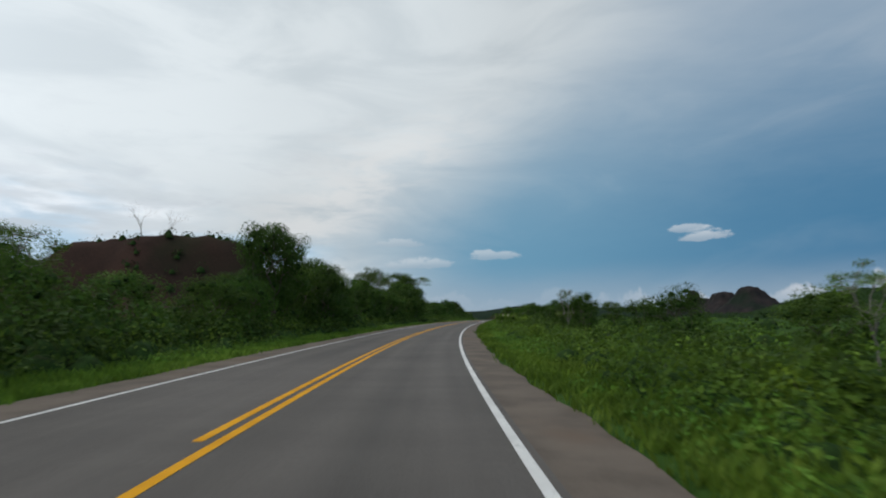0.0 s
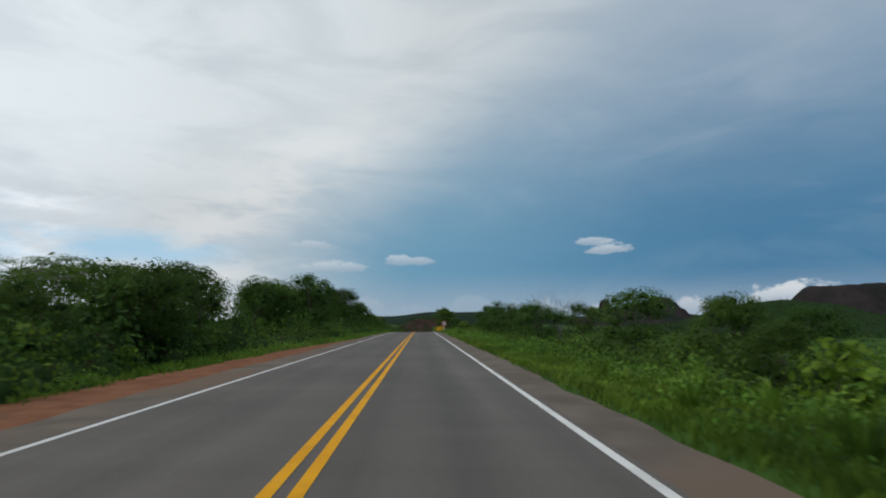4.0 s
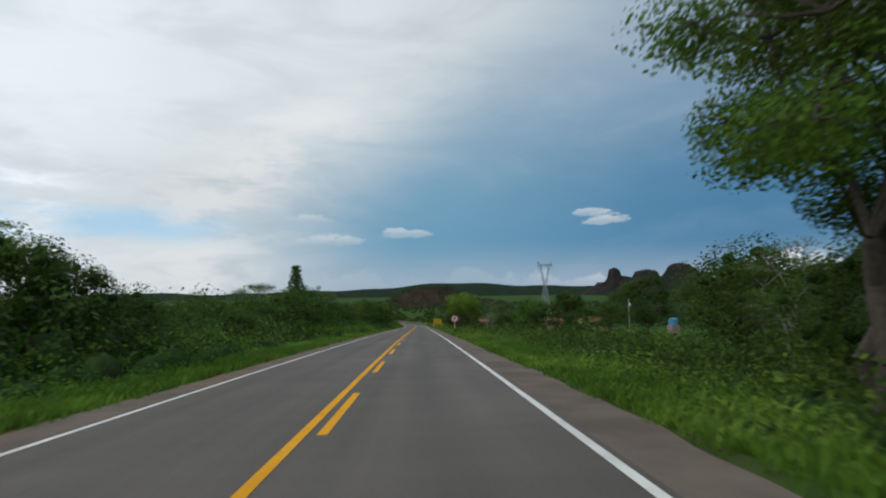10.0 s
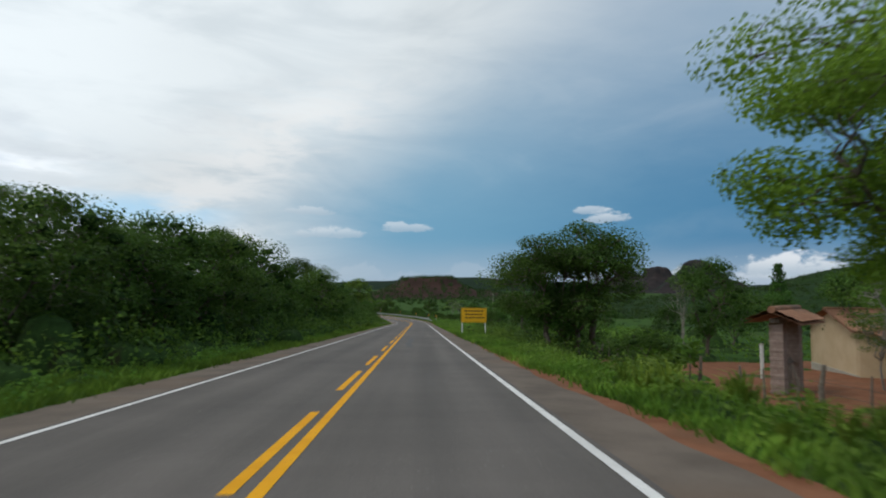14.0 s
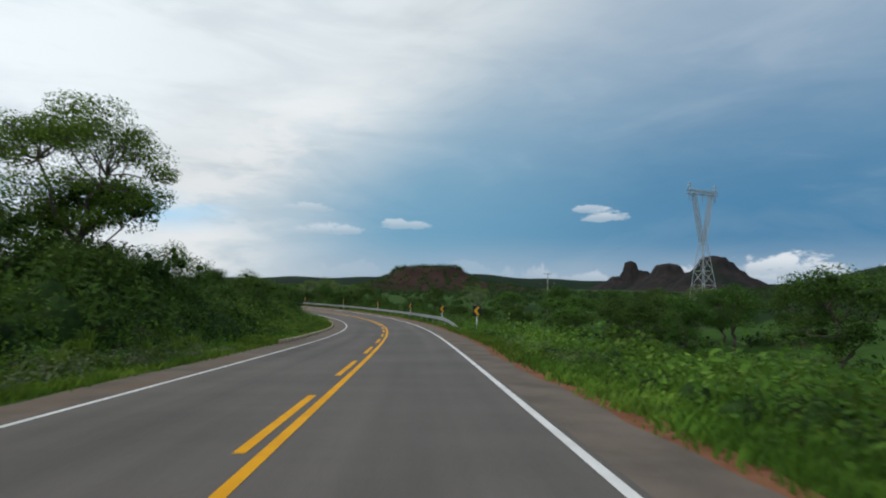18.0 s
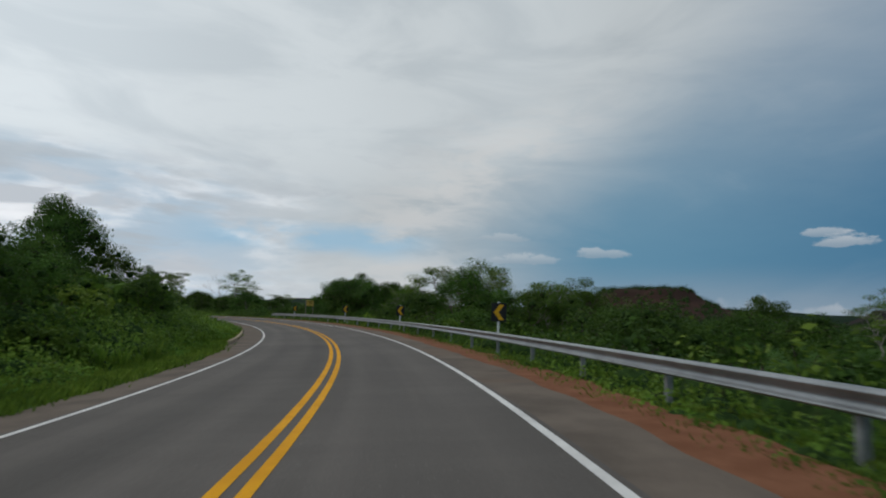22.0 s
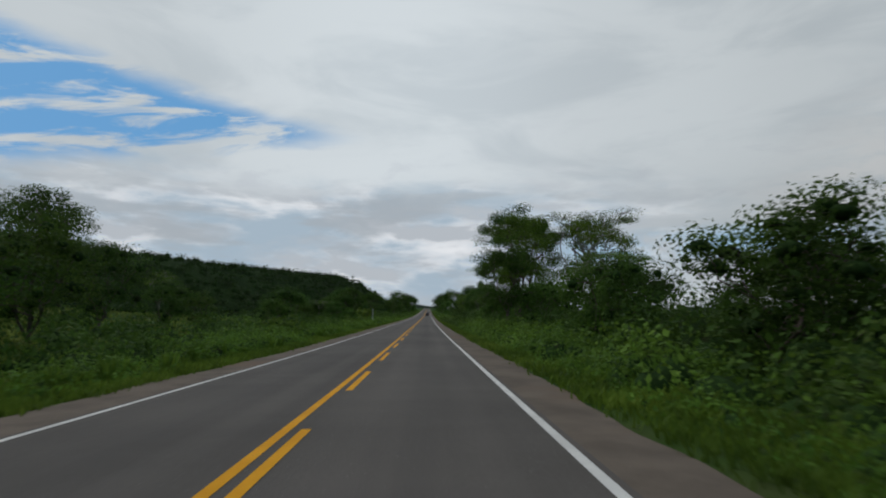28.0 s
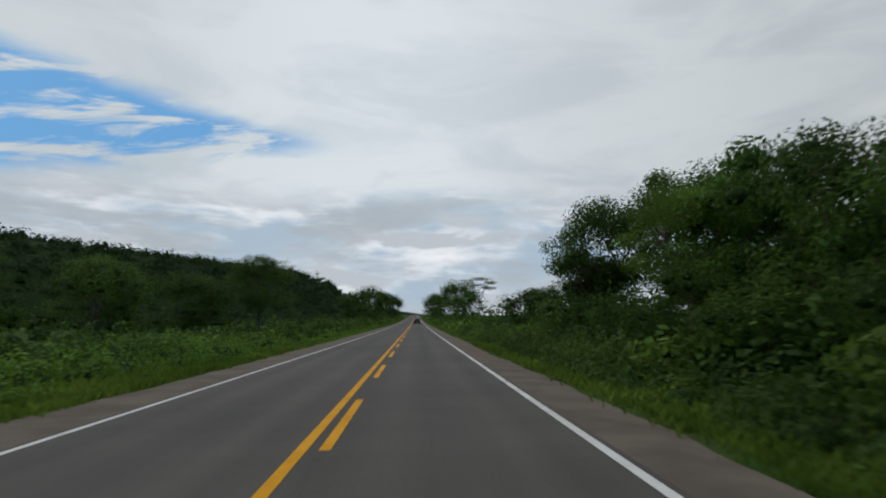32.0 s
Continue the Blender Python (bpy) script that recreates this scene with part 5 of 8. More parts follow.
def lettering(words, size, mat, parent, at, name="lettering", bold=0.012):
    """Words in the built-in font, as a thin mesh that faces -y."""
    c = bpy.data.curves.new(name, "FONT")
    c.body, c.size, c.align_x, c.align_y, c.extrude, c.offset = words, size, "CENTER", "CENTER", 0.002, bold
    tmp = bpy.data.objects.new(name, c)
    scene.collection.objects.link(tmp)
    me = bpy.data.meshes.new_from_object(tmp.evaluated_get(bpy.context.evaluated_depsgraph_get()))
    bpy.data.objects.remove(tmp)
    bpy.data.curves.remove(c)
    me.materials.append(mat)
    ob = new(name, me)
    ob.parent = parent
    ob.matrix_local = Matrix.Translation(at) @ Matrix.Rotation(math.pi / 2, 4, "X")
    return ob


def speed_sign(s, u):
    ob = thing("speed_limit_sign", stand(s, u, 2), "round speed limit sign with red border on a white post", "road sign", "speed limit signs")
    zc = 1.72 - float(ground_z(s, u) - on_road(s, u)[2])
    part("post", rod(bmesh.new(), (0, 0.05, -0.3), (0, 0.05, zc + 0.3), 0.035, sides=10), SIGN_WHITE, ob)
    part("border", disc(bmesh.new(), 0.5, -0.010, 0.010, zc), SIGN_RED, ob, "red sign border")
    plate = part("plate", disc(bmesh.new(), 0.395, -0.016, -0.011, zc), SIGN_WHITE, ob, "white sign plate")
    lettering("60", 0.47, SIGN_BLACK, plate, (0, -0.020, zc + 0.09), "numerals", 0.014)
    lettering("km/h", 0.20, SIGN_BLACK, plate, (0, -0.020, zc - 0.20), "lettering", 0.005)
    back = bmesh.new()
    box(back, (0.7, 0.03, 0.05), (0, 0.025, zc + 0.2))
    box(back, (0.7, 0.03, 0.05), (0, 0.025, zc - 0.2))
    part("bracket", back, POST_STEEL, ob)


speed_sign(234.3, 6.0)
speed_sign(368.4, 6.1)


def yellow_board(s, u, width, rows):
    ob = thing("yellow_board", stand(s, u, 1), "large yellow roadside board on two white posts", "road sign", "yellow boards")
    lift = float(on_road(s, u)[2] - ground_z(s, u))
    z0, z1 = 1.02 + lift, 2.42 + lift
    for x in (-width / 2 + 0.12, width / 2 - 0.12):
        part("post", box(bmesh.new(), (0.10, 0.10, z0 + 1.0), (x, 0.07, (z0 + 0.4) / 2), 0.008), SIGN_WHITE, ob, "white post")
    board = part("board", box(bmesh.new(), (width, 0.03, z1 - z0), (0, 0, (z0 + z1) / 2), 0.006), SIGN_YELLOW, ob)
    trim = bmesh.new()
    for x, z, a, b in ((0, z0 + 0.04, width - 0.08, 0.02), (0, z1 - 0.04, width - 0.08, 0.02)):
        box(trim, (a, 0.006, b), (x, -0.019, z))
    for x in (-width / 2 + 0.05, width / 2 - 0.05):
        box(trim, (0.02, 0.006, z1 - z0 - 0.10), (x, -0.019, (z0 + z1) / 2))
    part("border", trim, SIGN_BLACK, board)
    for x, z, a, b in rows:
        k = 1 if b < 0.05 else max(2, int(a / 0.28))
        for j in range(k):
            part("text_bar", box(bmesh.new(), (a / k * (1.0 if k == 1 else 0.78), 0.006, b), (x - a / 2 + (j + 0.5) * a / k, -0.019, z1 - z)), SIGN_BLACK, board)


yellow_board(294.6, 7.3, 2.46, ((0, 0.2, 2.1, 0.12), (0, 0.40, 2.2, 0.02), (-0.75, 0.80, 0.24, 0.10), (0.45, 0.62, 0.8, 0.10), (0.5, 0.87, 1.1, 0.10), (0.5, 1.15, 0.8, 0.09)))
yellow_board(464.6, 6.8, 2.46, ((0, 0.3, 1.9, 0.12), (0, 0.62, 1.7, 0.12), (0.1, 0.94, 1.9, 0.12)))


def chevron_sign(m, drop):
    """A black board with a yellow angle that points left, on a white post; the road stands drop metres over its foot."""
    ob = thing("chevron_sign", m, "black curve marker board with a yellow arrow, on a white post", "road sign", "chevron signs")
    z0 = 1.18 + drop
    part("post", box(bmesh.new(), (0.09, 0.07, z0 + 0.9), (0, 0.05, (z0 + 0.9) / 2 - 0.3), 0.008), SIGN_WHITE, ob, "white post")
    board = part("board", box(bmesh.new(), (0.66, 0.012, 0.80), (0, 0, z0 + 0.38), 0.005), SIGN_BLACK, ob)
    bm = bmesh.new()
    out = [(0.23, 0.71), (0.03, 0.71), (-0.23, 0.38), (0.03, 0.05), (0.23, 0.05), (-0.01, 0.38)]
    a = [bm.verts.new((x, -0.011, z + z0)) for x, z in out]
    b = [bm.verts.new((x, -0.007, z + z0)) for x, z in out]
    for i, j in ((0, 2), (2, 4)):
        k = ((0, 1, 2, 5), (5, 2, 3, 4))[i // 2]
        bm.faces.new([a[q] for q in k])
        bm.faces.new([b[q] for q in k][::-1])
    for q in range(6):
        p = (q + 1) % 6
        bm.faces.new((a[q], b[q], b[p], a[p]))
    part("arrow", bm, SIGN_YELLOW, board, "yellow arrow")
    part("cap", box(bmesh.new(), (0.12, 0.05, 0.04), (-0.02, 0.02, z0 + 0.80), 0.008), SIGN_WHITE, board)
    return ob


for s in (564.4, 584.3, 604.8, 624.8, 644.9, 666.5, 686, 708):
    chevron_sign(stand(s, 7.0, -6), float(on_road(s, 7.0)[2] - ground_z(s, 7.0)))


def guardrail(s0, s1, u):
    ob = thing("guardrail", Matrix(), "galvanised steel W-beam guardrail on steel posts along the curve", "guardrail")
    prof = [(0.00, 0.80), (-0.040, 0.788), (-0.085, 0.760), (-0.088, 0.735), (-0.010, 0.680), (0.006, 0.640), (-0.006, 0.590), (-0.040, 0.555), (-0.074, 0.538), (-0.076, 0.520), (-0.035, 0.500), (0.0, 0.49)]
    back = [(x + 0.012, z) for x, z in prof[::-1]]
    ring = np.array(prof + back)
    for a in np.arange(s0, s1, 4.0):
        b = min(a + 4.04, s1)
        S = np.linspace(a, b, 3)
        v = []
        for q in S:
            low = np.clip((s0 + 9 - q) / 9, 0, 1) ** 1.4 * 0.62 + np.clip((q - (s1 - 1.0)) / 1.0, 0, 1) * 0.05
            flare = 0.35 * np.clip((s0 + 9 - q) / 9, 0, 1)
            p = on_road(np.full(len(ring), q), u + flare + ring[:, 0])
            p[:, 2] = road_z(q, u) - 0.06 + ring[:, 1] * (1 - 0.25 * np.clip(low / 0.62, 0, 1)) - low
            v.append(p)
        v = np.array(v).reshape(-1, 3)
        k = len(ring)
        f = [(r_ * k + j, r_ * k + (j + 1) % k, (r_ + 1) * k + (j + 1) % k, (r_ + 1) * k + j) for r_ in range(2) for j in range(k)]
        part("beam", fast_mesh("beam", v, np.array(f), GALVANISED), None, ob)
        if a > s0 + 5:
            m = stand(a + 0.1, u + 0.10)
            bm = bmesh.new()
            up = float(road_z(a, u) - m.translation.z) + 0.66
            box(bm, (0.012, 0.10, up + 0.4), (-0.05, 0, up / 2 - 0.2))
            box(bm, (0.10, 0.012, up + 0.4), (0, -0.05, up / 2 - 0.2))
            box(bm, (0.10, 0.012, up + 0.4), (0, 0.05, up / 2 - 0.2))
            bmesh.ops.transform(bm, matrix=m, verts=bm.verts)
            part("post", bm, POST_STEEL, ob)


guardrail(571.0, 717.0, 6.35)


def kerb(s0, s1, u):
    ob = thing("kerb", Matrix(), "low worn concrete kerb along the inside of the curve", "kerb")
    ob["kind"] = "structure"
    ring = np.array([(-0.13, -0.15), (0.0, -0.15), (0.0, 0.15), (-0.025, 0.19), (-0.12, 0.20), (-0.13, 0.17)])
    r = np.random.default_rng(4)
    for a in np.arange(s0, s1, 1.0):
        if r.random() < 0.03:
            continue
        v = []
        tilt = r.normal() * 0.012
        for q in (a + 0.012, a + 0.988):
            p = on_road(np.full(6, q), u + ring[:, 0] + tilt)
            p[:, 2] = road_z(q, u) - 0.04 + ring[:, 1] + r.normal() * 0.006
            v.append(p)
        f = [(j, 6 + j, 6 + (j + 1) % 6, (j + 1) % 6) for j in range(6)]
        me = fast_mesh("kerb_stone", np.array(v).reshape(-1, 3), np.array(f), KERB)
        bm = bmesh.new()
        bm.from_mesh(me)
        bmesh.ops.holes_fill(bm, edges=bm.edges[:], sides=6)
        bm.to_mesh(me)
        bm.free()
        part("kerb_stone", me, None, ob)


kerb(551, 625, -4.95)
kerb(653, 673, -4.95)
kerb(728, 747, -4.95)


def place_name_sign(s, u):
    ob = thing("place_name_sign", stand(s, u, -4), "faded yellow direction sign on two weathered wooden posts", "road sign")
    lift = float(on_road(s, u)[2] - ground_z(s, u))
    WOODEN = speckled("weathered_wood", (0.16, 0.13, 0.10), (0.32, 0.28, 0.23), 12, 70, 0.9)
    for x in (-0.56, 0.50):
        part("post", box(bmesh.new(), (0.10, 0.09, 3.1 + lift), (x, 0.05, (3.1 + lift) / 2 - 0.35), 0.012), WOODEN, ob, "weathered wooden post")
    z = 2.35 + lift
    board = part("board", box(bmesh.new(), (1.02, 0.02, 0.76), (0, 0, z), 0.005), FADED_YELLOW, ob)
    for j, wd in enumerate((0.07, 0.09, 0.10, 0.09, 0.09, 0.09, 0.08)):
        part("text_bar", box(bmesh.new(), (wd, 0.006, 0.17), (-0.40 + j * 0.132, -0.013, z + 0.18)), SIGN_BLACK, board)
    for x, wd in ((-0.28, 0.13), (0.03, 0.11), (0.20, 0.10), (0.36, 0.14)):
        part("text_bar", box(bmesh.new(), (wd, 0.006, 0.08), (x, -0.013, z - 0.04)), SIGN_BLACK, board)
    bm = bmesh.new()
    out = [(-0.12, -0.19), (0.10, -0.19), (0.10, -0.15), (0.20, -0.22), (0.10, -0.29), (0.10, -0.25), (-0.12, -0.25)]
    bm.faces.new([bm.verts.new((x, -0.014, z + q)) for x, q in out])
    out = bmesh.ops.extrude_face_region(bm, geom=bm.faces[:])
    bmesh.ops.translate(bm, vec=(0, 0.004, 0), verts=[e for e in out["geom"] if isinstance(e, bmesh.types.BMVert)])
    part("arrow", bm, SIGN_BLACK, board)


place_name_sign(704.4, 8.0)


def sign_back(s, u):
    ob = thing("road_sign", stand(s, u, 0), "back of a dark road sign on two white posts", "road sign")
    for x in (-0.75, 0.75):
        part("post", box(bmesh.new(), (0.10, 0.10, 2.1), (x, -0.07, 0.85), 0.008), SIGN_WHITE, ob, "white post")
    part("board", box(bmesh.new(), (2.0, 0.03, 1.0), (0, 0, 1.45), 0.006), SIGN_BLACK, ob)


sign_back(786, -9.0)
post = thing("marker_post", stand(885.5, -8.2), "slim white marker post in the verge", "post")
part("shaft", rod(bmesh.new(), (0, 0, -0.3), (0, 0, 3.0), 0.05, 0.045, 10), SIGN_WHITE, post)
part("cap", rod(bmesh.new(), (0, 0, 3.0), (0, 0, 3.06), 0.055, 0.03, 10), POST_STEEL, post)


# ---- power line ----
def lattice_tower(x, y, turn, high):
    z = float(outer_z(x, y)[0]) - 1.0
    ob = thing("transmission_tower", Matrix.Translation((x, y, z)) @ Matrix.Rotation(radians(turn), 4, "Z"), "grey steel lattice transmission tower with a waist and crossarm", "tower")
    waist = high * 0.55
    beam = high * 0.93

    def lattice(bm, ring, braces=True):
        for a, b in zip(ring[:-1], ring[1:]):
            for i in range(4):
                j = (i + 1) % 4
                rod(bm, a[i], b[i], 0.10, sides=4)
                if braces:
                    rod(bm, a[i], b[j], 0.05, sides=4)
                    rod(bm, a[j], b[i], 0.07, sides=4)
                rod(bm, b[i], b[j], 0.07, sides=4)
        return bm

    def square(cx, w, d, zz):
        return [(cx - w, -d, zz), (cx + w, -d, zz), (cx + w, d, zz), (cx - w, d, zz)]

    part("body", lattice(bmesh.new(), [square(0, 3.4 - 2.5 * k / 5, 3.4 - 2.5 * k / 5, waist * k / 5) for k in range(6)]), TOWER_STEEL, ob)
    for sgn in (-1, 1):
        part("arm", lattice(bmesh.new(), [square(sgn * (0.5 + 3.2 * k / 4), 0.45, 0.6, waist + (beam - waist) * k / 4) for k in range(5)]), TOWER_STEEL, ob)
    bm = bmesh.new()
    for zz in (beam, beam + 1.2):
        for d in (-0.6, 0.6):
            rod(bm, (-6.3, d, zz), (6.3, d, zz), 0.12, sides=4)
    for k in range(-6, 6):
        for d in (-0.6, 0.6):
            rod(bm, (k * 1.05, d, beam), ((k + 1) * 1.05, d, beam + 1.2), 0.06, sides=4)
            rod(bm, (k * 1.05, d, beam + 1.2), ((k + 1) * 1.05, d, beam), 0.06, sides=4)
    part("crossarm", bm, TOWER_STEEL, ob)
    for sgn in (-1, 1):
        bm = bmesh.new()
        for d in (-0.5, 0.5):
            rod(bm, (sgn * 6.0, d, beam + 1.2), (sgn * 5.6, 0, beam + 3.4), 0.09, sides=4)
            rod(bm, (sgn * 4.6, d, beam + 1.2), (sgn * 5.6, 0, beam + 3.4), 0.09, sides=4)
        part("peak", bm, TOWER_STEEL, ob)
    for xx in (-5.6, 0, 5.6):
        bm = bmesh.new()
        for k in range(9):
            rod(bm, (xx, 0, beam - 0.25 * k), (xx, 0, beam - 0.25 * k - 0.18), 0.13, sides=6)
        part("insulator", bm, CONCRETE, ob)


lattice_tower(83, 694, 22, 40.0)


def power_pole(m, high, arms, label, wires=()):
    ob = thing("power_pole", m, label, "utility pole", "power poles")
    part("pole", rod(bmesh.new(), (0, 0, -0.5), (0, 0, high), 0.11 if high < 9 else 0.17, 0.08, 10), CONCRETE, ob)
    for z, w in arms:
        arm = part("crossarm", box(bmesh.new(), (w, 0.10, 0.12), (0, 0.12, z), 0.01), BARK, ob)
        n = 3
        for j in range(n):
            x = -w / 2 + 0.12 + j * (w - 0.24) / (n - 1)
            part("insulator", rod(bmesh.new(), (x, 0.12, z + 0.06), (x, 0.12, z + 0.30), 0.06, 0.03, 8), CONCRETE, arm)
    return ob


power_pole(Matrix.Translation((27, 664, float(outer_z(27, 664)[0]) + 1)) @ Matrix.Rotation(radians(20), 4, "Z"), 11.5, ((11.2, 2.2), (8.6, 4.4)), "concrete power pole with two crossarms")
power_pole(stand(389.3, 37.2, 30), 7.6, ((7.3, 1.2),), "grey concrete power pole near the farmhouse")
power_pole(stand(426.3, 31.5, 20), 6.6, ((6.3, 1.2),), "grey concrete power pole near the farmhouse")
part("meter_box", box(bmesh.new(), (0.35, 0.25, 0.5), (0.2, 0, 5.2), 0.04), SIGN_WHITE, bpy.data.objects["power_pole.001"])


# ---- farm by the road ----
TILE = speckled("roof_tile", (0.20, 0.095, 0.055), (0.34, 0.175, 0.10), 2, 30, 0.9, third=(0.13, 0.085, 0.06))
PLASTER = speckled("ochre_plaster", (0.46, 0.34, 0.20), (0.58, 0.45, 0.28), 0.8, 25, 0.9, third=(0.40, 0.30, 0.20))
RAW_BRICK = speckled("raw_brick", (0.22, 0.15, 0.12), (0.34, 0.26, 0.22), 6, 40, 0.9)
WOOD = speckled("grey_wood", (0.12, 0.095, 0.075), (0.24, 0.20, 0.16), 10, 60, 0.9)
DARK_IN = speckled("dark_shutter", (0.05, 0.035, 0.025), (0.09, 0.06, 0.04), 6, 60, 0.8)
BLUE_TANK = speckled("blue_plastic", (0.08, 0.25, 0.42), (0.11, 0.32, 0.50), 3, 40, 0.45)
TARP = speckled("whitewash", (0.55, 0.54, 0.50), (0.68, 0.66, 0.62), 2, 40, 0.85)


def yard_sheet():
    s, u = np.arange(398, 456, 2.0), np.concatenate([[12.2], np.arange(13.5, 52, 2.5)])
    ob = new("yard", strip("yard", s, u, lambda S, U: ground_z(S, U) + 0.035 + 0.012 * wave(S, U, 1.7) - 0.10 * ((S < 399) | (S > 453) | (U < 12.5) | (U > 49)), RED_DIRT))
    tagged(ob, "bare red earth yard in front of the farmhouse", "yard", kind="structure")


yard_sheet()


def tiled_roof(ob, w, d, z0, rise, over=0.4, mat=TILE):
    """A pitched roof of two slopes with rounded tile courses."""
    for sgn in (-1, 1):
        slope = part("roof_slope", bmesh.new(), mat, ob)
        nx, ny = int((w + 2 * over) / 0.24), 8
        xs = np.linspace(-w / 2 - over, w / 2 + over, nx * 4 + 1)
        ys = np.linspace(0, d / 2 + over, ny * 2 + 1)
        X, Y = np.meshgrid(xs, ys, indexing="ij")
        Z = z0 + rise * (1 - Y / (d / 2)) + 0.05 * np.abs(np.sin(X * math.pi / 0.24)) + 0.03 * ((Y * 3) % 1)
        v = np.stack([X, sgn * Y, Z], -1)
        low = v.copy()
        low[..., 2] -= 0.12
        a, b = X.shape
        i = np.arange(a * b).reshape(a, b)
        f = np.stack([i[:-1, :-1], i[1:, :-1], i[1:, 1:], i[:-1, 1:]], -1).reshape(-1, 4)
        slope.data = fast_mesh("roof_slope", np.concatenate([v.reshape(-1, 3), low.reshape(-1, 3)]), np.concatenate([f, f[:, ::-1] + a * b]), mat)
    part("ridge_tiles", rod(bmesh.new(), (-w / 2 - over, 0, z0 + rise + 0.02), (w / 2 + over, 0, z0 + rise + 0.02), 0.12, sides=10), mat, ob)


def farmhouse(m, w, d, high, rise, openings, label, wall_mat=PLASTER, porch=True):
    ob = thing("farmhouse", m, label, "house")
    t = 0.18
    front = part("wall", bmesh.new(), wall_mat, ob)
    bm = bmesh.new()
    xs = sorted({-w / 2, w / 2, *[x - ow / 2 for x, ow, z0, oh, k in openings], *[x + ow / 2 for x, ow, z0, oh, k in openings]})
    for a, b in zip(xs[:-1], xs[1:]):
        hole = [(z0, z0 + oh) for x, ow, z0, oh, k in openings if x - ow / 2 <= a + 1e-6 and b <= x + ow / 2 + 1e-6]
        for z0, z1 in ([(0, hole[0][0]), (hole[0][1], high)] if hole else [(0, high)]):
            if z1 - z0 > 0.01:
                box(bm, (b - a, t, z1 - z0), ((a + b) / 2, -d / 2, (z0 + z1) / 2))
    front.data = bm_mesh("wall", bm, wall_mat)
    for x in (-w / 2 + t / 2, w / 2 - t / 2):
        bm = box(bmesh.new(), (t, d - 2 * t, high), (x, 0, high / 2))
        vs = [bm.verts.new((x + q, y, z)) for q in (-t / 2, t / 2) for y, z in ((-d / 2 + t, high), (d / 2 - t, high), (0, high + rise * 0.92))]
        bm.faces.new(vs[:3]), bm.faces.new(vs[3:][::-1])
        for i, j in ((0, 2), (2, 1)):
            bm.faces.new((vs[i], vs[j], vs[j + 3], vs[i + 3]))
        part("wall", bm, wall_mat, ob)
    part("wall", box(bmesh.new(), (w, t, high), (0, d / 2, high / 2)), wall_mat, ob)
    for x, ow, z0, oh, k in openings:
        leaf = part(k, box(bmesh.new(), (ow - 0.06, 0.05, oh - 0.04), (x, -d / 2 + 0.05, z0 + oh / 2), 0.008), DARK_IN, ob, "dark wooden " + k)
        fr = bmesh.new()
        for q in (-1, 1):
            box(fr, (0.06, 0.10, oh), (x + q * (ow / 2 - 0.03), -d / 2 - 0.03, z0 + oh / 2))
        box(fr, (ow, 0.10, 0.06), (x, -d / 2 - 0.03, z0 + oh - 0.03))
        part("frame", fr, WOOD, leaf)
    tiled_roof(ob, w, d, high + 0.02, rise)
    part("plinth", box(bmesh.new(), (w + 0.1, d + 0.1, 0.8), (0, 0, -0.3), 0.02), CONCRETE, ob)
    if porch:
        part("porch_roof", box(bmesh.new(), (w * 0.7, 1.9, 0.10), (-w * 0.1, -d / 2 - 0.95, high - 0.25), 0.02, Matrix.Rotation(radians(9), 4, "X")), TILE, ob)
        for x in (-w * 0.43, -w * 0.1, w * 0.22):
            part("porch_post", rod(bmesh.new(), (x, -d / 2 - 1.7, -0.2), (x, -d / 2 - 1.7, high - 0.36), 0.06, sides=8), WOOD, ob)
    return ob


farmhouse(stand(442, 32.5, -16), 12.5, 6.5, 2.6, 1.0, ((-3.5, 0.9, 0.0, 2.05, "door"), (-1.2, 1.0, 1.0, 1.0, "shutter"), (2.0, 1.0, 1.0, 1.0, "shutter"), (4.6, 0.9, 0.0, 2.05, "door")),
          "low ochre-plastered farmhouse with a clay tile roof and a porch")
farmhouse(stand(424, 41, 30), 6.0, 5.0, 2.5, 1.3, ((-0.8, 0.9, 0.0, 2.0, "door"), (1.6, 0.9, 1.0, 0.9, "shutter")), "small ochre house with an orange clay tile roof", PLASTER, False)


def gatehouse(m):
    ob = thing("gate_shelter", m, "small tile-roofed gate shelter on rough brick pillars", "gate")
    for x in (-0.95, 0.95):
        pillar = part("pillar", box(bmesh.new(), (0.42, 0.42, 2.5), (x, 0, 1.15), 0.02), RAW_BRICK, ob, "rough brick pillar")
        for k in range(9):
            part("brick_course", box(bmesh.new(), (0.445, 0.445, 0.10), (x, 0, 0.15 + k * 0.27), 0.012), RAW_BRICK, pillar)
    part("lintel", box(bmesh.new(), (2.6, 0.30, 0.14), (0, 0, 2.47), 0.01), WOOD, ob)
    tiled_roof(ob, 2.7, 1.2, 2.55, 0.26, 0.25)
    part("gate_leaf", box(bmesh.new(), (1.4, 0.05, 0.10), (0, 0, 1.0), 0.01), WOOD, ob)
    for k in range(6):
        part("gate_slat", box(bmesh.new(), (0.08, 0.03, 1.1), (-0.6 + k * 0.24, 0.04, 0.62), 0.006), WOOD, ob)


gatehouse(stand(434.0, 17.2, 42) @ Matrix.Diagonal((1.22, 1.22, 1.26, 1)))
for s, u, h in ((437.0, 18.6, 1.7), (440.0, 19.8, 1.8)):
    ob = thing("gate_post", stand(s, u), "whitewashed brick gate post beside the yard", "post", "gate posts")
    part("shaft", box(bmesh.new(), (0.14, 0.14, h + 0.3), (0, 0, h / 2 - 0.15), 0.015), TARP, ob)
    part("cap", box(bmesh.new(), (0.18, 0.18, 0.06), (0, 0, h + 0.04), 0.015), CONCRETE, ob)


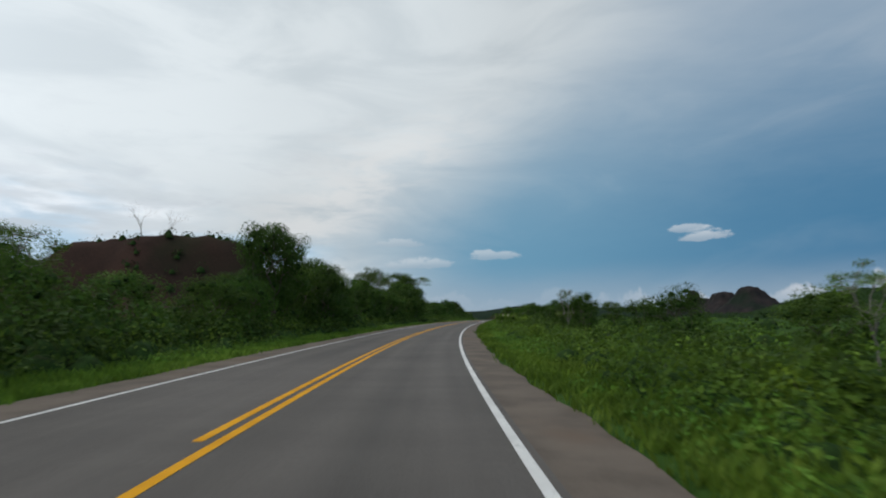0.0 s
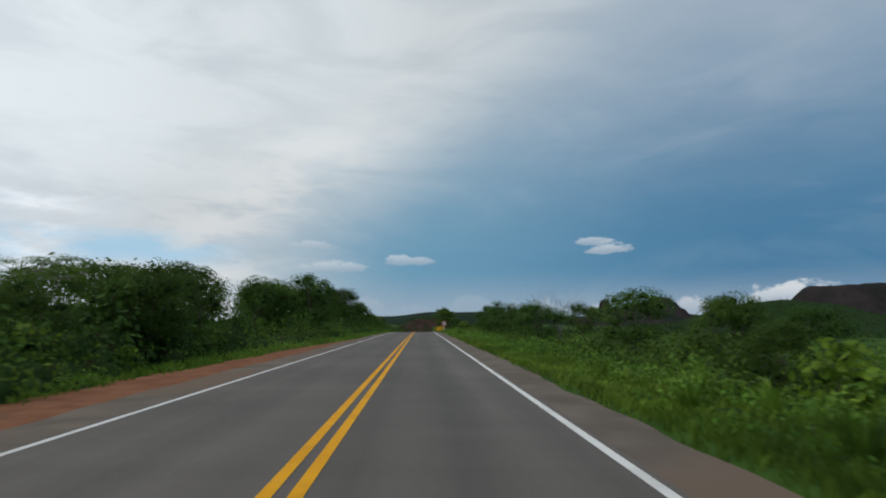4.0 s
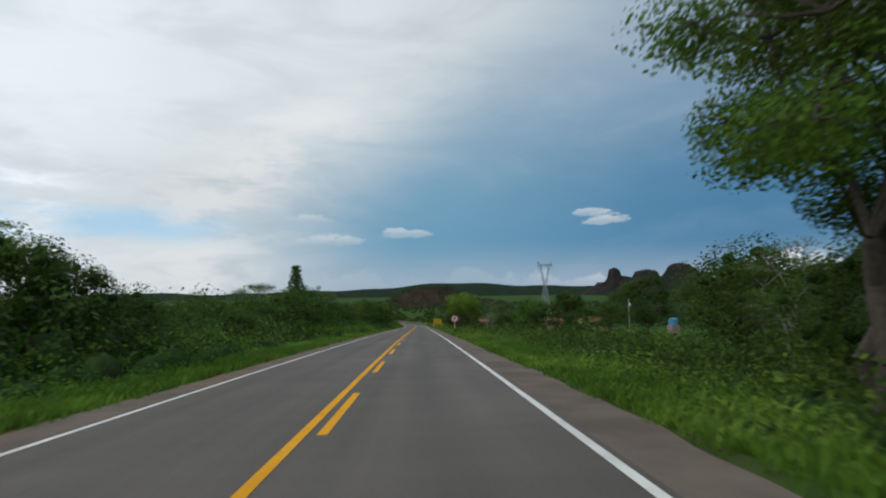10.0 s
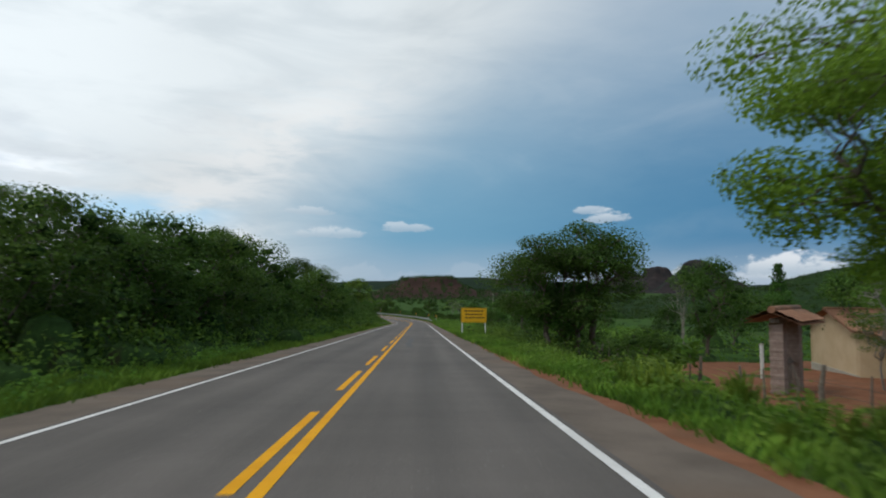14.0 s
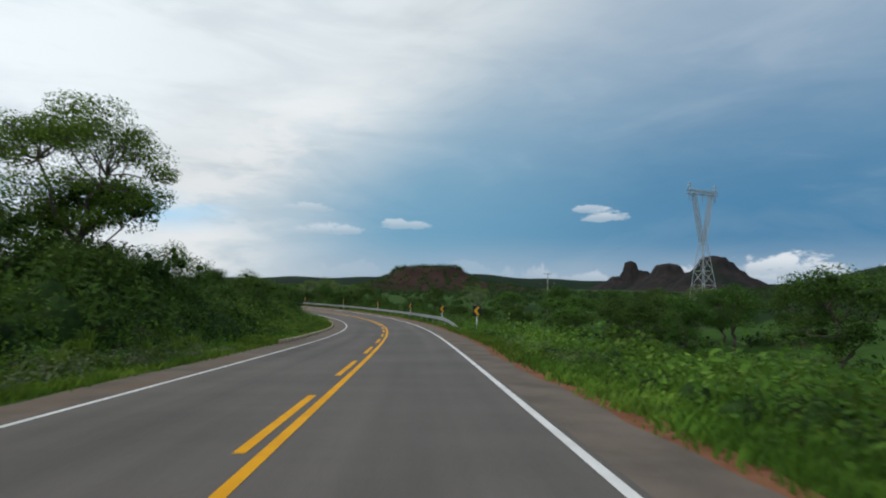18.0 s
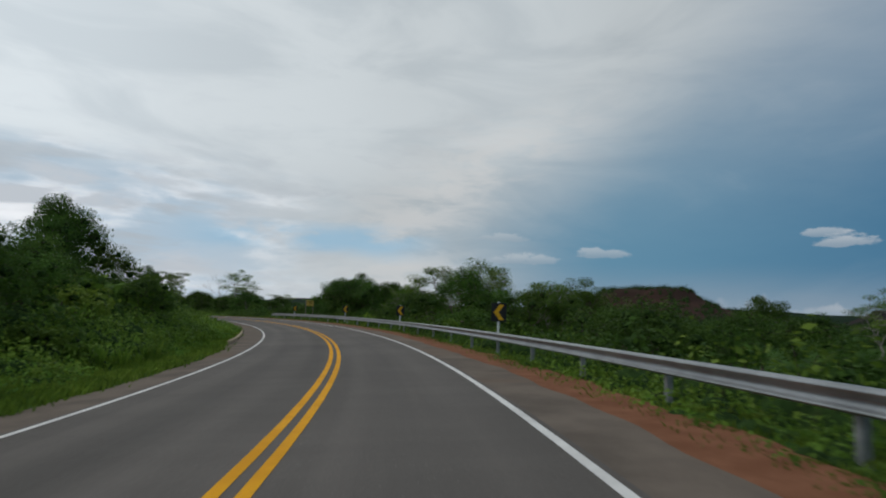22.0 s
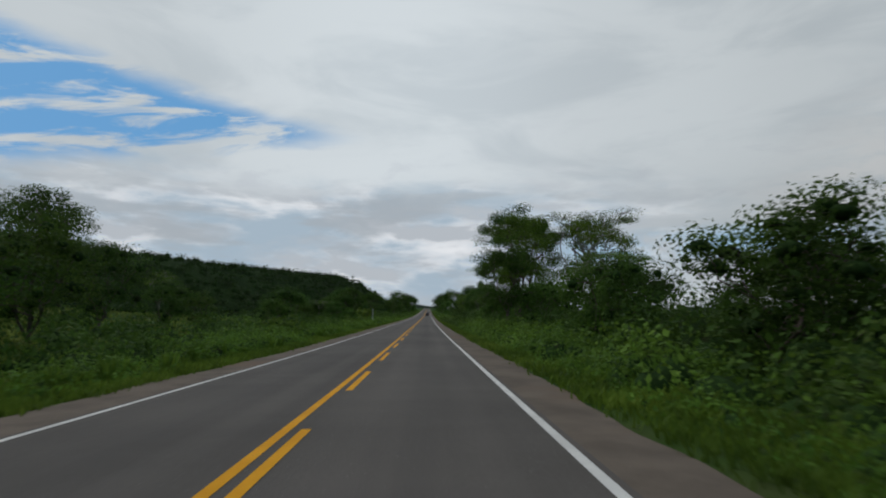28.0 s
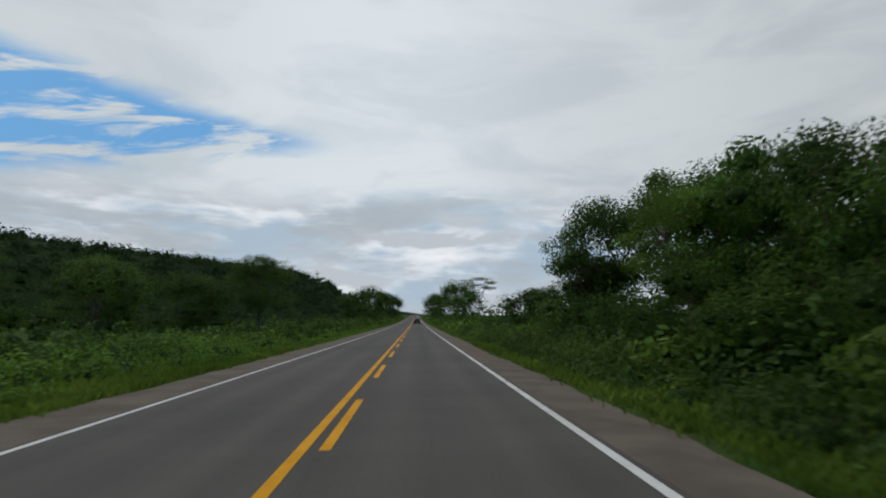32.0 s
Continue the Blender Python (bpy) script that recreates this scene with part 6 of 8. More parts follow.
def rail_fence(s0, s1, u, step):
    ob = thing("fence", Matrix(), "rustic fence of crooked grey wooden stakes and wire", "fence")
    WIRE = speckled("rusty_wire", (0.10, 0.07, 0.05), (0.20, 0.15, 0.11), 8, 60, 0.7, 0.5)
    r = np.random.default_rng(int(s0))
    tops = []
    for k, s in enumerate(np.arange(s0, s1 + 0.1, step)):
        s = s + r.normal() * 0.12
        p = on_road(s, u + r.normal() * 0.12)
        z = float(ground_z(s, u))
        h, thick = r.uniform(1.1, 1.55), (0.085 if k % 5 == 0 else r.uniform(0.035, 0.055))
        lean = r.normal(size=4) * 0.05
        a, m, b = Vector((p[0], p[1], z - 0.3)), Vector((p[0] + lean[0], p[1] + lean[1], z + h * 0.55)), Vector((p[0] + lean[2], p[1] + lean[3], z + h))
        bm = rod(bmesh.new(), a, m, thick, thick * 0.9, 7)
        rod(bm, m, b, thick * 0.92, thick * 0.7, 7)
        part("fence_post", bm, WOOD, ob)
        tops.append((m, z))
    for (a, za), (b, zb) in zip(tops[:-1], tops[1:]):
        for k in (0.35, 0.68, 1.0):
            part("wire", rod(bmesh.new(), (a.x, a.y, za + k), (b.x, b.y, zb + k), 0.008, 0.008, 4), WIRE, ob)


rail_fence(404, 431, 13.4, 1.5)
rail_fence(437, 455, 15.0, 1.5)
tank = thing("water_tank", stand(392, 46, 10), "pale blue water tank on a brick base", "water tank")
part("base", box(bmesh.new(), (1.5, 1.5, 1.8), (0, 0, 0.8), 0.02), RAW_BRICK, tank)
body = part("tank", rod(bmesh.new(), (0, 0, 1.7), (0, 0, 2.75), 0.72, 0.80, 24), BLUE_TANK, tank)
part("lid", rod(bmesh.new(), (0, 0, 2.75), (0, 0, 2.92), 0.86, 0.30, 24), BLUE_TANK, body)


# ---- a car far ahead ----
def far_car(m):
    ob = thing("car", m, "dark hatchback car on the road far ahead", "car")
    PAINT = speckled("dark_car_paint", (0.015, 0.016, 0.018), (0.03, 0.03, 0.035), 2, 40, 0.3, 0.2, 0.5, 0.0)
    GLASS = speckled("tinted_glass", (0.02, 0.025, 0.03), (0.04, 0.045, 0.05), 2, 40, 0.1, 0.0, 0.5, 0.0)
    RUBBER = speckled("rubber", (0.015, 0.015, 0.015), (0.03, 0.03, 0.03), 8, 60, 0.9)
    RED_LAMP = speckled("tail_lamp_red", (0.35, 0.01, 0.01), (0.5, 0.02, 0.02), 8, 60, 0.3, bumps=0.0)

    def shell(rows):
        bm = bmesh.new()
        rings = []
        for y, z0, z1, w0, w1 in rows:
            rings.append([bm.verts.new(p) for p in ((-w0, y, z0), (w0, y, z0), (w0 * 1.02, y, (z0 + z1) / 2), (w1, y, z1), (-w1, y, z1), (-w0 * 1.02, y, (z0 + z1) / 2))])
        for a, b in zip(rings[:-1], rings[1:]):
            for i in range(6):
                bm.faces.new((a[i], a[(i + 1) % 6], b[(i + 1) % 6], b[i]))
        bm.faces.new(rings[0][::-1]), bm.faces.new(rings[-1])
        bmesh.ops.bevel(bm, geom=bm.edges[:], offset=0.035, segments=2, affect="EDGES")
        return bm

    body = part("body", shell(((-1.95, 0.35, 0.95, 0.80, 0.74), (-1.7, 0.25, 1.02, 0.84, 0.78), (0.6, 0.24, 0.98, 0.85, 0.80), (1.5, 0.26, 0.86, 0.83, 0.74), (1.95, 0.34, 0.70, 0.74, 0.66))), PAINT, ob)
    part("cabin", shell(((-1.80, 0.95, 1.05, 0.72, 0.70), (-1.45, 0.95, 1.46, 0.74, 0.58), (-0.2, 0.95, 1.50, 0.75, 0.60), (0.35, 0.95, 1.38, 0.75, 0.58), (1.0, 0.92, 0.98, 0.74, 0.70))), PAINT, ob)
    part("rear_window", box(bmesh.new(), (1.16, 0.02, 0.36), (0, -1.70, 1.26), 0.01, Matrix.Rotation(radians(-38), 4, "X")), GLASS, ob)
    for x in (-0.68, 0.68):
        part("tail_light", box(bmesh.new(), (0.18, 0.06, 0.26), (x, -1.93, 0.84), 0.02), RED_LAMP, ob)
        for y in (-1.2, 1.25):
            wheel = part("wheel", rod(bmesh.new(), (x - 0.10 + 0.08 * np.sign(x), y, 0.31), (x + 0.10 + 0.08 * np.sign(x), y, 0.31), 0.31, sides=24), RUBBER, ob)
            part("rim", rod(bmesh.new(), (x + 0.17 * np.sign(x), y, 0.31), (x + 0.19 * np.sign(x), y, 0.31), 0.19, 0.17, 16), POST_STEEL, wheel)
    part("bumper", box(bmesh.new(), (1.62, 0.14, 0.22), (0, -1.98, 0.45), 0.04), PAINT, ob)
    part("plate", box(bmesh.new(), (0.40, 0.02, 0.13), (0, -2.06, 0.62), 0.005), SIGN_WHITE, ob)


far_car(stand(1050, 1.75, 0, 0.0))


# ---- trees and shrubs ----
plant("fine", 302.3, 9.1, 9.6, 0.95, 0)
plant("fine", 302.9, 9.6, 9.2, 0.92, 1)
plant("fine", 835.0, 11.8, 12.6, 0.8, 2)
plant("thick", 307.0, 12.4, 4.4, 1.0, 0)
plant("thick", 301.0, 13.2, 4.6, 1.0, 1)
plant("thick", 298.5, 10.8, 2.6, 1.0, 2)
plant("clustered", 849.0, 12.7, 16.3, 1.0, 0)
plant("clustered", 851.8, 15.6, 15.5, 0.8, 1)
plant("fine", 547.7, -13.0, 9.9, 1.12, 1)
plant("broad", 549.6, -13.9, 7.3, 1.0, 3)
plant("thick", 545.0, -11.6, 3.6, 1.1, 0)
plant("thick", 551.0, -12.4, 3.4, 1.1, 2)
plant("thick", 548.0, -16.5, 4.2, 1.1, 4)
plant("thick", 907.0, 12.6, 5.6, 1.0, 1)
plant("thick", 911.0, 14.2, 5.8, 1.0, 3)
plant("thick", 904.5, 11.6, 4.0, 1.0, 0)
plant("bright", 418.7, 10.6, 9.1, 1.08, 0)
plant("bright", 419.4, 11.2, 8.3, 1.05, 1)
plant("tall", 451.0, 11.0, 8.8, 1.30, 1)
plant("tall", 453.2, 15.4, 10.3, 1.35, 2)
plant("broad", 452.4, 13.2, 8.5, 1.25, 3)
plant("thick", 452.5, 12.8, 5.8, 1.30, 1)
plant("thick", 434.7, 11.6, 2.7, 1.35, 1)
plant("shrub", 431.7, 10.2, 1.7, 1.2, 1)
plant("bright", 421.8, 13.0, 6.6, 1.0, 1)
for s, u, h in ((498, 8.6, 1.5), (503, 10.2, 1.9), (509, 8.9, 1.6), (514, 11.5, 2.0), (519, 9.3, 1.7), (524, 12.2, 2.1), (529, 8.8, 1.5), (534, 10.8, 2.0), (540, 9.4, 1.8), (546, 11.8, 2.2)):
    plant("pale_shrub" if s % 2 else "shrub", s, u, h, 1.2, int(s) % 2)
plant("broad", 39.8, -9.6, 8.4, 0.8, 2)
plant("broad", 54.5, -10.9, 7.0, 0.95, 3)
plant("tall", 41.0, -10.2, 8.6, 0.85, 0)
plant("broad", 48.0, -10.6, 6.4, 1.00, 2)
plant("vase", 880.3, 20.9, 17.6, 0.8, 0)
plant("broad", 830.0, -32.0, 9.5, 0.8, 2)
plant("thick", 714.6, -17.5, 10.4, 0.85, 1)
plant("thick", 712.5, -15.8, 5.0, 1.0, 4)
plant("thick", 716.5, -19.5, 6.0, 1.0, 0)
plant("thick", 709.0, -20.5, 6.2, 1.0, 3)
plant("tall", 717.0, -23.0, 16.4, 0.85, 2)
plant("thick", 716.0, -22.0, 15.0, 0.72, 1)
plant("thick", 712.0, -24.5, 13.0, 0.8, 2)
plant("open", 678.7, 15.0, 10.4, 1.0, 2)
plant("open", 673.2, 17.0, 9.9, 1.0, 0)
plant("thick", 711.0, -25.0, 9.5, 0.9, 2)
plant("thick", 706.0, -30.0, 9.0, 1.0, 3)
plant("broad", 824.0, 8.6, 8.6, 0.9, 1)
plant("thick", 428.0, 19.5, 3.0, 1.0, 0)
plant("thick", 433.0, 23.5, 3.6, 1.0, 1)
plant("thick", 412.0, 15.8, 2.0, 1.1, 2)
plant("thick", 423.5, 15.5, 2.4, 1.0, 3)
plant("thick", 437.5, 26.5, 3.3, 0.9, 4)
plant("shrub", 418.0, 14.6, 1.6, 1.1, 0)
plant("shrub", 414.0, 13.9, 1.4, 1.1, 1)
plant("pale_shrub", 410.0, 14.3, 1.5, 1.1, 0)
plant("shrub", 406.0, 13.7, 1.6, 1.1, 2)
plant("shrub", 402.0, 14.6, 1.8, 1.2, 0)
plant("open", 424.0, 21.0, 4.2, 1.0, 1)
plant("broad", 428.5, 24.0, 3.4, 1.0, 2)
plant("broad", 420.0, 27.0, 3.0, 1.1, 0)
plant("open", 434.0, 21.5, 3.6, 1.1, 3)
plant("broad", 446.0, 34.0, 5.0, 1.1, 1)


def dry_leaf_shrub(s, u, high):
    """A shrub with hanging cream-coloured dead leaves among the green ones."""
    ob = thing("shrub", stand(s, u), "green shrub with pale cream dead leaves hanging on it", "shrub")
    trunk, crown, top = plant_meshes("shrub", 77)
    k = Matrix.Diagonal((high / top, high / top, high / top, 1))
    for name, me in (("trunk", trunk), ("crown", crown)):
        me.transform(k)
        part(name, me, None, ob)
    CREAM = leafy("dead_cream_leaves", (0.30, 0.27, 0.17), (0.46, 0.42, 0.28), (0.56, 0.52, 0.38), 0.3)
    r = np.random.default_rng(12)
    for j in range(9):
        a, q = r.uniform(0, 6.28), high * r.uniform(0.35, 0.95)
        rad = high * r.uniform(0.35, 0.52)
        n = 5
        c = np.array([rad * math.cos(a), rad * math.sin(a), q]) + r.normal(size=(n, 3)) * (0.07, 0.07, 0.13)
        lv, lf = leaves(r, c, 0.24, -0.4, 0.3, 0.5)
        part("dead_leaves", fast_mesh("dead_leaves", lv, lf, CREAM), None, ob, "hanging cream-coloured dead leaves")


dry_leaf_shrub(68.8, 7.5, 1.7)
dry_leaf_shrub(68.2, 8.1, 1.9)
plant("broad", 44.5, -10.5, 4.7, 1.00, 1)
plant("broad", 44.0, -13.0, 4.7, 1.00, 2)
plant("open", 84.5, -12.0, 8.9, 1.00, 1)
plant("clustered", 115.0, -13.0, 10.6, 1.20, 2)
plant("open", 23.5, -15.0, 6.0, 1.00, 2)
plant("broad", 53.0, -9.5, 6.3, 0.90, 4)
plant("broad", 231.5, -14.0, 5.7, 1.00, 0)
plant("broad", 56.9, -12.0, 7.6, 1.00, 1)
plant("broad", 55.4, -14.0, 7.3, 1.00, 2)
plant("open", 84.9, -11.5, 9.0, 1.00, 3)
plant("broad", 59.4, -10.5, 6.4, 1.00, 3)
plant("fine", 115.4, -13.0, 8.7, 1.00, 1)
plant("open", 85.8, -12.5, 9.3, 0.80, 0)
plant("broad", 84.3, -14.0, 7.6, 1.00, 4)
plant("broad", 78.3, -12.0, 6.7, 1.00, 0)
plant("broad", 102.3, -12.0, 6.5, 1.10, 1)
plant("umbrella", 115.3, -10.5, 9.7, 0.90, 2)
plant("broad", 106.7, -11.0, 8.1, 1.00, 2)
plant("broad", 111.7, -11.5, 9.4, 1.00, 3)
plant("broad", 110.7, -9.5, 7.8, 0.90, 4)
plant("open", 119.5, -22.0, 4.1, 1.00, 1)
plant("bare", 119.5, -30.0, 4.8, 1.00, 1)
plant("broad", 177.5, -10.5, 7.0, 1.00, 0)
plant("broad", 240.0, -12.0, 6.8, 1.00, 1)
plant("broad", 156.5, -14.0, 6.0, 1.10, 2)
plant("broad", 144.5, -13.0, 5.0, 1.20, 3)
plant("umbrella", 141.5, -14.0, 4.7, 1.00, 0)
plant("broad", 210.3, -11.0, 7.6, 1.00, 4)
plant("open", 215.3, -12.0, 3.7, 1.00, 2)
plant("broad", 211.3, -13.0, 7.9, 1.00, 0)
plant("broad", 223.3, -12.0, 5.0, 1.10, 1)
plant("open", 226.4, -12.0, 5.9, 0.80, 3)
plant("umbrella", 240.4, -13.0, 6.7, 1.10, 1)
plant("broad", 244.4, -12.0, 3.6, 1.20, 2)
plant("broad", 232.4, -13.0, 5.3, 1.20, 3)
plant("broad", 252.4, -11.0, 5.0, 1.00, 4)
plant("bare", 260.2, -14.0, 6.3, 1.00, 0)
plant("broad", 265.7, -14.0, 5.9, 1.20, 0)
plant("broad", 270.2, -12.5, 5.7, 1.20, 1)
plant("umbrella", 287.2, -12.0, 6.1, 1.00, 2)
plant("slim", 371.5, -15.3, 10.0, 1.10, 0)
plant("open", 285.5, -13.0, 6.1, 1.10, 0)
plant("broad", 290.5, -14.0, 6.5, 1.10, 2)
plant("open", 298.0, -13.0, 6.5, 1.00, 1)
plant("umbrella", 315.5, -16.0, 6.5, 1.00, 0)
plant("broad", 313.3, -12.5, 5.5, 1.10, 3)
plant("broad", 316.3, -12.0, 4.9, 1.00, 4)
plant("bare", 295.3, -20.0, 3.3, 1.00, 1)
plant("slim", 379.1, -17.0, 7.7, 1.00, 0)
plant("open", 347.6, -14.0, 5.8, 1.20, 2)
plant("bare", 356.6, -16.0, 6.3, 1.00, 0)
plant("bare", 324.6, -18.0, 3.7, 1.00, 1)
plant("open", 383.6, -14.0, 7.5, 1.00, 3)
plant("bare", 376.9, -13.0, 7.4, 0.90, 0)
plant("open", 378.4, -13.5, 7.6, 0.80, 0)
plant("open", 382.9, -13.0, 7.0, 1.00, 1)
plant("umbrella", 392.4, -13.0, 3.6, 1.00, 2)
plant("umbrella", 401.4, -12.5, 5.0, 1.20, 0)
plant("broad", 454.9, -14.0, 8.8, 1.00, 0)
plant("broad", 404.2, -13.0, 5.6, 1.30, 1)
plant("broad", 410.2, -14.0, 6.3, 1.20, 2)
plant("fine", 416.7, -13.0, 6.7, 1.00, 1)
plant("broad", 435.7, -12.0, 5.9, 1.30, 3)
plant("broad", 421.2, -11.0, 4.3, 1.10, 4)
plant("broad", 432.7, -12.5, 7.0, 1.10, 0)
plant("open", 432.2, -13.5, 7.0, 1.10, 2)
plant("broad", 441.7, -12.5, 7.4, 1.40, 1)
plant("broad", 459.7, -12.5, 8.5, 1.30, 2)
plant("broad", 479.7, -13.5, 8.8, 1.20, 3)
plant("umbrella", 526.7, -14.0, 6.0, 1.20, 2)
plant("broad", 515.3, -12.0, 5.0, 1.30, 4)
plant("broad", 521.8, -13.0, 5.2, 1.40, 0)
plant("broad", 528.8, -13.0, 5.5, 1.30, 1)
plant("broad", 548.9, -17.0, 3.3, 0.90, 2)
plant("broad", 572.9, -15.0, 4.1, 0.90, 3)
plant("open", 548.9, -22.0, 2.0, 1.00, 3)
plant("umbrella", 549.4, -30.0, 1.9, 0.90, 0)
plant("open", 573.8, -17.0, 2.5, 1.00, 0)
plant("broad", 573.8, -16.0, 1.7, 1.00, 4)
plant("umbrella", 573.8, -20.0, 1.7, 1.00, 1)
plant("tall", 689.8, 16.0, 8.4, 1.10, 2)
plant("broad", 705.8, 14.0, 7.7, 1.10, 0)
plant("open", 681.8, 22.0, 7.9, 1.10, 1)
plant("broad", 598.7, -15.0, 2.7, 0.80, 1)
plant("open", 598.7, -17.0, 3.0, 1.00, 2)
plant("broad", 707.2, 14.0, 8.1, 1.30, 2)
plant("broad", 693.2, 16.0, 8.6, 1.10, 3)
plant("open", 677.7, 20.0, 11.7, 1.20, 3)
plant("open", 660.0, 55.0, 11.0, 1.20, 0)
plant("broad", 599.2, -19.0, 1.9, 1.20, 4)
plant("umbrella", 599.2, -24.0, 1.8, 1.10, 0)
plant("broad", 623.4, -15.0, 2.3, 0.90, 0)
plant("open", 623.4, -20.0, 2.4, 1.30, 1)
plant("broad", 704.9, 14.0, 7.4, 1.20, 1)
plant("broad", 688.4, 16.0, 7.9, 1.20, 2)
plant("open", 687.4, 19.0, 7.8, 1.10, 2)
plant("open", 682.4, 22.0, 7.9, 1.10, 3)
plant("broad", 672.0, 53.0, 9.6, 1.00, 3)
plant("broad", 675.4, 30.0, 10.3, 1.00, 4)
plant("broad", 699.7, 13.0, 8.6, 1.20, 0)
plant("broad", 693.2, 16.0, 8.6, 1.20, 1)
plant("open", 678.7, 15.0, 6.8, 1.10, 0)
plant("broad", 670.7, 14.0, 9.2, 1.00, 2)
plant("open", 675.7, 19.0, 11.2, 1.00, 1)
plant("broad", 669.2, 16.0, 8.4, 1.00, 3)
plant("open", 674.2, 26.0, 9.5, 1.10, 2)
plant("broad", 665.2, 20.0, 8.3, 1.20, 4)
plant("broad", 701.0, 12.5, 8.3, 1.10, 0)
plant("broad", 701.5, 16.0, 9.0, 1.10, 1)
plant("broad", 693.0, 14.0, 8.4, 1.10, 2)
plant("open", 687.0, 14.0, 7.8, 1.00, 3)
plant("broad", 686.5, 16.0, 7.8, 1.10, 3)
plant("broad", 716.0, 20.0, 10.3, 1.10, 4)
plant("broad", 718.5, 19.0, 9.4, 1.10, 0)
plant("broad", 722.0, 19.0, 8.0, 1.00, 1)
plant("broad", 721.0, 16.0, 6.1, 1.00, 2)
plant("open", 772.0, 17.0, 12.5, 1.10, 0)
plant("umbrella", 753.0, 14.0, 8.1, 1.10, 1)
plant("bare", 785.0, 18.0, 12.8, 0.90, 1)
plant("umbrella", 820.5, 16.0, 7.4, 1.10, 2)
plant("umbrella", 770.0, 30.0, 6.5, 1.30, 0)
plant("umbrella", 780.5, 45.0, 7.0, 1.30, 1)
plant("open", 838.4, 20.0, 13.9, 0.90, 1)
plant("open", 829.4, 18.0, 10.7, 0.90, 2)
plant("open", 843.4, 19.0, 14.5, 0.90, 3)
plant("broad", 845.4, 9.5, 4.0, 0.90, 3)
plant("broad", 915.9, 14.0, 8.6, 1.00, 4)
plant("tall", 829.0, -33.0, 11.5, 1.25, 0)
plant("umbrella", 886.9, 16.0, 12.6, 1.10, 1)
plant("thick", 903.0, 9.9, 3.6, 1.10, 2)
plant("thick", 907.2, 9.4, 3.3, 1.10, 3)
plant("thick", 911.6, 9.8, 4.0, 1.00, 0)
plant("thick", 917.5, 9.6, 3.4, 1.10, 1)
plant("thick", 878.0, 9.8, 3.2, 1.10, 4)
plant("thick", 892.0, 9.6, 3.2, 1.10, 0)
plant("fine", 915.0, 11.2, 7.2, 1.0, 1)
plant("broad", 943.4, 13.0, 5.0, 1.00, 1)
plant("broad", 888.4, 26.0, 7.1, 1.20, 2)
plant("open", 860.4, 17.0, 7.1, 1.00, 0)
plant("broad", 852.9, 13.0, 5.5, 1.10, 3)
plant("open", 838.4, -26.0, 5.6, 1.00, 1)
plant("umbrella", 883.9, -18.0, 4.6, 1.00, 2)
plant("broad", 894.9, -14.0, 7.5, 1.10, 4)
plant("broad", 954.9, -15.0, 8.8, 1.20, 0)
plant("thick", 1150.9, -10.5, 12.2, 1.20, 1)
plant("thick", 1063.9, -11.5, 9.7, 1.20, 2)
plant("thick", 1108.9, 10.5, 11.3, 1.20, 3)
plant("thick", 1023.9, 12.0, 8.7, 1.20, 4)
plant("thick", 1030.9, -13.0, 8.7, 1.20, 0)
plant("thick", 1317.9, -14.0, 14.5, 1.00, 1)
plant("thick", 896.4, -17.0, 3.4, 1.00, 2)
plant("thick", 896.4, -20.0, 3.7, 1.20, 3)
plant("thick", 1202.9, 13.0, 14.5, 1.00, 4)
plant("thick", 1082.9, 15.0, 14.5, 1.10, 0)
plant("thick", 1201.9, -13.0, 14.5, 1.00, 1)
plant("thick", 1203.9, 12.0, 14.5, 1.00, 2)
plant("thick", 1123.9, -16.0, 14.5, 1.20, 3)
plant("thick", 838.4, -22.0, 4.0, 1.20, 4)
plant("open", 889.4, 17.0, 9.7, 0.80, 2)
plant("thick", 623.9, -24.0, 3.9, 1.10, 0)
plant("thick", 623.9, -22.0, 4.0, 1.10, 1)
plant("thick", 648.2, -17.0, 3.9, 1.00, 2)
plant("thick", 673.5, -21.5, 5.3, 1.30, 3)
plant("broad", 673.5, -25.0, 5.6, 1.25, 1)
plant("thick", 673.0, -20.5, 5.0, 1.25, 4)
plant("thick", 673.0, -17.5, 4.3, 1.10, 0)
plant("broad", 673.0, -19.0, 5.4, 1.20, 2)
plant("thick", 648.2, -19.0, 4.6, 1.10, 1)
plant("thick", 648.7, -23.0, 4.3, 1.20, 2)
plant("shrub", 673.0, -15.0, 2.6, 1.30, 1)
plant("shrub", 687.7, -13.0, 3.6, 1.30, 2)
plant("shrub", 648.9, -11.0, 2.3, 1.30, 0)
plant("shrub", 659.4, -12.0, 3.2, 1.30, 1)
plant("broad", 890.9, -15.0, 6.0, 1.10, 3)
plant("broad", 897.9, -16.0, 7.7, 1.10, 4)
plant("broad", 900.4, -14.0, 7.4, 1.10, 0)
plant("open", 929.4, -18.0, 5.9, 1.00, 3)
plant("broad", 879.9, 13.0, 6.2, 0.90, 1)
plant("broad", 929.4, 13.5, 9.9, 1.10, 2)
plant("open", 898.4, 14.0, 7.1, 1.00, 0)
plant("open", 884.9, 12.0, 6.1, 1.00, 1)
plant("broad", 927.4, 16.0, 10.9, 1.00, 3)
plant("broad", 922.4, 17.0, 10.6, 1.00, 4)
plant("broad", 913.4, 14.0, 8.5, 1.00, 0)
plant("broad", 907.9, 12.0, 7.1, 0.90, 1)
plant("umbrella", 1012.4, 14.0, 11.0, 1.00, 1)
plant("open", 896.4, -17.0, 5.2, 1.00, 2)
plant("open", 896.4, -20.0, 5.1, 1.00, 3)
plant("bare", 896.4, -22.0, 4.7, 0.80, 0)
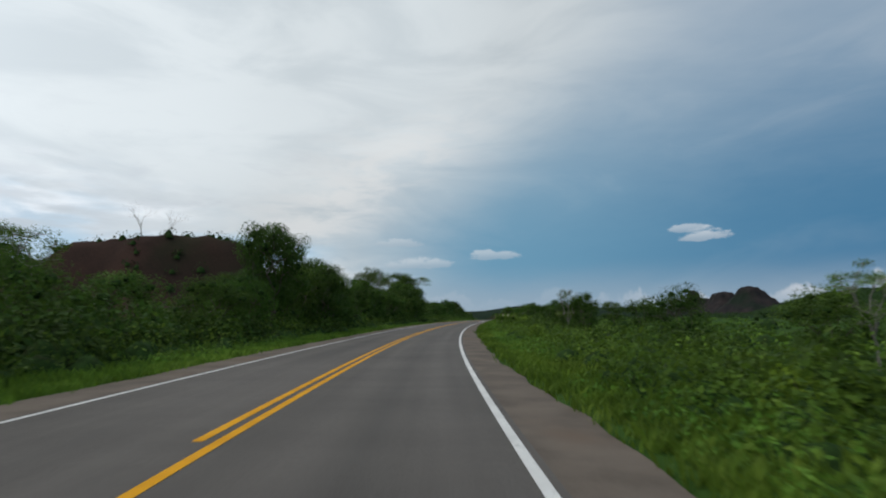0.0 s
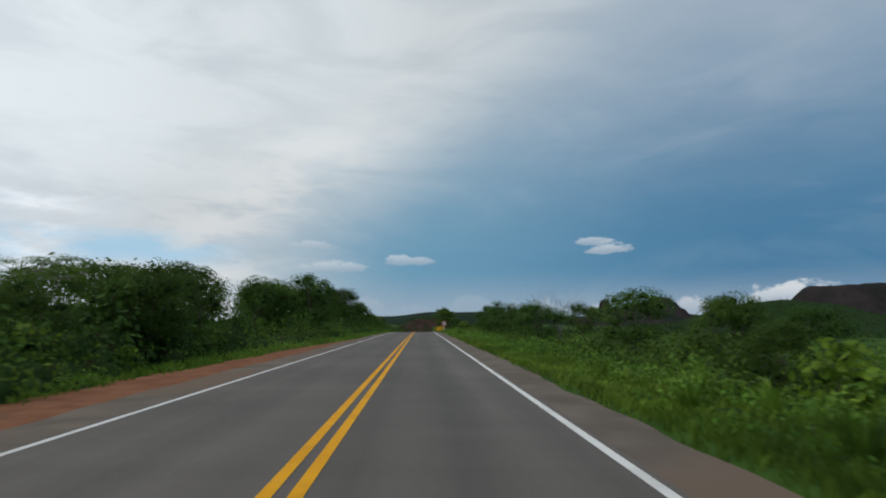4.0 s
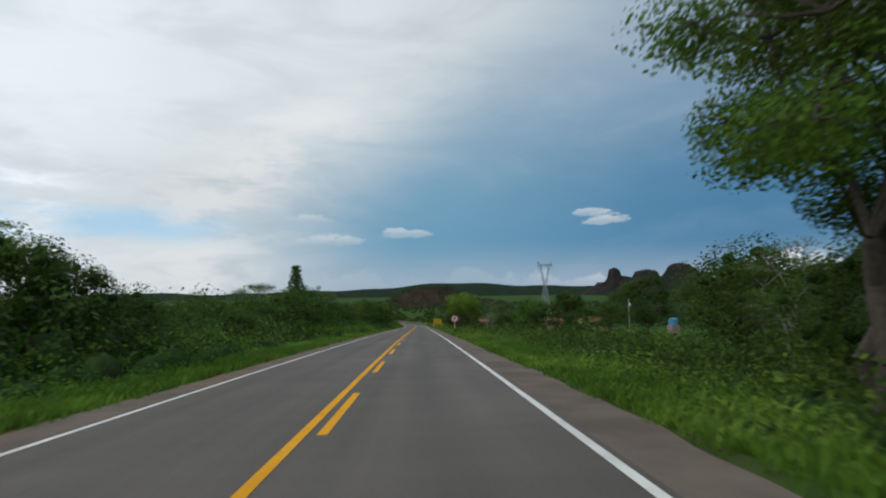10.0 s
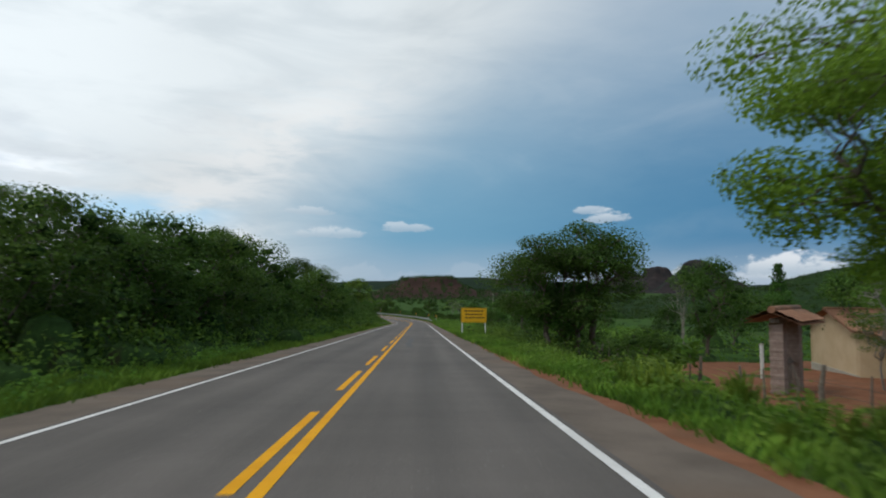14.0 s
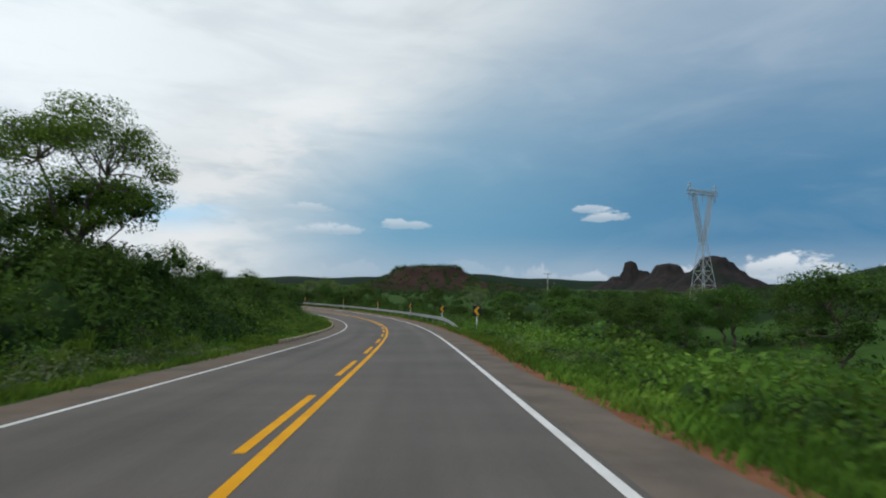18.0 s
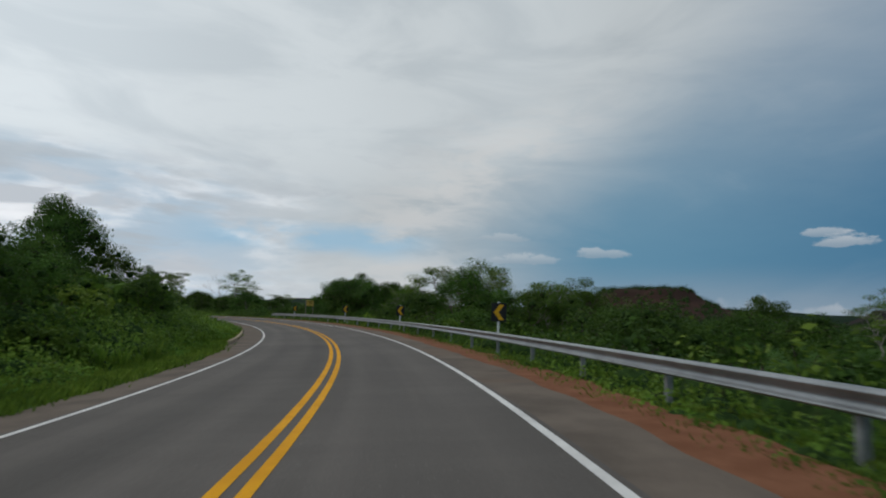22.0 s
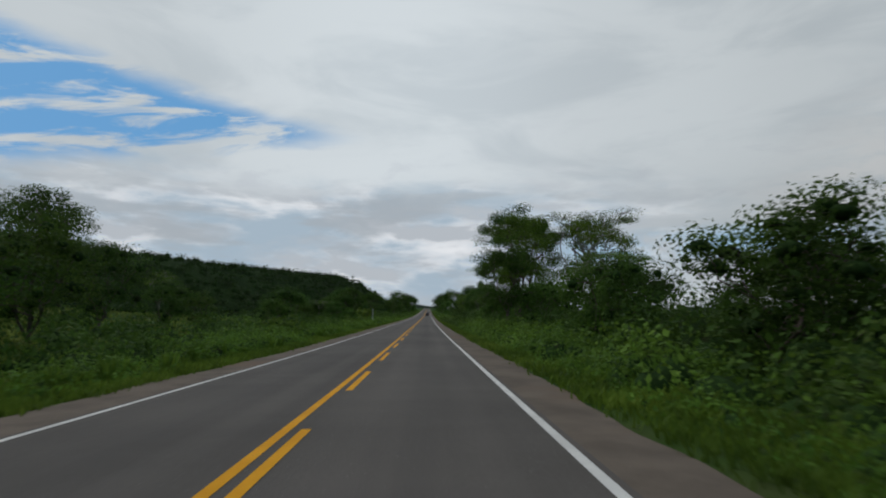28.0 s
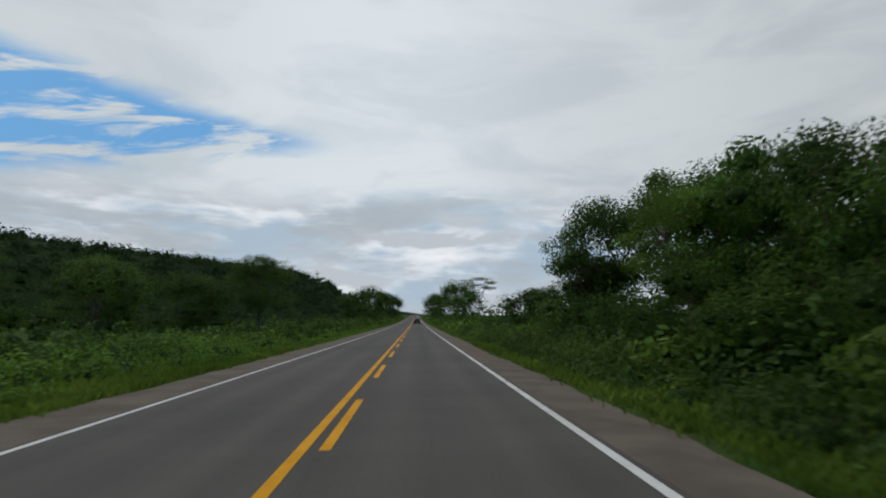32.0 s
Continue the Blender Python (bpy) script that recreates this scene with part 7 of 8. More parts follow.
plant("umbrella", 896.4, -24.0, 4.4, 1.00, 2)
plant("open", 17.5, 16.0, 3.7, 1.00, 0)
plant("broad", 76.5, 22.0, 3.6, 1.20, 2)
plant("broad", 147.0, 18.0, 4.3, 1.00, 3)
plant("open", 51.9, 13.0, 4.7, 0.80, 1)
plant("broad", 50.4, 14.0, 4.2, 0.90, 4)
plant("broad", 121.4, 14.0, 4.7, 1.00, 0)
plant("broad", 88.8, 16.0, 4.4, 1.20, 1)
plant("broad", 150.8, 14.0, 4.7, 1.30, 2)
plant("open", 124.2, 12.0, 3.1, 0.90, 2)
plant("broad", 105.7, 12.0, 4.3, 0.90, 3)
plant("bare", 169.2, 14.0, 6.4, 1.00, 1)
plant("bare", 170.0, 14.2, 6.0, 1.05, 0)
plant("broad", 140.5, 14.0, 3.5, 1.10, 4)
plant("broad", 212.0, 13.0, 5.7, 1.20, 0)
plant("broad", 132.5, 11.0, 2.6, 1.00, 1)
plant("pale_shrub", 129.0, 10.0, 2.2, 1.00, 1)
plant("pale_shrub", 15.0, 9.0, 1.2, 1.00, 0)
plant("shrub", 10.0, 9.5, 1.7, 1.00, 2)
plant("shrub", 23.0, 9.0, 0.8, 1.00, 0)
plant("shrub", 14.5, 10.0, 1.4, 1.00, 1)
plant("pale_shrub", 9.5, 8.5, 1.2, 1.00, 1)
plant("shrub", 48.9, 8.5, 1.2, 1.00, 2)
plant("pale_shrub", 40.9, 9.0, 1.6, 1.00, 0)
plant("pale_shrub", 72.3, 9.0, 1.8, 1.00, 1)
plant("shrub", 71.3, 10.0, 2.2, 1.10, 0)
plant("shrub", 68.8, 9.5, 2.5, 1.00, 1)
plant("shrub", 79.8, 9.0, 1.9, 1.00, 2)
plant("shrub", 105.2, 9.0, 2.1, 1.00, 0)
plant("pale_shrub", 98.7, 8.5, 0.9, 1.20, 0)
plant("shrub", 221.4, 9.0, 1.9, 1.00, 1)
plant("shrub", 222.4, 11.0, 2.3, 1.20, 2)
plant("shrub", 218.4, 10.0, 1.9, 1.00, 0)
plant("pale_shrub", 252.7, 10.0, 2.3, 1.00, 1)
plant("shrub", 247.7, 10.0, 2.3, 1.20, 1)
plant("shrub", 257.2, 9.0, 1.8, 1.00, 2)
plant("broad", 299.0, 12.0, 6.2, 1.10, 2)
plant("bright", 284.0, 14.0, 4.8, 1.10, 1)
plant("broad", 283.0, 12.0, 4.2, 1.10, 3)
plant("shrub", 285.0, 11.0, 2.8, 1.30, 0)
plant("shrub", 283.5, 8.5, 0.8, 1.00, 1)
plant("open", 312.3, 14.0, 5.1, 1.00, 3)
plant("broad", 336.6, 13.0, 4.5, 0.90, 4)
plant("open", 384.1, 15.0, 5.1, 1.00, 0)
plant("broad", 394.1, 20.0, 3.8, 1.00, 0)
plant("broad", 441.1, 60.0, 6.1, 1.30, 1)
plant("broad", 424.6, 70.0, 8.4, 1.50, 2)
plant("open", 382.4, 13.0, 5.9, 1.00, 1)
plant("bare", 374.9, 11.0, 4.5, 1.00, 0)
plant("bare", 404.4, 15.0, 4.0, 0.90, 1)
plant("broad", 384.4, 20.0, 5.5, 1.10, 3)
plant("broad", 407.9, 40.0, 6.0, 1.40, 4)
plant("broad", 376.4, 14.0, 3.5, 1.00, 0)
plant("broad", 471.7, 13.0, 9.3, 1.00, 1)
plant("slim", 500.2, 60.0, 12.3, 1.00, 0)
plant("broad", 494.7, 75.0, 13.5, 1.50, 2)
plant("open", 431.2, 20.0, 4.8, 1.00, 2)
plant("broad", 433.7, 30.0, 3.6, 1.00, 3)
plant("bright", 398.7, 16.0, 2.1, 1.00, 0)
plant("broad", 454.2, 24.0, 7.9, 1.00, 4)
plant("bare", 449.7, 20.0, 6.3, 1.00, 0)
plant("shrub", 437.2, 13.0, 2.5, 1.30, 2)
plant("pale_shrub", 426.7, 9.5, 0.8, 1.00, 0)
plant("broad", 442.7, 28.0, 6.6, 1.00, 0)
plant("pale_shrub", 509.8, 10.0, 2.6, 1.00, 1)
plant("shrub", 507.8, 11.0, 2.7, 1.20, 0)
plant("pale_shrub", 509.8, 9.0, 1.3, 1.00, 0)
plant("shrub", 520.8, -9.0, 0.8, 1.00, 1)
plant("broad", 589.4, 40.0, 7.7, 1.40, 1)
plant("broad", 586.4, 30.0, 6.1, 1.20, 2)
plant("broad", 590.9, 50.0, 9.4, 1.40, 3)
plant("broad", 589.9, 60.0, 9.9, 1.40, 4)
plant("broad", 637.4, 60.0, 10.1, 1.30, 0)
plant("broad", 617.9, 45.0, 8.2, 1.40, 1)
plant("broad", 604.9, 50.0, 9.7, 1.20, 2)
plant("open", 613.4, 70.0, 10.6, 1.30, 3)
plant("broad", 597.4, 55.0, 9.5, 1.40, 3)
plant("pale_shrub", 569.9, 8.5, 1.0, 1.00, 1)
plant("broad", 617.8, 40.0, 8.2, 1.40, 4)
plant("open", 669.8, 70.0, 10.1, 1.20, 0)
plant("broad", 615.3, 50.0, 9.2, 1.40, 0)
plant("broad", 652.3, 60.0, 8.4, 1.50, 1)
plant("broad", 660.2, 35.0, 6.8, 1.30, 2)
plant("broad", 691.2, 40.0, 9.3, 1.30, 3)
plant("shrub", 614.7, -8.5, 0.9, 1.10, 2)
plant("shrub", 595.8, -9.0, 0.8, 1.20, 0)
plant("shrub", 639.9, -8.5, 1.1, 1.10, 1)
plant("shrub", 678.7, -10.0, 1.4, 1.20, 2)
plant("pale_shrub", 660.2, 9.0, 1.9, 1.00, 0)
plant("pale_shrub", 683.5, 9.0, 2.0, 1.00, 1)
plant("pale_shrub", 708.5, 9.0, 1.9, 1.10, 0)
plant("shrub", 822.4, 9.5, 2.0, 1.20, 0)
plant("shrub", 818.4, 9.0, 2.2, 1.30, 1)
plant("shrub", 816.4, 8.5, 1.6, 1.20, 2)
plant("shrub", 828.4, 9.0, 1.8, 1.20, 0)
plant("pale_shrub", 857.4, 9.0, 1.8, 1.20, 1)
plant("shrub", 851.9, 9.0, 2.1, 1.20, 1)
plant("pale_shrub", 884.4, 9.0, 2.1, 1.20, 0)
plant("shrub", 879.4, 8.5, 1.5, 1.20, 2)
plant("shrub", 901.4, 8.5, 2.1, 1.20, 0)
plant("shrub", 908.4, 8.5, 1.9, 1.20, 1)
plant("shrub", 921.9, 8.5, 1.3, 1.20, 2)
plant("shrub", 861.9, -9.0, 1.9, 1.20, 0)
plant("shrub", 825.9, -10.0, 1.9, 1.20, 1)
plant("shrub", 832.9, -12.0, 2.2, 1.30, 2)
plant("shrub", 882.4, -10.0, 1.9, 1.20, 0)
plant("shrub", 887.4, -11.0, 3.3, 1.30, 1)
plant("shrub", 302.0, -9.0, 1.6, 1.20, 2)
plant("shrub", 258.7, -9.0, 1.4, 1.20, 0)
plant("pale_shrub", 138.0, -9.0, 1.2, 1.10, 1)
plant("pale_shrub", 81.3, -8.5, 1.2, 1.10, 0)
plant("broad", 900.5, 18.0, 7.4, 1.00, 4)
plant("umbrella", 845.0, 20.0, 14.5, 1.00, 0)
plant("thick", -7.4, -11.2, 5.7, 1.09, 3)
plant("broad", 0.4, -10.3, 6.7, 1.27, 0)
plant("thick", 7.2, -11.1, 5.7, 1.05, 4)
plant("thick", 11.3, -10.5, 3.7, 1.27, 0)
plant("thick", 20.8, -14.0, 4.8, 1.02, 1)
plant("thick", 26.4, -13.1, 4.3, 1.25, 2)
plant("thick", 31.6, -10.4, 4.1, 1.19, 3)
plant("thick", 36.8, -10.9, 4.9, 0.98, 4)
plant("thick", 43.3, -14.3, 4.6, 1.06, 0)
plant("thick", 51.3, -12.9, 5.4, 1.25, 1)
plant("thick", 55.6, -12.1, 5.7, 1.10, 2)
plant("thick", 62.9, -11.5, 5.4, 0.97, 3)
plant("thick", 65.7, -13.1, 6.1, 1.14, 4)
plant("thick", 76.0, -11.7, 5.5, 1.02, 0)
plant("thick", 79.8, -11.0, 6.0, 1.05, 1)
plant("thick", 83.9, -13.7, 6.9, 1.15, 2)
plant("thick", 89.4, -10.3, 5.5, 1.22, 3)
plant("thick", 96.0, -11.2, 6.2, 1.01, 4)
plant("thick", 104.2, -10.2, 6.9, 1.26, 0)
plant("broad", 106.1, -14.8, 6.9, 1.05, 1)
plant("thick", 117.7, -12.1, 6.7, 1.17, 1)
plant("thick", 120.7, -11.0, 6.0, 1.00, 2)
plant("thick", 126.0, -14.8, 5.5, 0.95, 3)
plant("thick", 134.7, -10.8, 3.4, 1.08, 4)
plant("thick", 141.9, -10.5, 3.9, 1.10, 0)
plant("thick", 142.3, -10.3, 4.4, 1.01, 1)
plant("thick", 148.2, -10.7, 4.4, 1.12, 2)
plant("thick", 154.7, -15.0, 5.9, 1.14, 3)
plant("thick", 165.9, -12.0, 5.8, 1.12, 4)
plant("thick", 166.2, -12.1, 5.8, 1.10, 0)
plant("thick", 177.0, -14.4, 5.5, 1.12, 1)
plant("thick", 179.5, -11.3, 5.8, 1.02, 2)
plant("thick", 184.9, -14.3, 6.9, 0.97, 3)
plant("broad", 192.4, -15.0, 6.5, 1.27, 2)
plant("thick", 199.0, -13.7, 5.8, 0.98, 4)
plant("thick", 207.4, -14.4, 6.0, 1.27, 0)
plant("thick", 212.8, -13.3, 6.7, 1.17, 1)
plant("thick", 218.1, -13.3, 4.0, 1.04, 2)
plant("thick", 220.4, -14.8, 4.5, 1.29, 3)
plant("thick", 226.3, -13.3, 4.4, 1.26, 4)
plant("thick", 236.0, -14.8, 5.2, 0.97, 0)
plant("thick", 241.4, -13.2, 6.9, 1.21, 1)
plant("thick", 249.5, -10.0, 4.4, 0.95, 2)
plant("thick", 254.9, -10.6, 4.5, 1.22, 3)
plant("thick", 261.3, -12.8, 5.0, 1.02, 4)
plant("thick", 267.4, -11.7, 4.7, 1.22, 0)
plant("thick", 268.2, -12.6, 5.1, 0.96, 1)
plant("thick", 279.2, -12.4, 4.0, 1.16, 2)
plant("thick", 284.6, -11.8, 4.5, 1.13, 3)
plant("thick", 291.0, -14.2, 5.8, 0.98, 4)
plant("thick", 296.7, -11.9, 4.9, 1.06, 0)
plant("thick", 303.8, -12.4, 3.3, 0.98, 1)
plant("thick", 309.3, -13.1, 4.6, 1.13, 2)
plant("thick", 314.7, -14.3, 6.0, 0.97, 3)
plant("thick", 317.8, -11.0, 3.8, 1.24, 4)
plant("thick", 323.0, -14.0, 4.1, 1.26, 0)
plant("thick", 331.0, -10.7, 3.0, 1.07, 1)
plant("thick", 338.3, -14.5, 3.7, 0.95, 2)
plant("thick", 342.9, -12.7, 4.5, 1.20, 3)
plant("thick", 347.5, -10.4, 4.4, 1.25, 4)
plant("thick", 357.9, -13.8, 5.7, 1.17, 0)
plant("thick", 359.9, -13.0, 5.6, 1.27, 1)
plant("thick", 365.8, -14.6, 6.6, 1.25, 2)
plant("thick", 370.8, -12.2, 4.8, 1.22, 3)
plant("thick", 376.8, -13.3, 5.3, 0.98, 4)
plant("thick", 383.1, -14.0, 6.0, 1.27, 0)
plant("thick", 390.1, -12.9, 5.1, 1.17, 1)
plant("thick", 399.6, -12.0, 4.4, 1.01, 2)
plant("thick", 401.8, -11.6, 4.0, 0.96, 3)
plant("thick", 411.0, -14.7, 5.7, 1.23, 4)
plant("thick", 413.0, -14.8, 5.0, 1.15, 0)
plant("thick", 423.6, -12.9, 5.0, 1.22, 1)
plant("thick", 427.9, -10.6, 5.4, 1.19, 2)
plant("thick", 435.0, -13.1, 5.7, 1.06, 3)
plant("thick", 439.6, -12.0, 6.2, 1.26, 4)
plant("broad", 444.0, -11.2, 7.0, 1.17, 3)
plant("thick", 450.4, -12.0, 5.9, 1.24, 0)
plant("thick", 454.1, -12.1, 6.3, 1.01, 1)
plant("thick", 462.2, -13.1, 6.4, 1.28, 2)
plant("thick", 471.8, -10.3, 6.9, 1.30, 3)
plant("thick", 472.5, -11.6, 5.8, 1.04, 4)
plant("thick", 483.4, -14.6, 5.7, 1.22, 0)
plant("thick", 485.8, -11.2, 5.7, 1.28, 1)
plant("thick", 494.1, -14.0, 6.9, 1.14, 2)
plant("thick", 496.9, -12.6, 5.5, 0.98, 3)
plant("thick", 502.7, -11.6, 7.0, 0.97, 4)
plant("thick", 512.2, -14.5, 4.2, 1.21, 0)
plant("thick", 519.3, -14.8, 5.2, 1.20, 1)
plant("thick", 524.3, -13.5, 5.0, 1.14, 2)
plant("thick", 531.1, -10.8, 3.0, 1.12, 3)
plant("thick", 0.2, -16.5, 6.1, 1.04, 4)
plant("thick", 14.1, -21.1, 6.1, 1.06, 0)
plant("thick", 16.4, -18.8, 3.7, 1.26, 1)
plant("broad", 32.1, -23.6, 6.8, 1.00, 4)
plant("thick", 51.7, -17.1, 6.0, 1.12, 2)
plant("broad", 69.6, -16.7, 6.5, 1.30, 0)
plant("thick", 77.3, -23.4, 6.4, 1.25, 3)
plant("thick", 94.7, -16.0, 5.9, 1.27, 4)
plant("thick", 112.6, -20.8, 5.5, 1.16, 0)
plant("thick", 117.6, -20.7, 6.5, 1.25, 1)
plant("thick", 136.8, -23.1, 4.2, 1.07, 2)
plant("thick", 154.5, -23.0, 6.4, 1.26, 3)
plant("thick", 163.4, -20.4, 6.0, 1.30, 4)
plant("thick", 180.0, -15.7, 6.3, 1.12, 0)
plant("broad", 186.8, -17.2, 6.7, 0.97, 1)
plant("thick", 199.6, -21.3, 6.7, 1.29, 1)
plant("thick", 223.8, -15.0, 4.6, 1.17, 2)
plant("thick", 236.3, -15.2, 5.7, 0.96, 3)
plant("broad", 245.0, -16.3, 6.6, 1.26, 2)
plant("thick", 259.4, -17.7, 5.1, 1.16, 4)
plant("thick", 281.6, -18.7, 5.2, 1.21, 0)
plant("thick", 291.7, -17.7, 6.5, 1.23, 1)
plant("thick", 296.3, -16.6, 6.7, 1.26, 2)
plant("thick", 315.7, -21.8, 6.4, 1.17, 3)
plant("thick", 327.6, -20.6, 5.5, 1.13, 4)
plant("thick", 342.0, -17.4, 3.9, 1.27, 0)
plant("thick", 353.2, -21.8, 5.3, 1.30, 1)
plant("broad", 369.0, -15.8, 6.5, 1.28, 3)
plant("thick", 381.6, -19.5, 6.2, 1.07, 2)
plant("thick", 396.3, -23.9, 6.8, 1.04, 3)
plant("thick", 412.2, -23.7, 6.0, 1.15, 4)
plant("thick", 423.1, -23.2, 5.7, 1.25, 0)
plant("thick", 436.4, -21.5, 5.7, 1.22, 1)
plant("thick", 450.5, -16.9, 6.0, 1.06, 2)
plant("thick", 472.5, -23.8, 7.0, 1.08, 3)
plant("broad", 491.4, -16.9, 6.5, 1.28, 4)
plant("broad", 504.6, -15.5, 6.5, 1.20, 0)
plant("thick", 508.8, -15.9, 3.4, 1.00, 4)
plant("broad", 527.6, -19.9, 6.6, 1.08, 1)
plant("thick", 545.7, -16.1, 5.8, 1.00, 0)
plant("thick", 553.4, -11.9, 4.4, 1.02, 1)
plant("thick", 557.3, -12.8, 2.2, 1.20, 2)
plant("thick", 562.2, -11.5, 2.5, 1.29, 3)
plant("thick", 566.5, -10.2, 3.7, 1.24, 4)
plant("thick", 573.0, -17.5, 3.5, 0.96, 0)
plant("thick", 577.5, -15.8, 3.8, 1.00, 1)
plant("thick", 582.3, -13.7, 2.9, 1.11, 2)
plant("thick", 589.4, -10.2, 3.1, 1.21, 3)
plant("thick", 592.0, -10.9, 3.6, 1.15, 4)
plant("thick", 600.4, -13.9, 3.5, 1.13, 0)
plant("thick", 603.5, -14.9, 4.3, 1.16, 1)
plant("thick", 607.7, -10.2, 1.7, 1.23, 2)
plant("thick", 611.4, -10.3, 2.4, 1.05, 3)
plant("thick", 618.7, -12.5, 3.1, 1.01, 4)
plant("thick", 623.2, -15.4, 4.1, 1.29, 0)
plant("thick", 627.2, -12.1, 3.7, 1.14, 1)
plant("thick", 634.8, -12.9, 2.4, 1.02, 2)
plant("thick", 639.9, -11.0, 3.7, 1.16, 3)
plant("thick", 644.1, -11.1, 3.5, 1.16, 4)
plant("thick", 649.9, -16.6, 5.0, 0.98, 0)
plant("thick", 653.5, -16.3, 4.3, 1.14, 1)
plant("thick", 657.9, -10.5, 3.0, 1.25, 2)
plant("broad", 558.0, -20.7, 6.9, 1.19, 2)
plant("thick", 568.3, -18.9, 3.3, 0.95, 3)
plant("thick", 581.1, -24.5, 4.7, 0.98, 4)
plant("thick", 586.3, -16.8, 2.1, 1.27, 0)
plant("thick", 600.1, -24.5, 4.1, 1.24, 1)
plant("thick", 608.8, -25.2, 5.2, 1.30, 2)
plant("thick", 612.1, -16.0, 2.3, 1.13, 3)
plant("thick", 624.3, -16.9, 4.0, 1.18, 4)
plant("thick", 632.4, -21.1, 4.1, 1.19, 0)
plant("thick", 637.7, -20.4, 5.7, 0.99, 1)
plant("thick", 648.6, -19.2, 4.2, 1.05, 2)
plant("thick", 660.3, -17.2, 5.6, 0.97, 3)
plant("thick", 701.6, -17.4, 6.1, 1.14, 4)
plant("thick", 705.2, -19.6, 6.3, 1.22, 0)
plant("thick", 712.7, -18.7, 3.0, 1.01, 1)
plant("thick", 718.3, -24.8, 3.5, 1.15, 2)
plant("thick", 726.7, -17.9, 5.1, 1.19, 3)
plant("thick", 729.7, -29.3, 4.4, 1.07, 4)
plant("thick", 798.2, -15.1, 5.8, 1.06, 0)
plant("thick", 807.1, -17.3, 6.5, 1.08, 1)
plant("thick", 820.7, -22.2, 6.7, 1.06, 2)
plant("thick", 831.5, -12.2, 3.7, 0.96, 3)
plant("thick", 831.5, -22.3, 4.8, 1.18, 4)
plant("thick", 842.7, -13.9, 5.1, 1.29, 0)
plant("thick", 853.5, -14.1, 3.5, 1.21, 1)
plant("thick", 865.6, -12.2, 4.2, 0.98, 2)
plant("thick", 876.4, -11.1, 3.2, 1.10, 3)
plant("thick", 885.3, -18.3, 4.1, 1.07, 4)
plant("thick", 885.5, -19.9, 4.6, 1.08, 0)
plant("thick", 898.9, -18.4, 6.1, 1.28, 1)
plant("thick", 907.0, -20.5, 6.1, 0.98, 2)
plant("thick", 912.7, -13.7, 4.6, 1.05, 3)
plant("thick", 928.1, -16.9, 5.5, 1.22, 4)
plant("thick", 936.5, -15.1, 5.5, 1.26, 0)
plant("broad", 940.4, -22.9, 6.8, 1.27, 3)
plant("broad", 954.9, -21.8, 6.6, 1.10, 4)
plant("thick", -3.3, 20.1, 5.9, 1.27, 1)
plant("thick", 2.5, 16.7, 6.4, 1.26, 2)
plant("thick", 18.6, 15.3, 3.1, 1.12, 3)
plant("thick", 35.9, 17.0, 4.1, 1.10, 4)
plant("thick", 56.1, 13.7, 3.6, 0.95, 0)
plant("thick", 64.6, 22.7, 4.0, 1.21, 1)
plant("thick", 77.0, 14.0, 3.1, 1.04, 2)
plant("thick", 95.3, 19.9, 4.2, 1.29, 3)
plant("thick", 113.6, 23.1, 4.5, 1.28, 4)
plant("thick", 121.1, 16.9, 4.3, 1.21, 0)
plant("thick", 138.4, 24.6, 3.8, 1.18, 1)
plant("thick", 144.6, 20.7, 3.5, 1.18, 2)
plant("thick", 169.4, 12.2, 4.6, 1.25, 3)
plant("thick", 181.5, 12.6, 4.6, 1.22, 4)
plant("thick", 195.7, 23.4, 5.2, 1.15, 0)
plant("thick", 198.9, 12.8, 5.8, 1.10, 1)
plant("thick", 215.1, 20.9, 5.6, 1.23, 2)
plant("thick", 228.4, 20.6, 3.9, 0.95, 3)
plant("thick", 243.1, 23.1, 4.9, 0.95, 4)
plant("thick", 262.0, 16.9, 4.6, 1.15, 0)
plant("thick", 272.7, 24.8, 4.9, 1.17, 1)
plant("thick", 283.3, 15.5, 3.8, 1.25, 2)
plant("thick", 308.3, 21.9, 5.2, 1.08, 3)
plant("thick", 316.9, 15.5, 5.6, 1.09, 4)
plant("thick", 333.0, 23.9, 6.8, 1.26, 0)
plant("broad", 347.9, 23.5, 6.7, 1.10, 0)
plant("thick", 354.0, 13.5, 4.7, 1.01, 1)
plant("thick", 373.4, 24.1, 4.1, 1.25, 2)
plant("thick", 383.5, 19.9, 4.6, 1.17, 3)
plant("thick", 390.0, 30.6, 5.1, 1.11, 4)
plant("thick", 422.2, 45.2, 6.7, 1.02, 0)
plant("thick", 471.6, 35.8, 6.6, 1.07, 1)
plant("thick", 484.6, 49.3, 6.6, 1.01, 2)
plant("thick", 502.6, 42.4, 5.7, 1.14, 3)
plant("thick", 513.4, 26.8, 5.4, 1.13, 4)
plant("broad", 524.9, 34.6, 6.5, 1.27, 1)
plant("thick", 538.8, 44.6, 5.6, 1.04, 0)
plant("thick", 620.9, 15.7, 5.5, 0.99, 0)
plant("thick", 625.4, 15.4, 6.0, 1.08, 1)
plant("thick", 633.5, 13.2, 4.2, 1.09, 2)
plant("thick", 643.4, 13.8, 5.7, 1.22, 3)
plant("thick", 646.6, 16.6, 6.7, 1.08, 4)
plant("broad", 651.5, 15.6, 6.3, 1.17, 2)
plant("thick", 662.2, 11.4, 4.1, 1.24, 0)
plant("thick", 666.5, 15.1, 7.0, 1.21, 1)
plant("thick", 675.0, 13.4, 6.9, 1.29, 2)
plant("thick", 681.4, 11.8, 5.2, 1.23, 3)
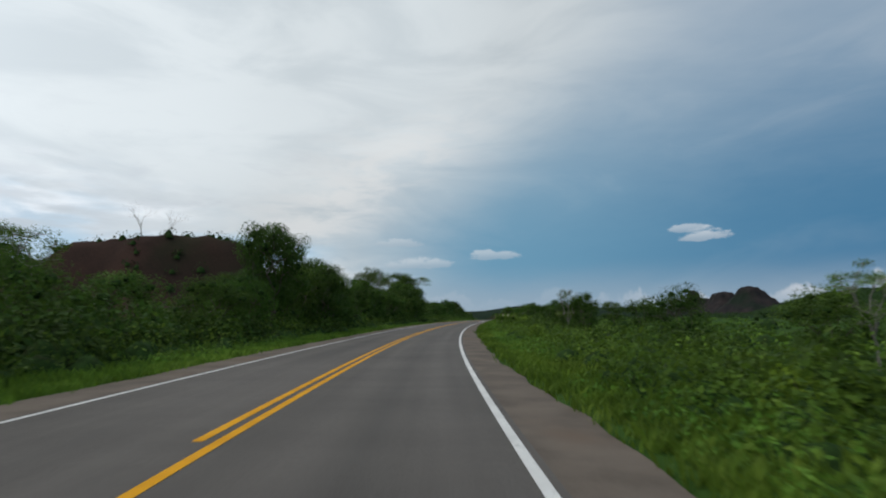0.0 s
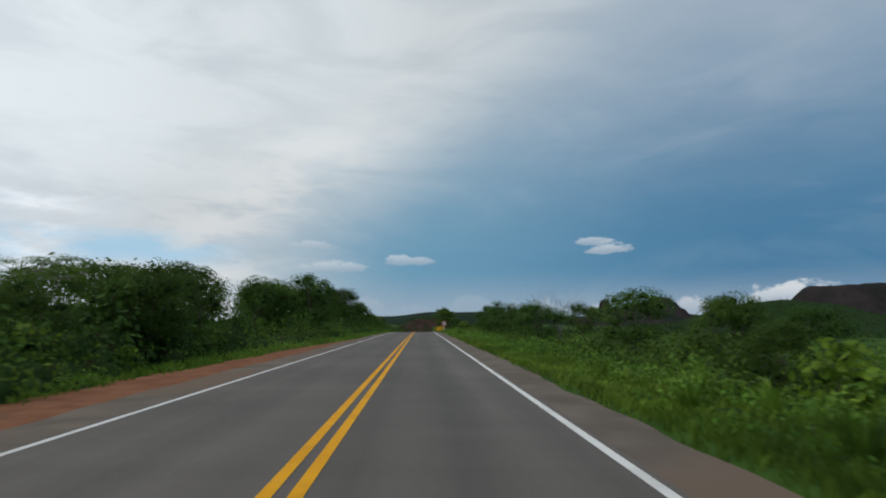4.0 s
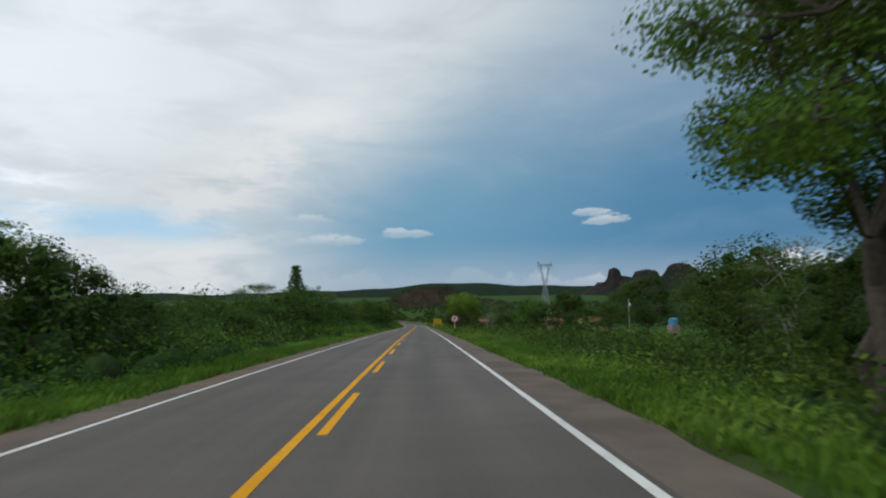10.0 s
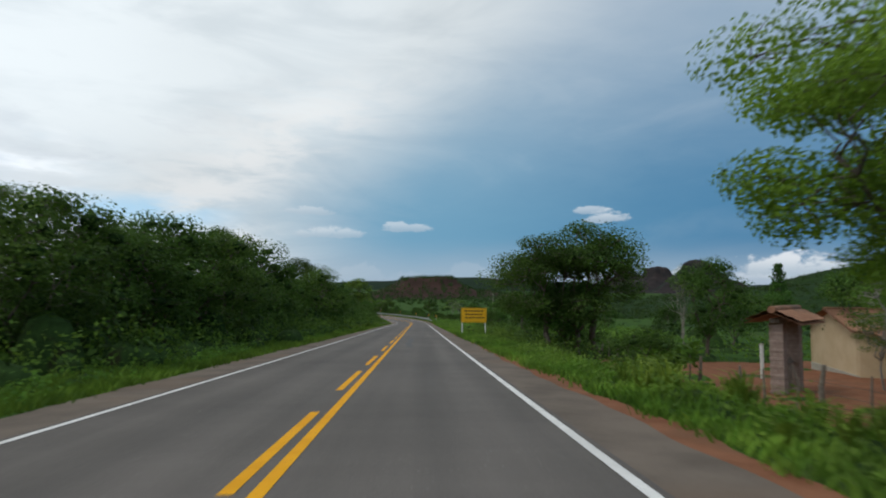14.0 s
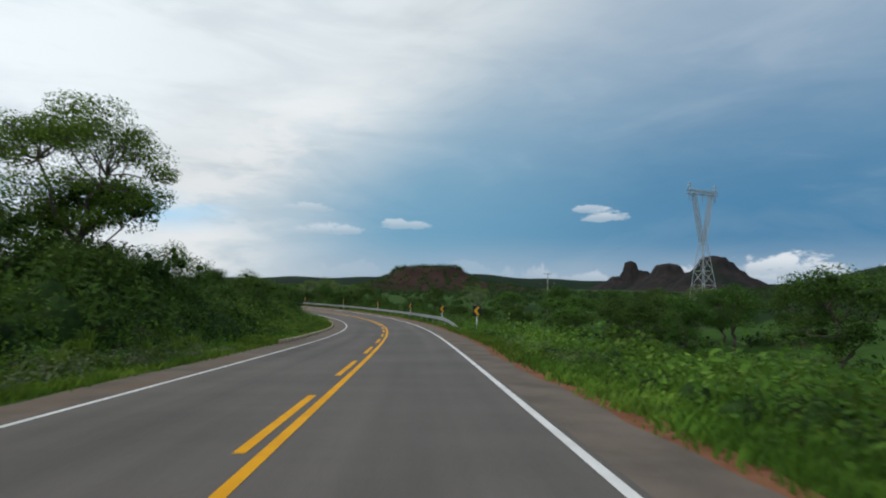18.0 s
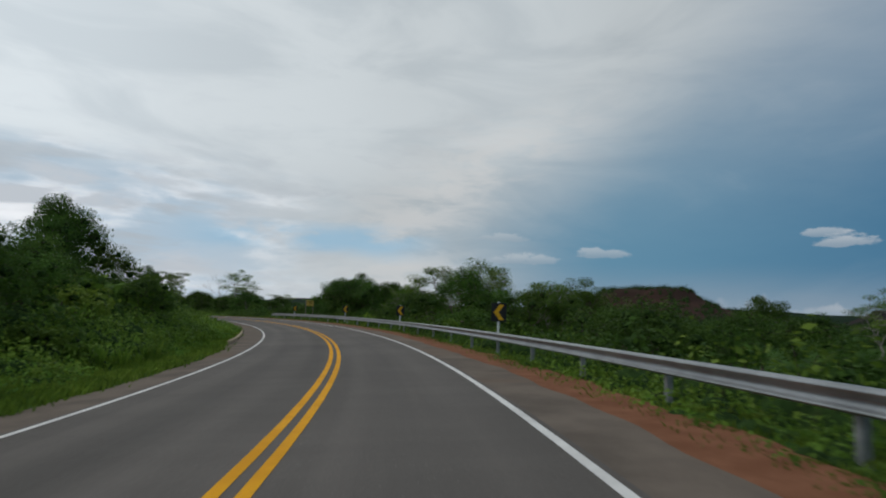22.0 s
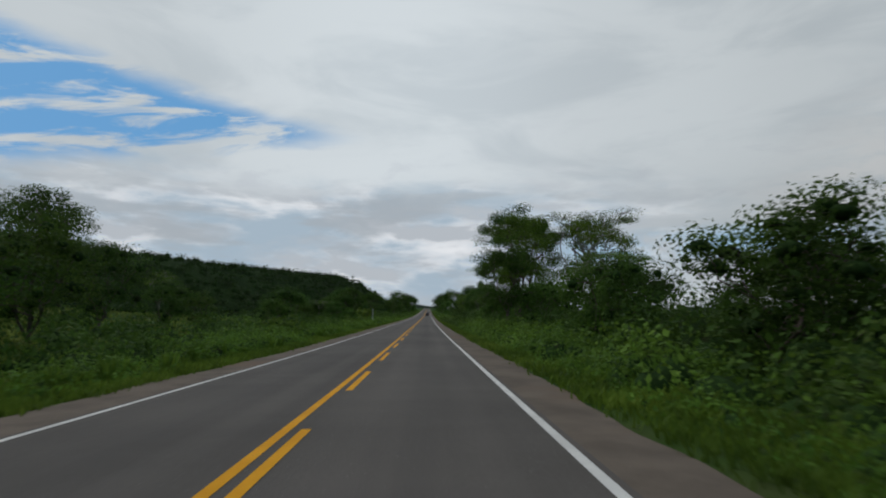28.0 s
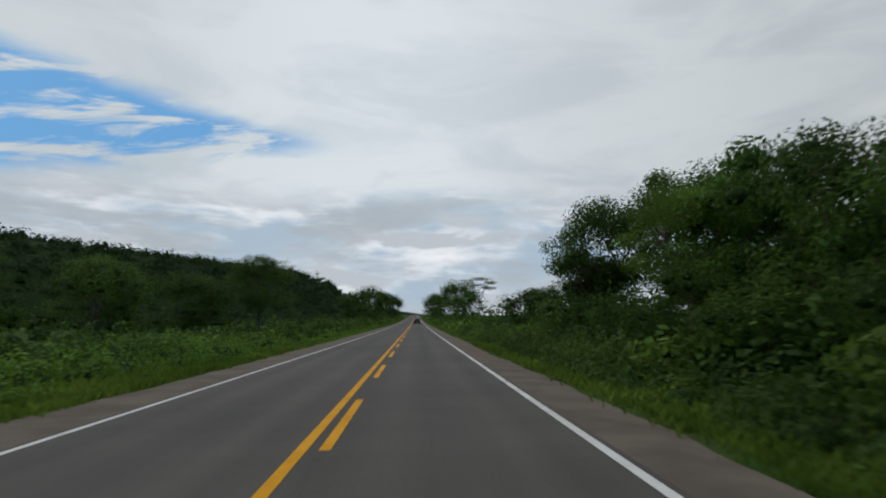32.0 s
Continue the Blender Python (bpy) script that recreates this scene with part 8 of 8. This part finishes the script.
plant("thick", 691.9, 14.3, 6.8, 1.24, 4)
plant("thick", 697.6, 12.6, 6.9, 1.20, 0)
plant("thick", 701.9, 11.1, 4.9, 1.04, 1)
plant("thick", 710.8, 11.4, 4.6, 1.10, 2)
plant("thick", 717.5, 11.6, 4.4, 0.98, 3)
plant("thick", 726.8, 12.7, 4.3, 0.99, 4)
plant("thick", 731.2, 15.7, 3.9, 1.11, 0)
plant("thick", 740.5, 12.0, 3.5, 1.13, 1)
plant("thick", 743.4, 13.1, 4.0, 1.17, 2)
plant("thick", 753.0, 14.1, 6.5, 1.25, 3)
plant("thick", 760.3, 15.0, 6.1, 1.27, 4)
plant("thick", 767.8, 14.2, 6.0, 1.07, 0)
plant("thick", 772.1, 14.7, 6.0, 1.25, 1)
plant("broad", 780.8, 12.3, 7.0, 1.16, 3)
plant("thick", 786.6, 13.5, 6.2, 1.18, 2)
plant("thick", 796.5, 13.4, 6.7, 1.26, 3)
plant("thick", 799.3, 16.3, 5.8, 1.28, 4)
plant("thick", 808.0, 11.6, 5.9, 1.01, 0)
plant("thick", 812.5, 14.6, 6.0, 1.09, 1)
plant("thick", 819.0, 16.7, 6.1, 1.13, 2)
plant("thick", 827.9, 12.0, 6.0, 1.08, 3)
plant("thick", 836.4, 14.3, 6.1, 1.11, 4)
plant("thick", 842.9, 14.7, 6.5, 0.99, 0)
plant("thick", 847.4, 16.1, 3.6, 1.14, 1)
plant("thick", 859.2, 14.8, 4.4, 1.18, 2)
plant("broad", 862.1, 16.6, 4.4, 1.30, 4)
plant("broad", 868.4, 14.8, 4.2, 0.96, 0)
plant("broad", 876.2, 14.3, 4.9, 1.23, 1)
plant("broad", 887.8, 15.0, 6.9, 1.19, 2)
plant("broad", 894.5, 15.9, 6.2, 0.96, 3)
plant("broad", 898.6, 12.8, 6.6, 1.20, 4)
plant("broad", 903.7, 12.2, 6.6, 0.97, 0)
plant("broad", 910.1, 15.9, 5.7, 1.00, 1)
plant("broad", 917.0, 16.9, 6.8, 1.15, 2)
plant("broad", 928.3, 12.0, 6.4, 1.07, 3)
plant("broad", 931.5, 13.8, 6.2, 1.26, 4)
plant("broad", 941.7, 16.9, 6.5, 1.29, 0)
plant("broad", 944.5, 11.3, 4.9, 1.30, 1)
plant("broad", 957.4, 15.7, 5.7, 1.08, 2)
plant("broad", 552.5, 26.7, 6.9, 1.14, 3)
plant("broad", 566.3, 25.3, 5.8, 0.97, 4)
plant("broad", 572.4, 24.6, 6.2, 1.25, 0)
plant("broad", 580.1, 25.5, 6.4, 1.19, 1)
plant("broad", 586.3, 22.9, 5.6, 1.25, 2)
plant("broad", 594.2, 27.7, 5.8, 1.30, 3)
plant("broad", 603.0, 23.3, 6.6, 1.26, 4)
plant("broad", 609.9, 20.9, 6.1, 1.21, 0)
plant("broad", 616.9, 19.7, 6.5, 1.20, 1)
plant("broad", 624.6, 29.1, 5.7, 1.12, 2)
plant("broad", 633.8, 25.6, 6.3, 1.03, 3)
plant("broad", 646.4, 19.5, 5.9, 1.01, 4)
plant("broad", 650.1, 28.3, 6.7, 1.05, 0)
plant("broad", 662.5, 25.4, 6.9, 1.25, 1)
plant("broad", 667.1, 18.3, 5.9, 1.11, 2)
plant("broad", 675.2, 30.0, 5.6, 1.27, 3)
plant("broad", 685.0, 23.7, 6.2, 1.23, 4)
plant("broad", 690.4, 30.5, 5.8, 1.07, 0)
plant("broad", 699.9, 19.8, 5.8, 1.21, 1)
plant("broad", 707.5, 24.3, 6.2, 1.29, 2)
plant("broad", 713.9, 29.1, 5.5, 1.26, 3)
plant("broad", 725.1, 19.3, 6.1, 1.14, 4)
plant("broad", 730.8, 26.3, 6.1, 1.18, 0)
plant("broad", 741.7, 25.8, 4.1, 1.06, 1)
plant("broad", 751.9, 29.4, 3.8, 0.97, 2)
plant("broad", 753.3, 19.5, 4.7, 1.12, 3)
plant("broad", 766.4, 18.9, 6.9, 1.25, 4)
plant("broad", 769.7, 28.4, 6.0, 1.20, 0)
plant("broad", 782.3, 21.1, 6.8, 1.07, 1)
plant("broad", 787.2, 30.2, 6.7, 1.00, 2)
plant("broad", 793.0, 19.4, 5.8, 1.26, 3)
plant("broad", 803.1, 20.9, 5.8, 1.20, 4)
plant("broad", 808.5, 21.7, 6.6, 1.04, 0)
plant("broad", 820.8, 26.6, 5.5, 1.26, 1)
plant("broad", 829.1, 21.2, 4.2, 1.08, 2)
plant("broad", 839.7, 20.4, 3.9, 1.21, 3)
plant("broad", 843.5, 31.1, 3.7, 1.07, 4)
plant("broad", 854.6, 28.0, 5.6, 1.17, 0)
plant("broad", 862.2, 27.0, 6.7, 0.99, 1)
plant("broad", 866.6, 25.0, 6.4, 1.00, 2)
plant("broad", 874.9, 20.3, 4.6, 1.14, 3)
plant("broad", 880.6, 20.5, 5.9, 1.07, 4)
plant("broad", 890.1, 20.7, 6.4, 1.00, 0)
plant("broad", 897.5, 28.1, 5.5, 1.24, 1)
plant("broad", 904.8, 18.8, 5.6, 1.23, 2)
plant("broad", 913.7, 28.0, 5.6, 1.05, 3)
plant("broad", 923.0, 29.2, 6.5, 1.28, 4)
plant("broad", 931.7, 25.4, 6.4, 1.15, 0)
plant("broad", 937.8, 31.5, 7.0, 1.01, 1)
plant("broad", 949.1, 27.3, 5.5, 1.11, 2)
plant("broad", 958.4, 20.3, 6.4, 1.04, 3)
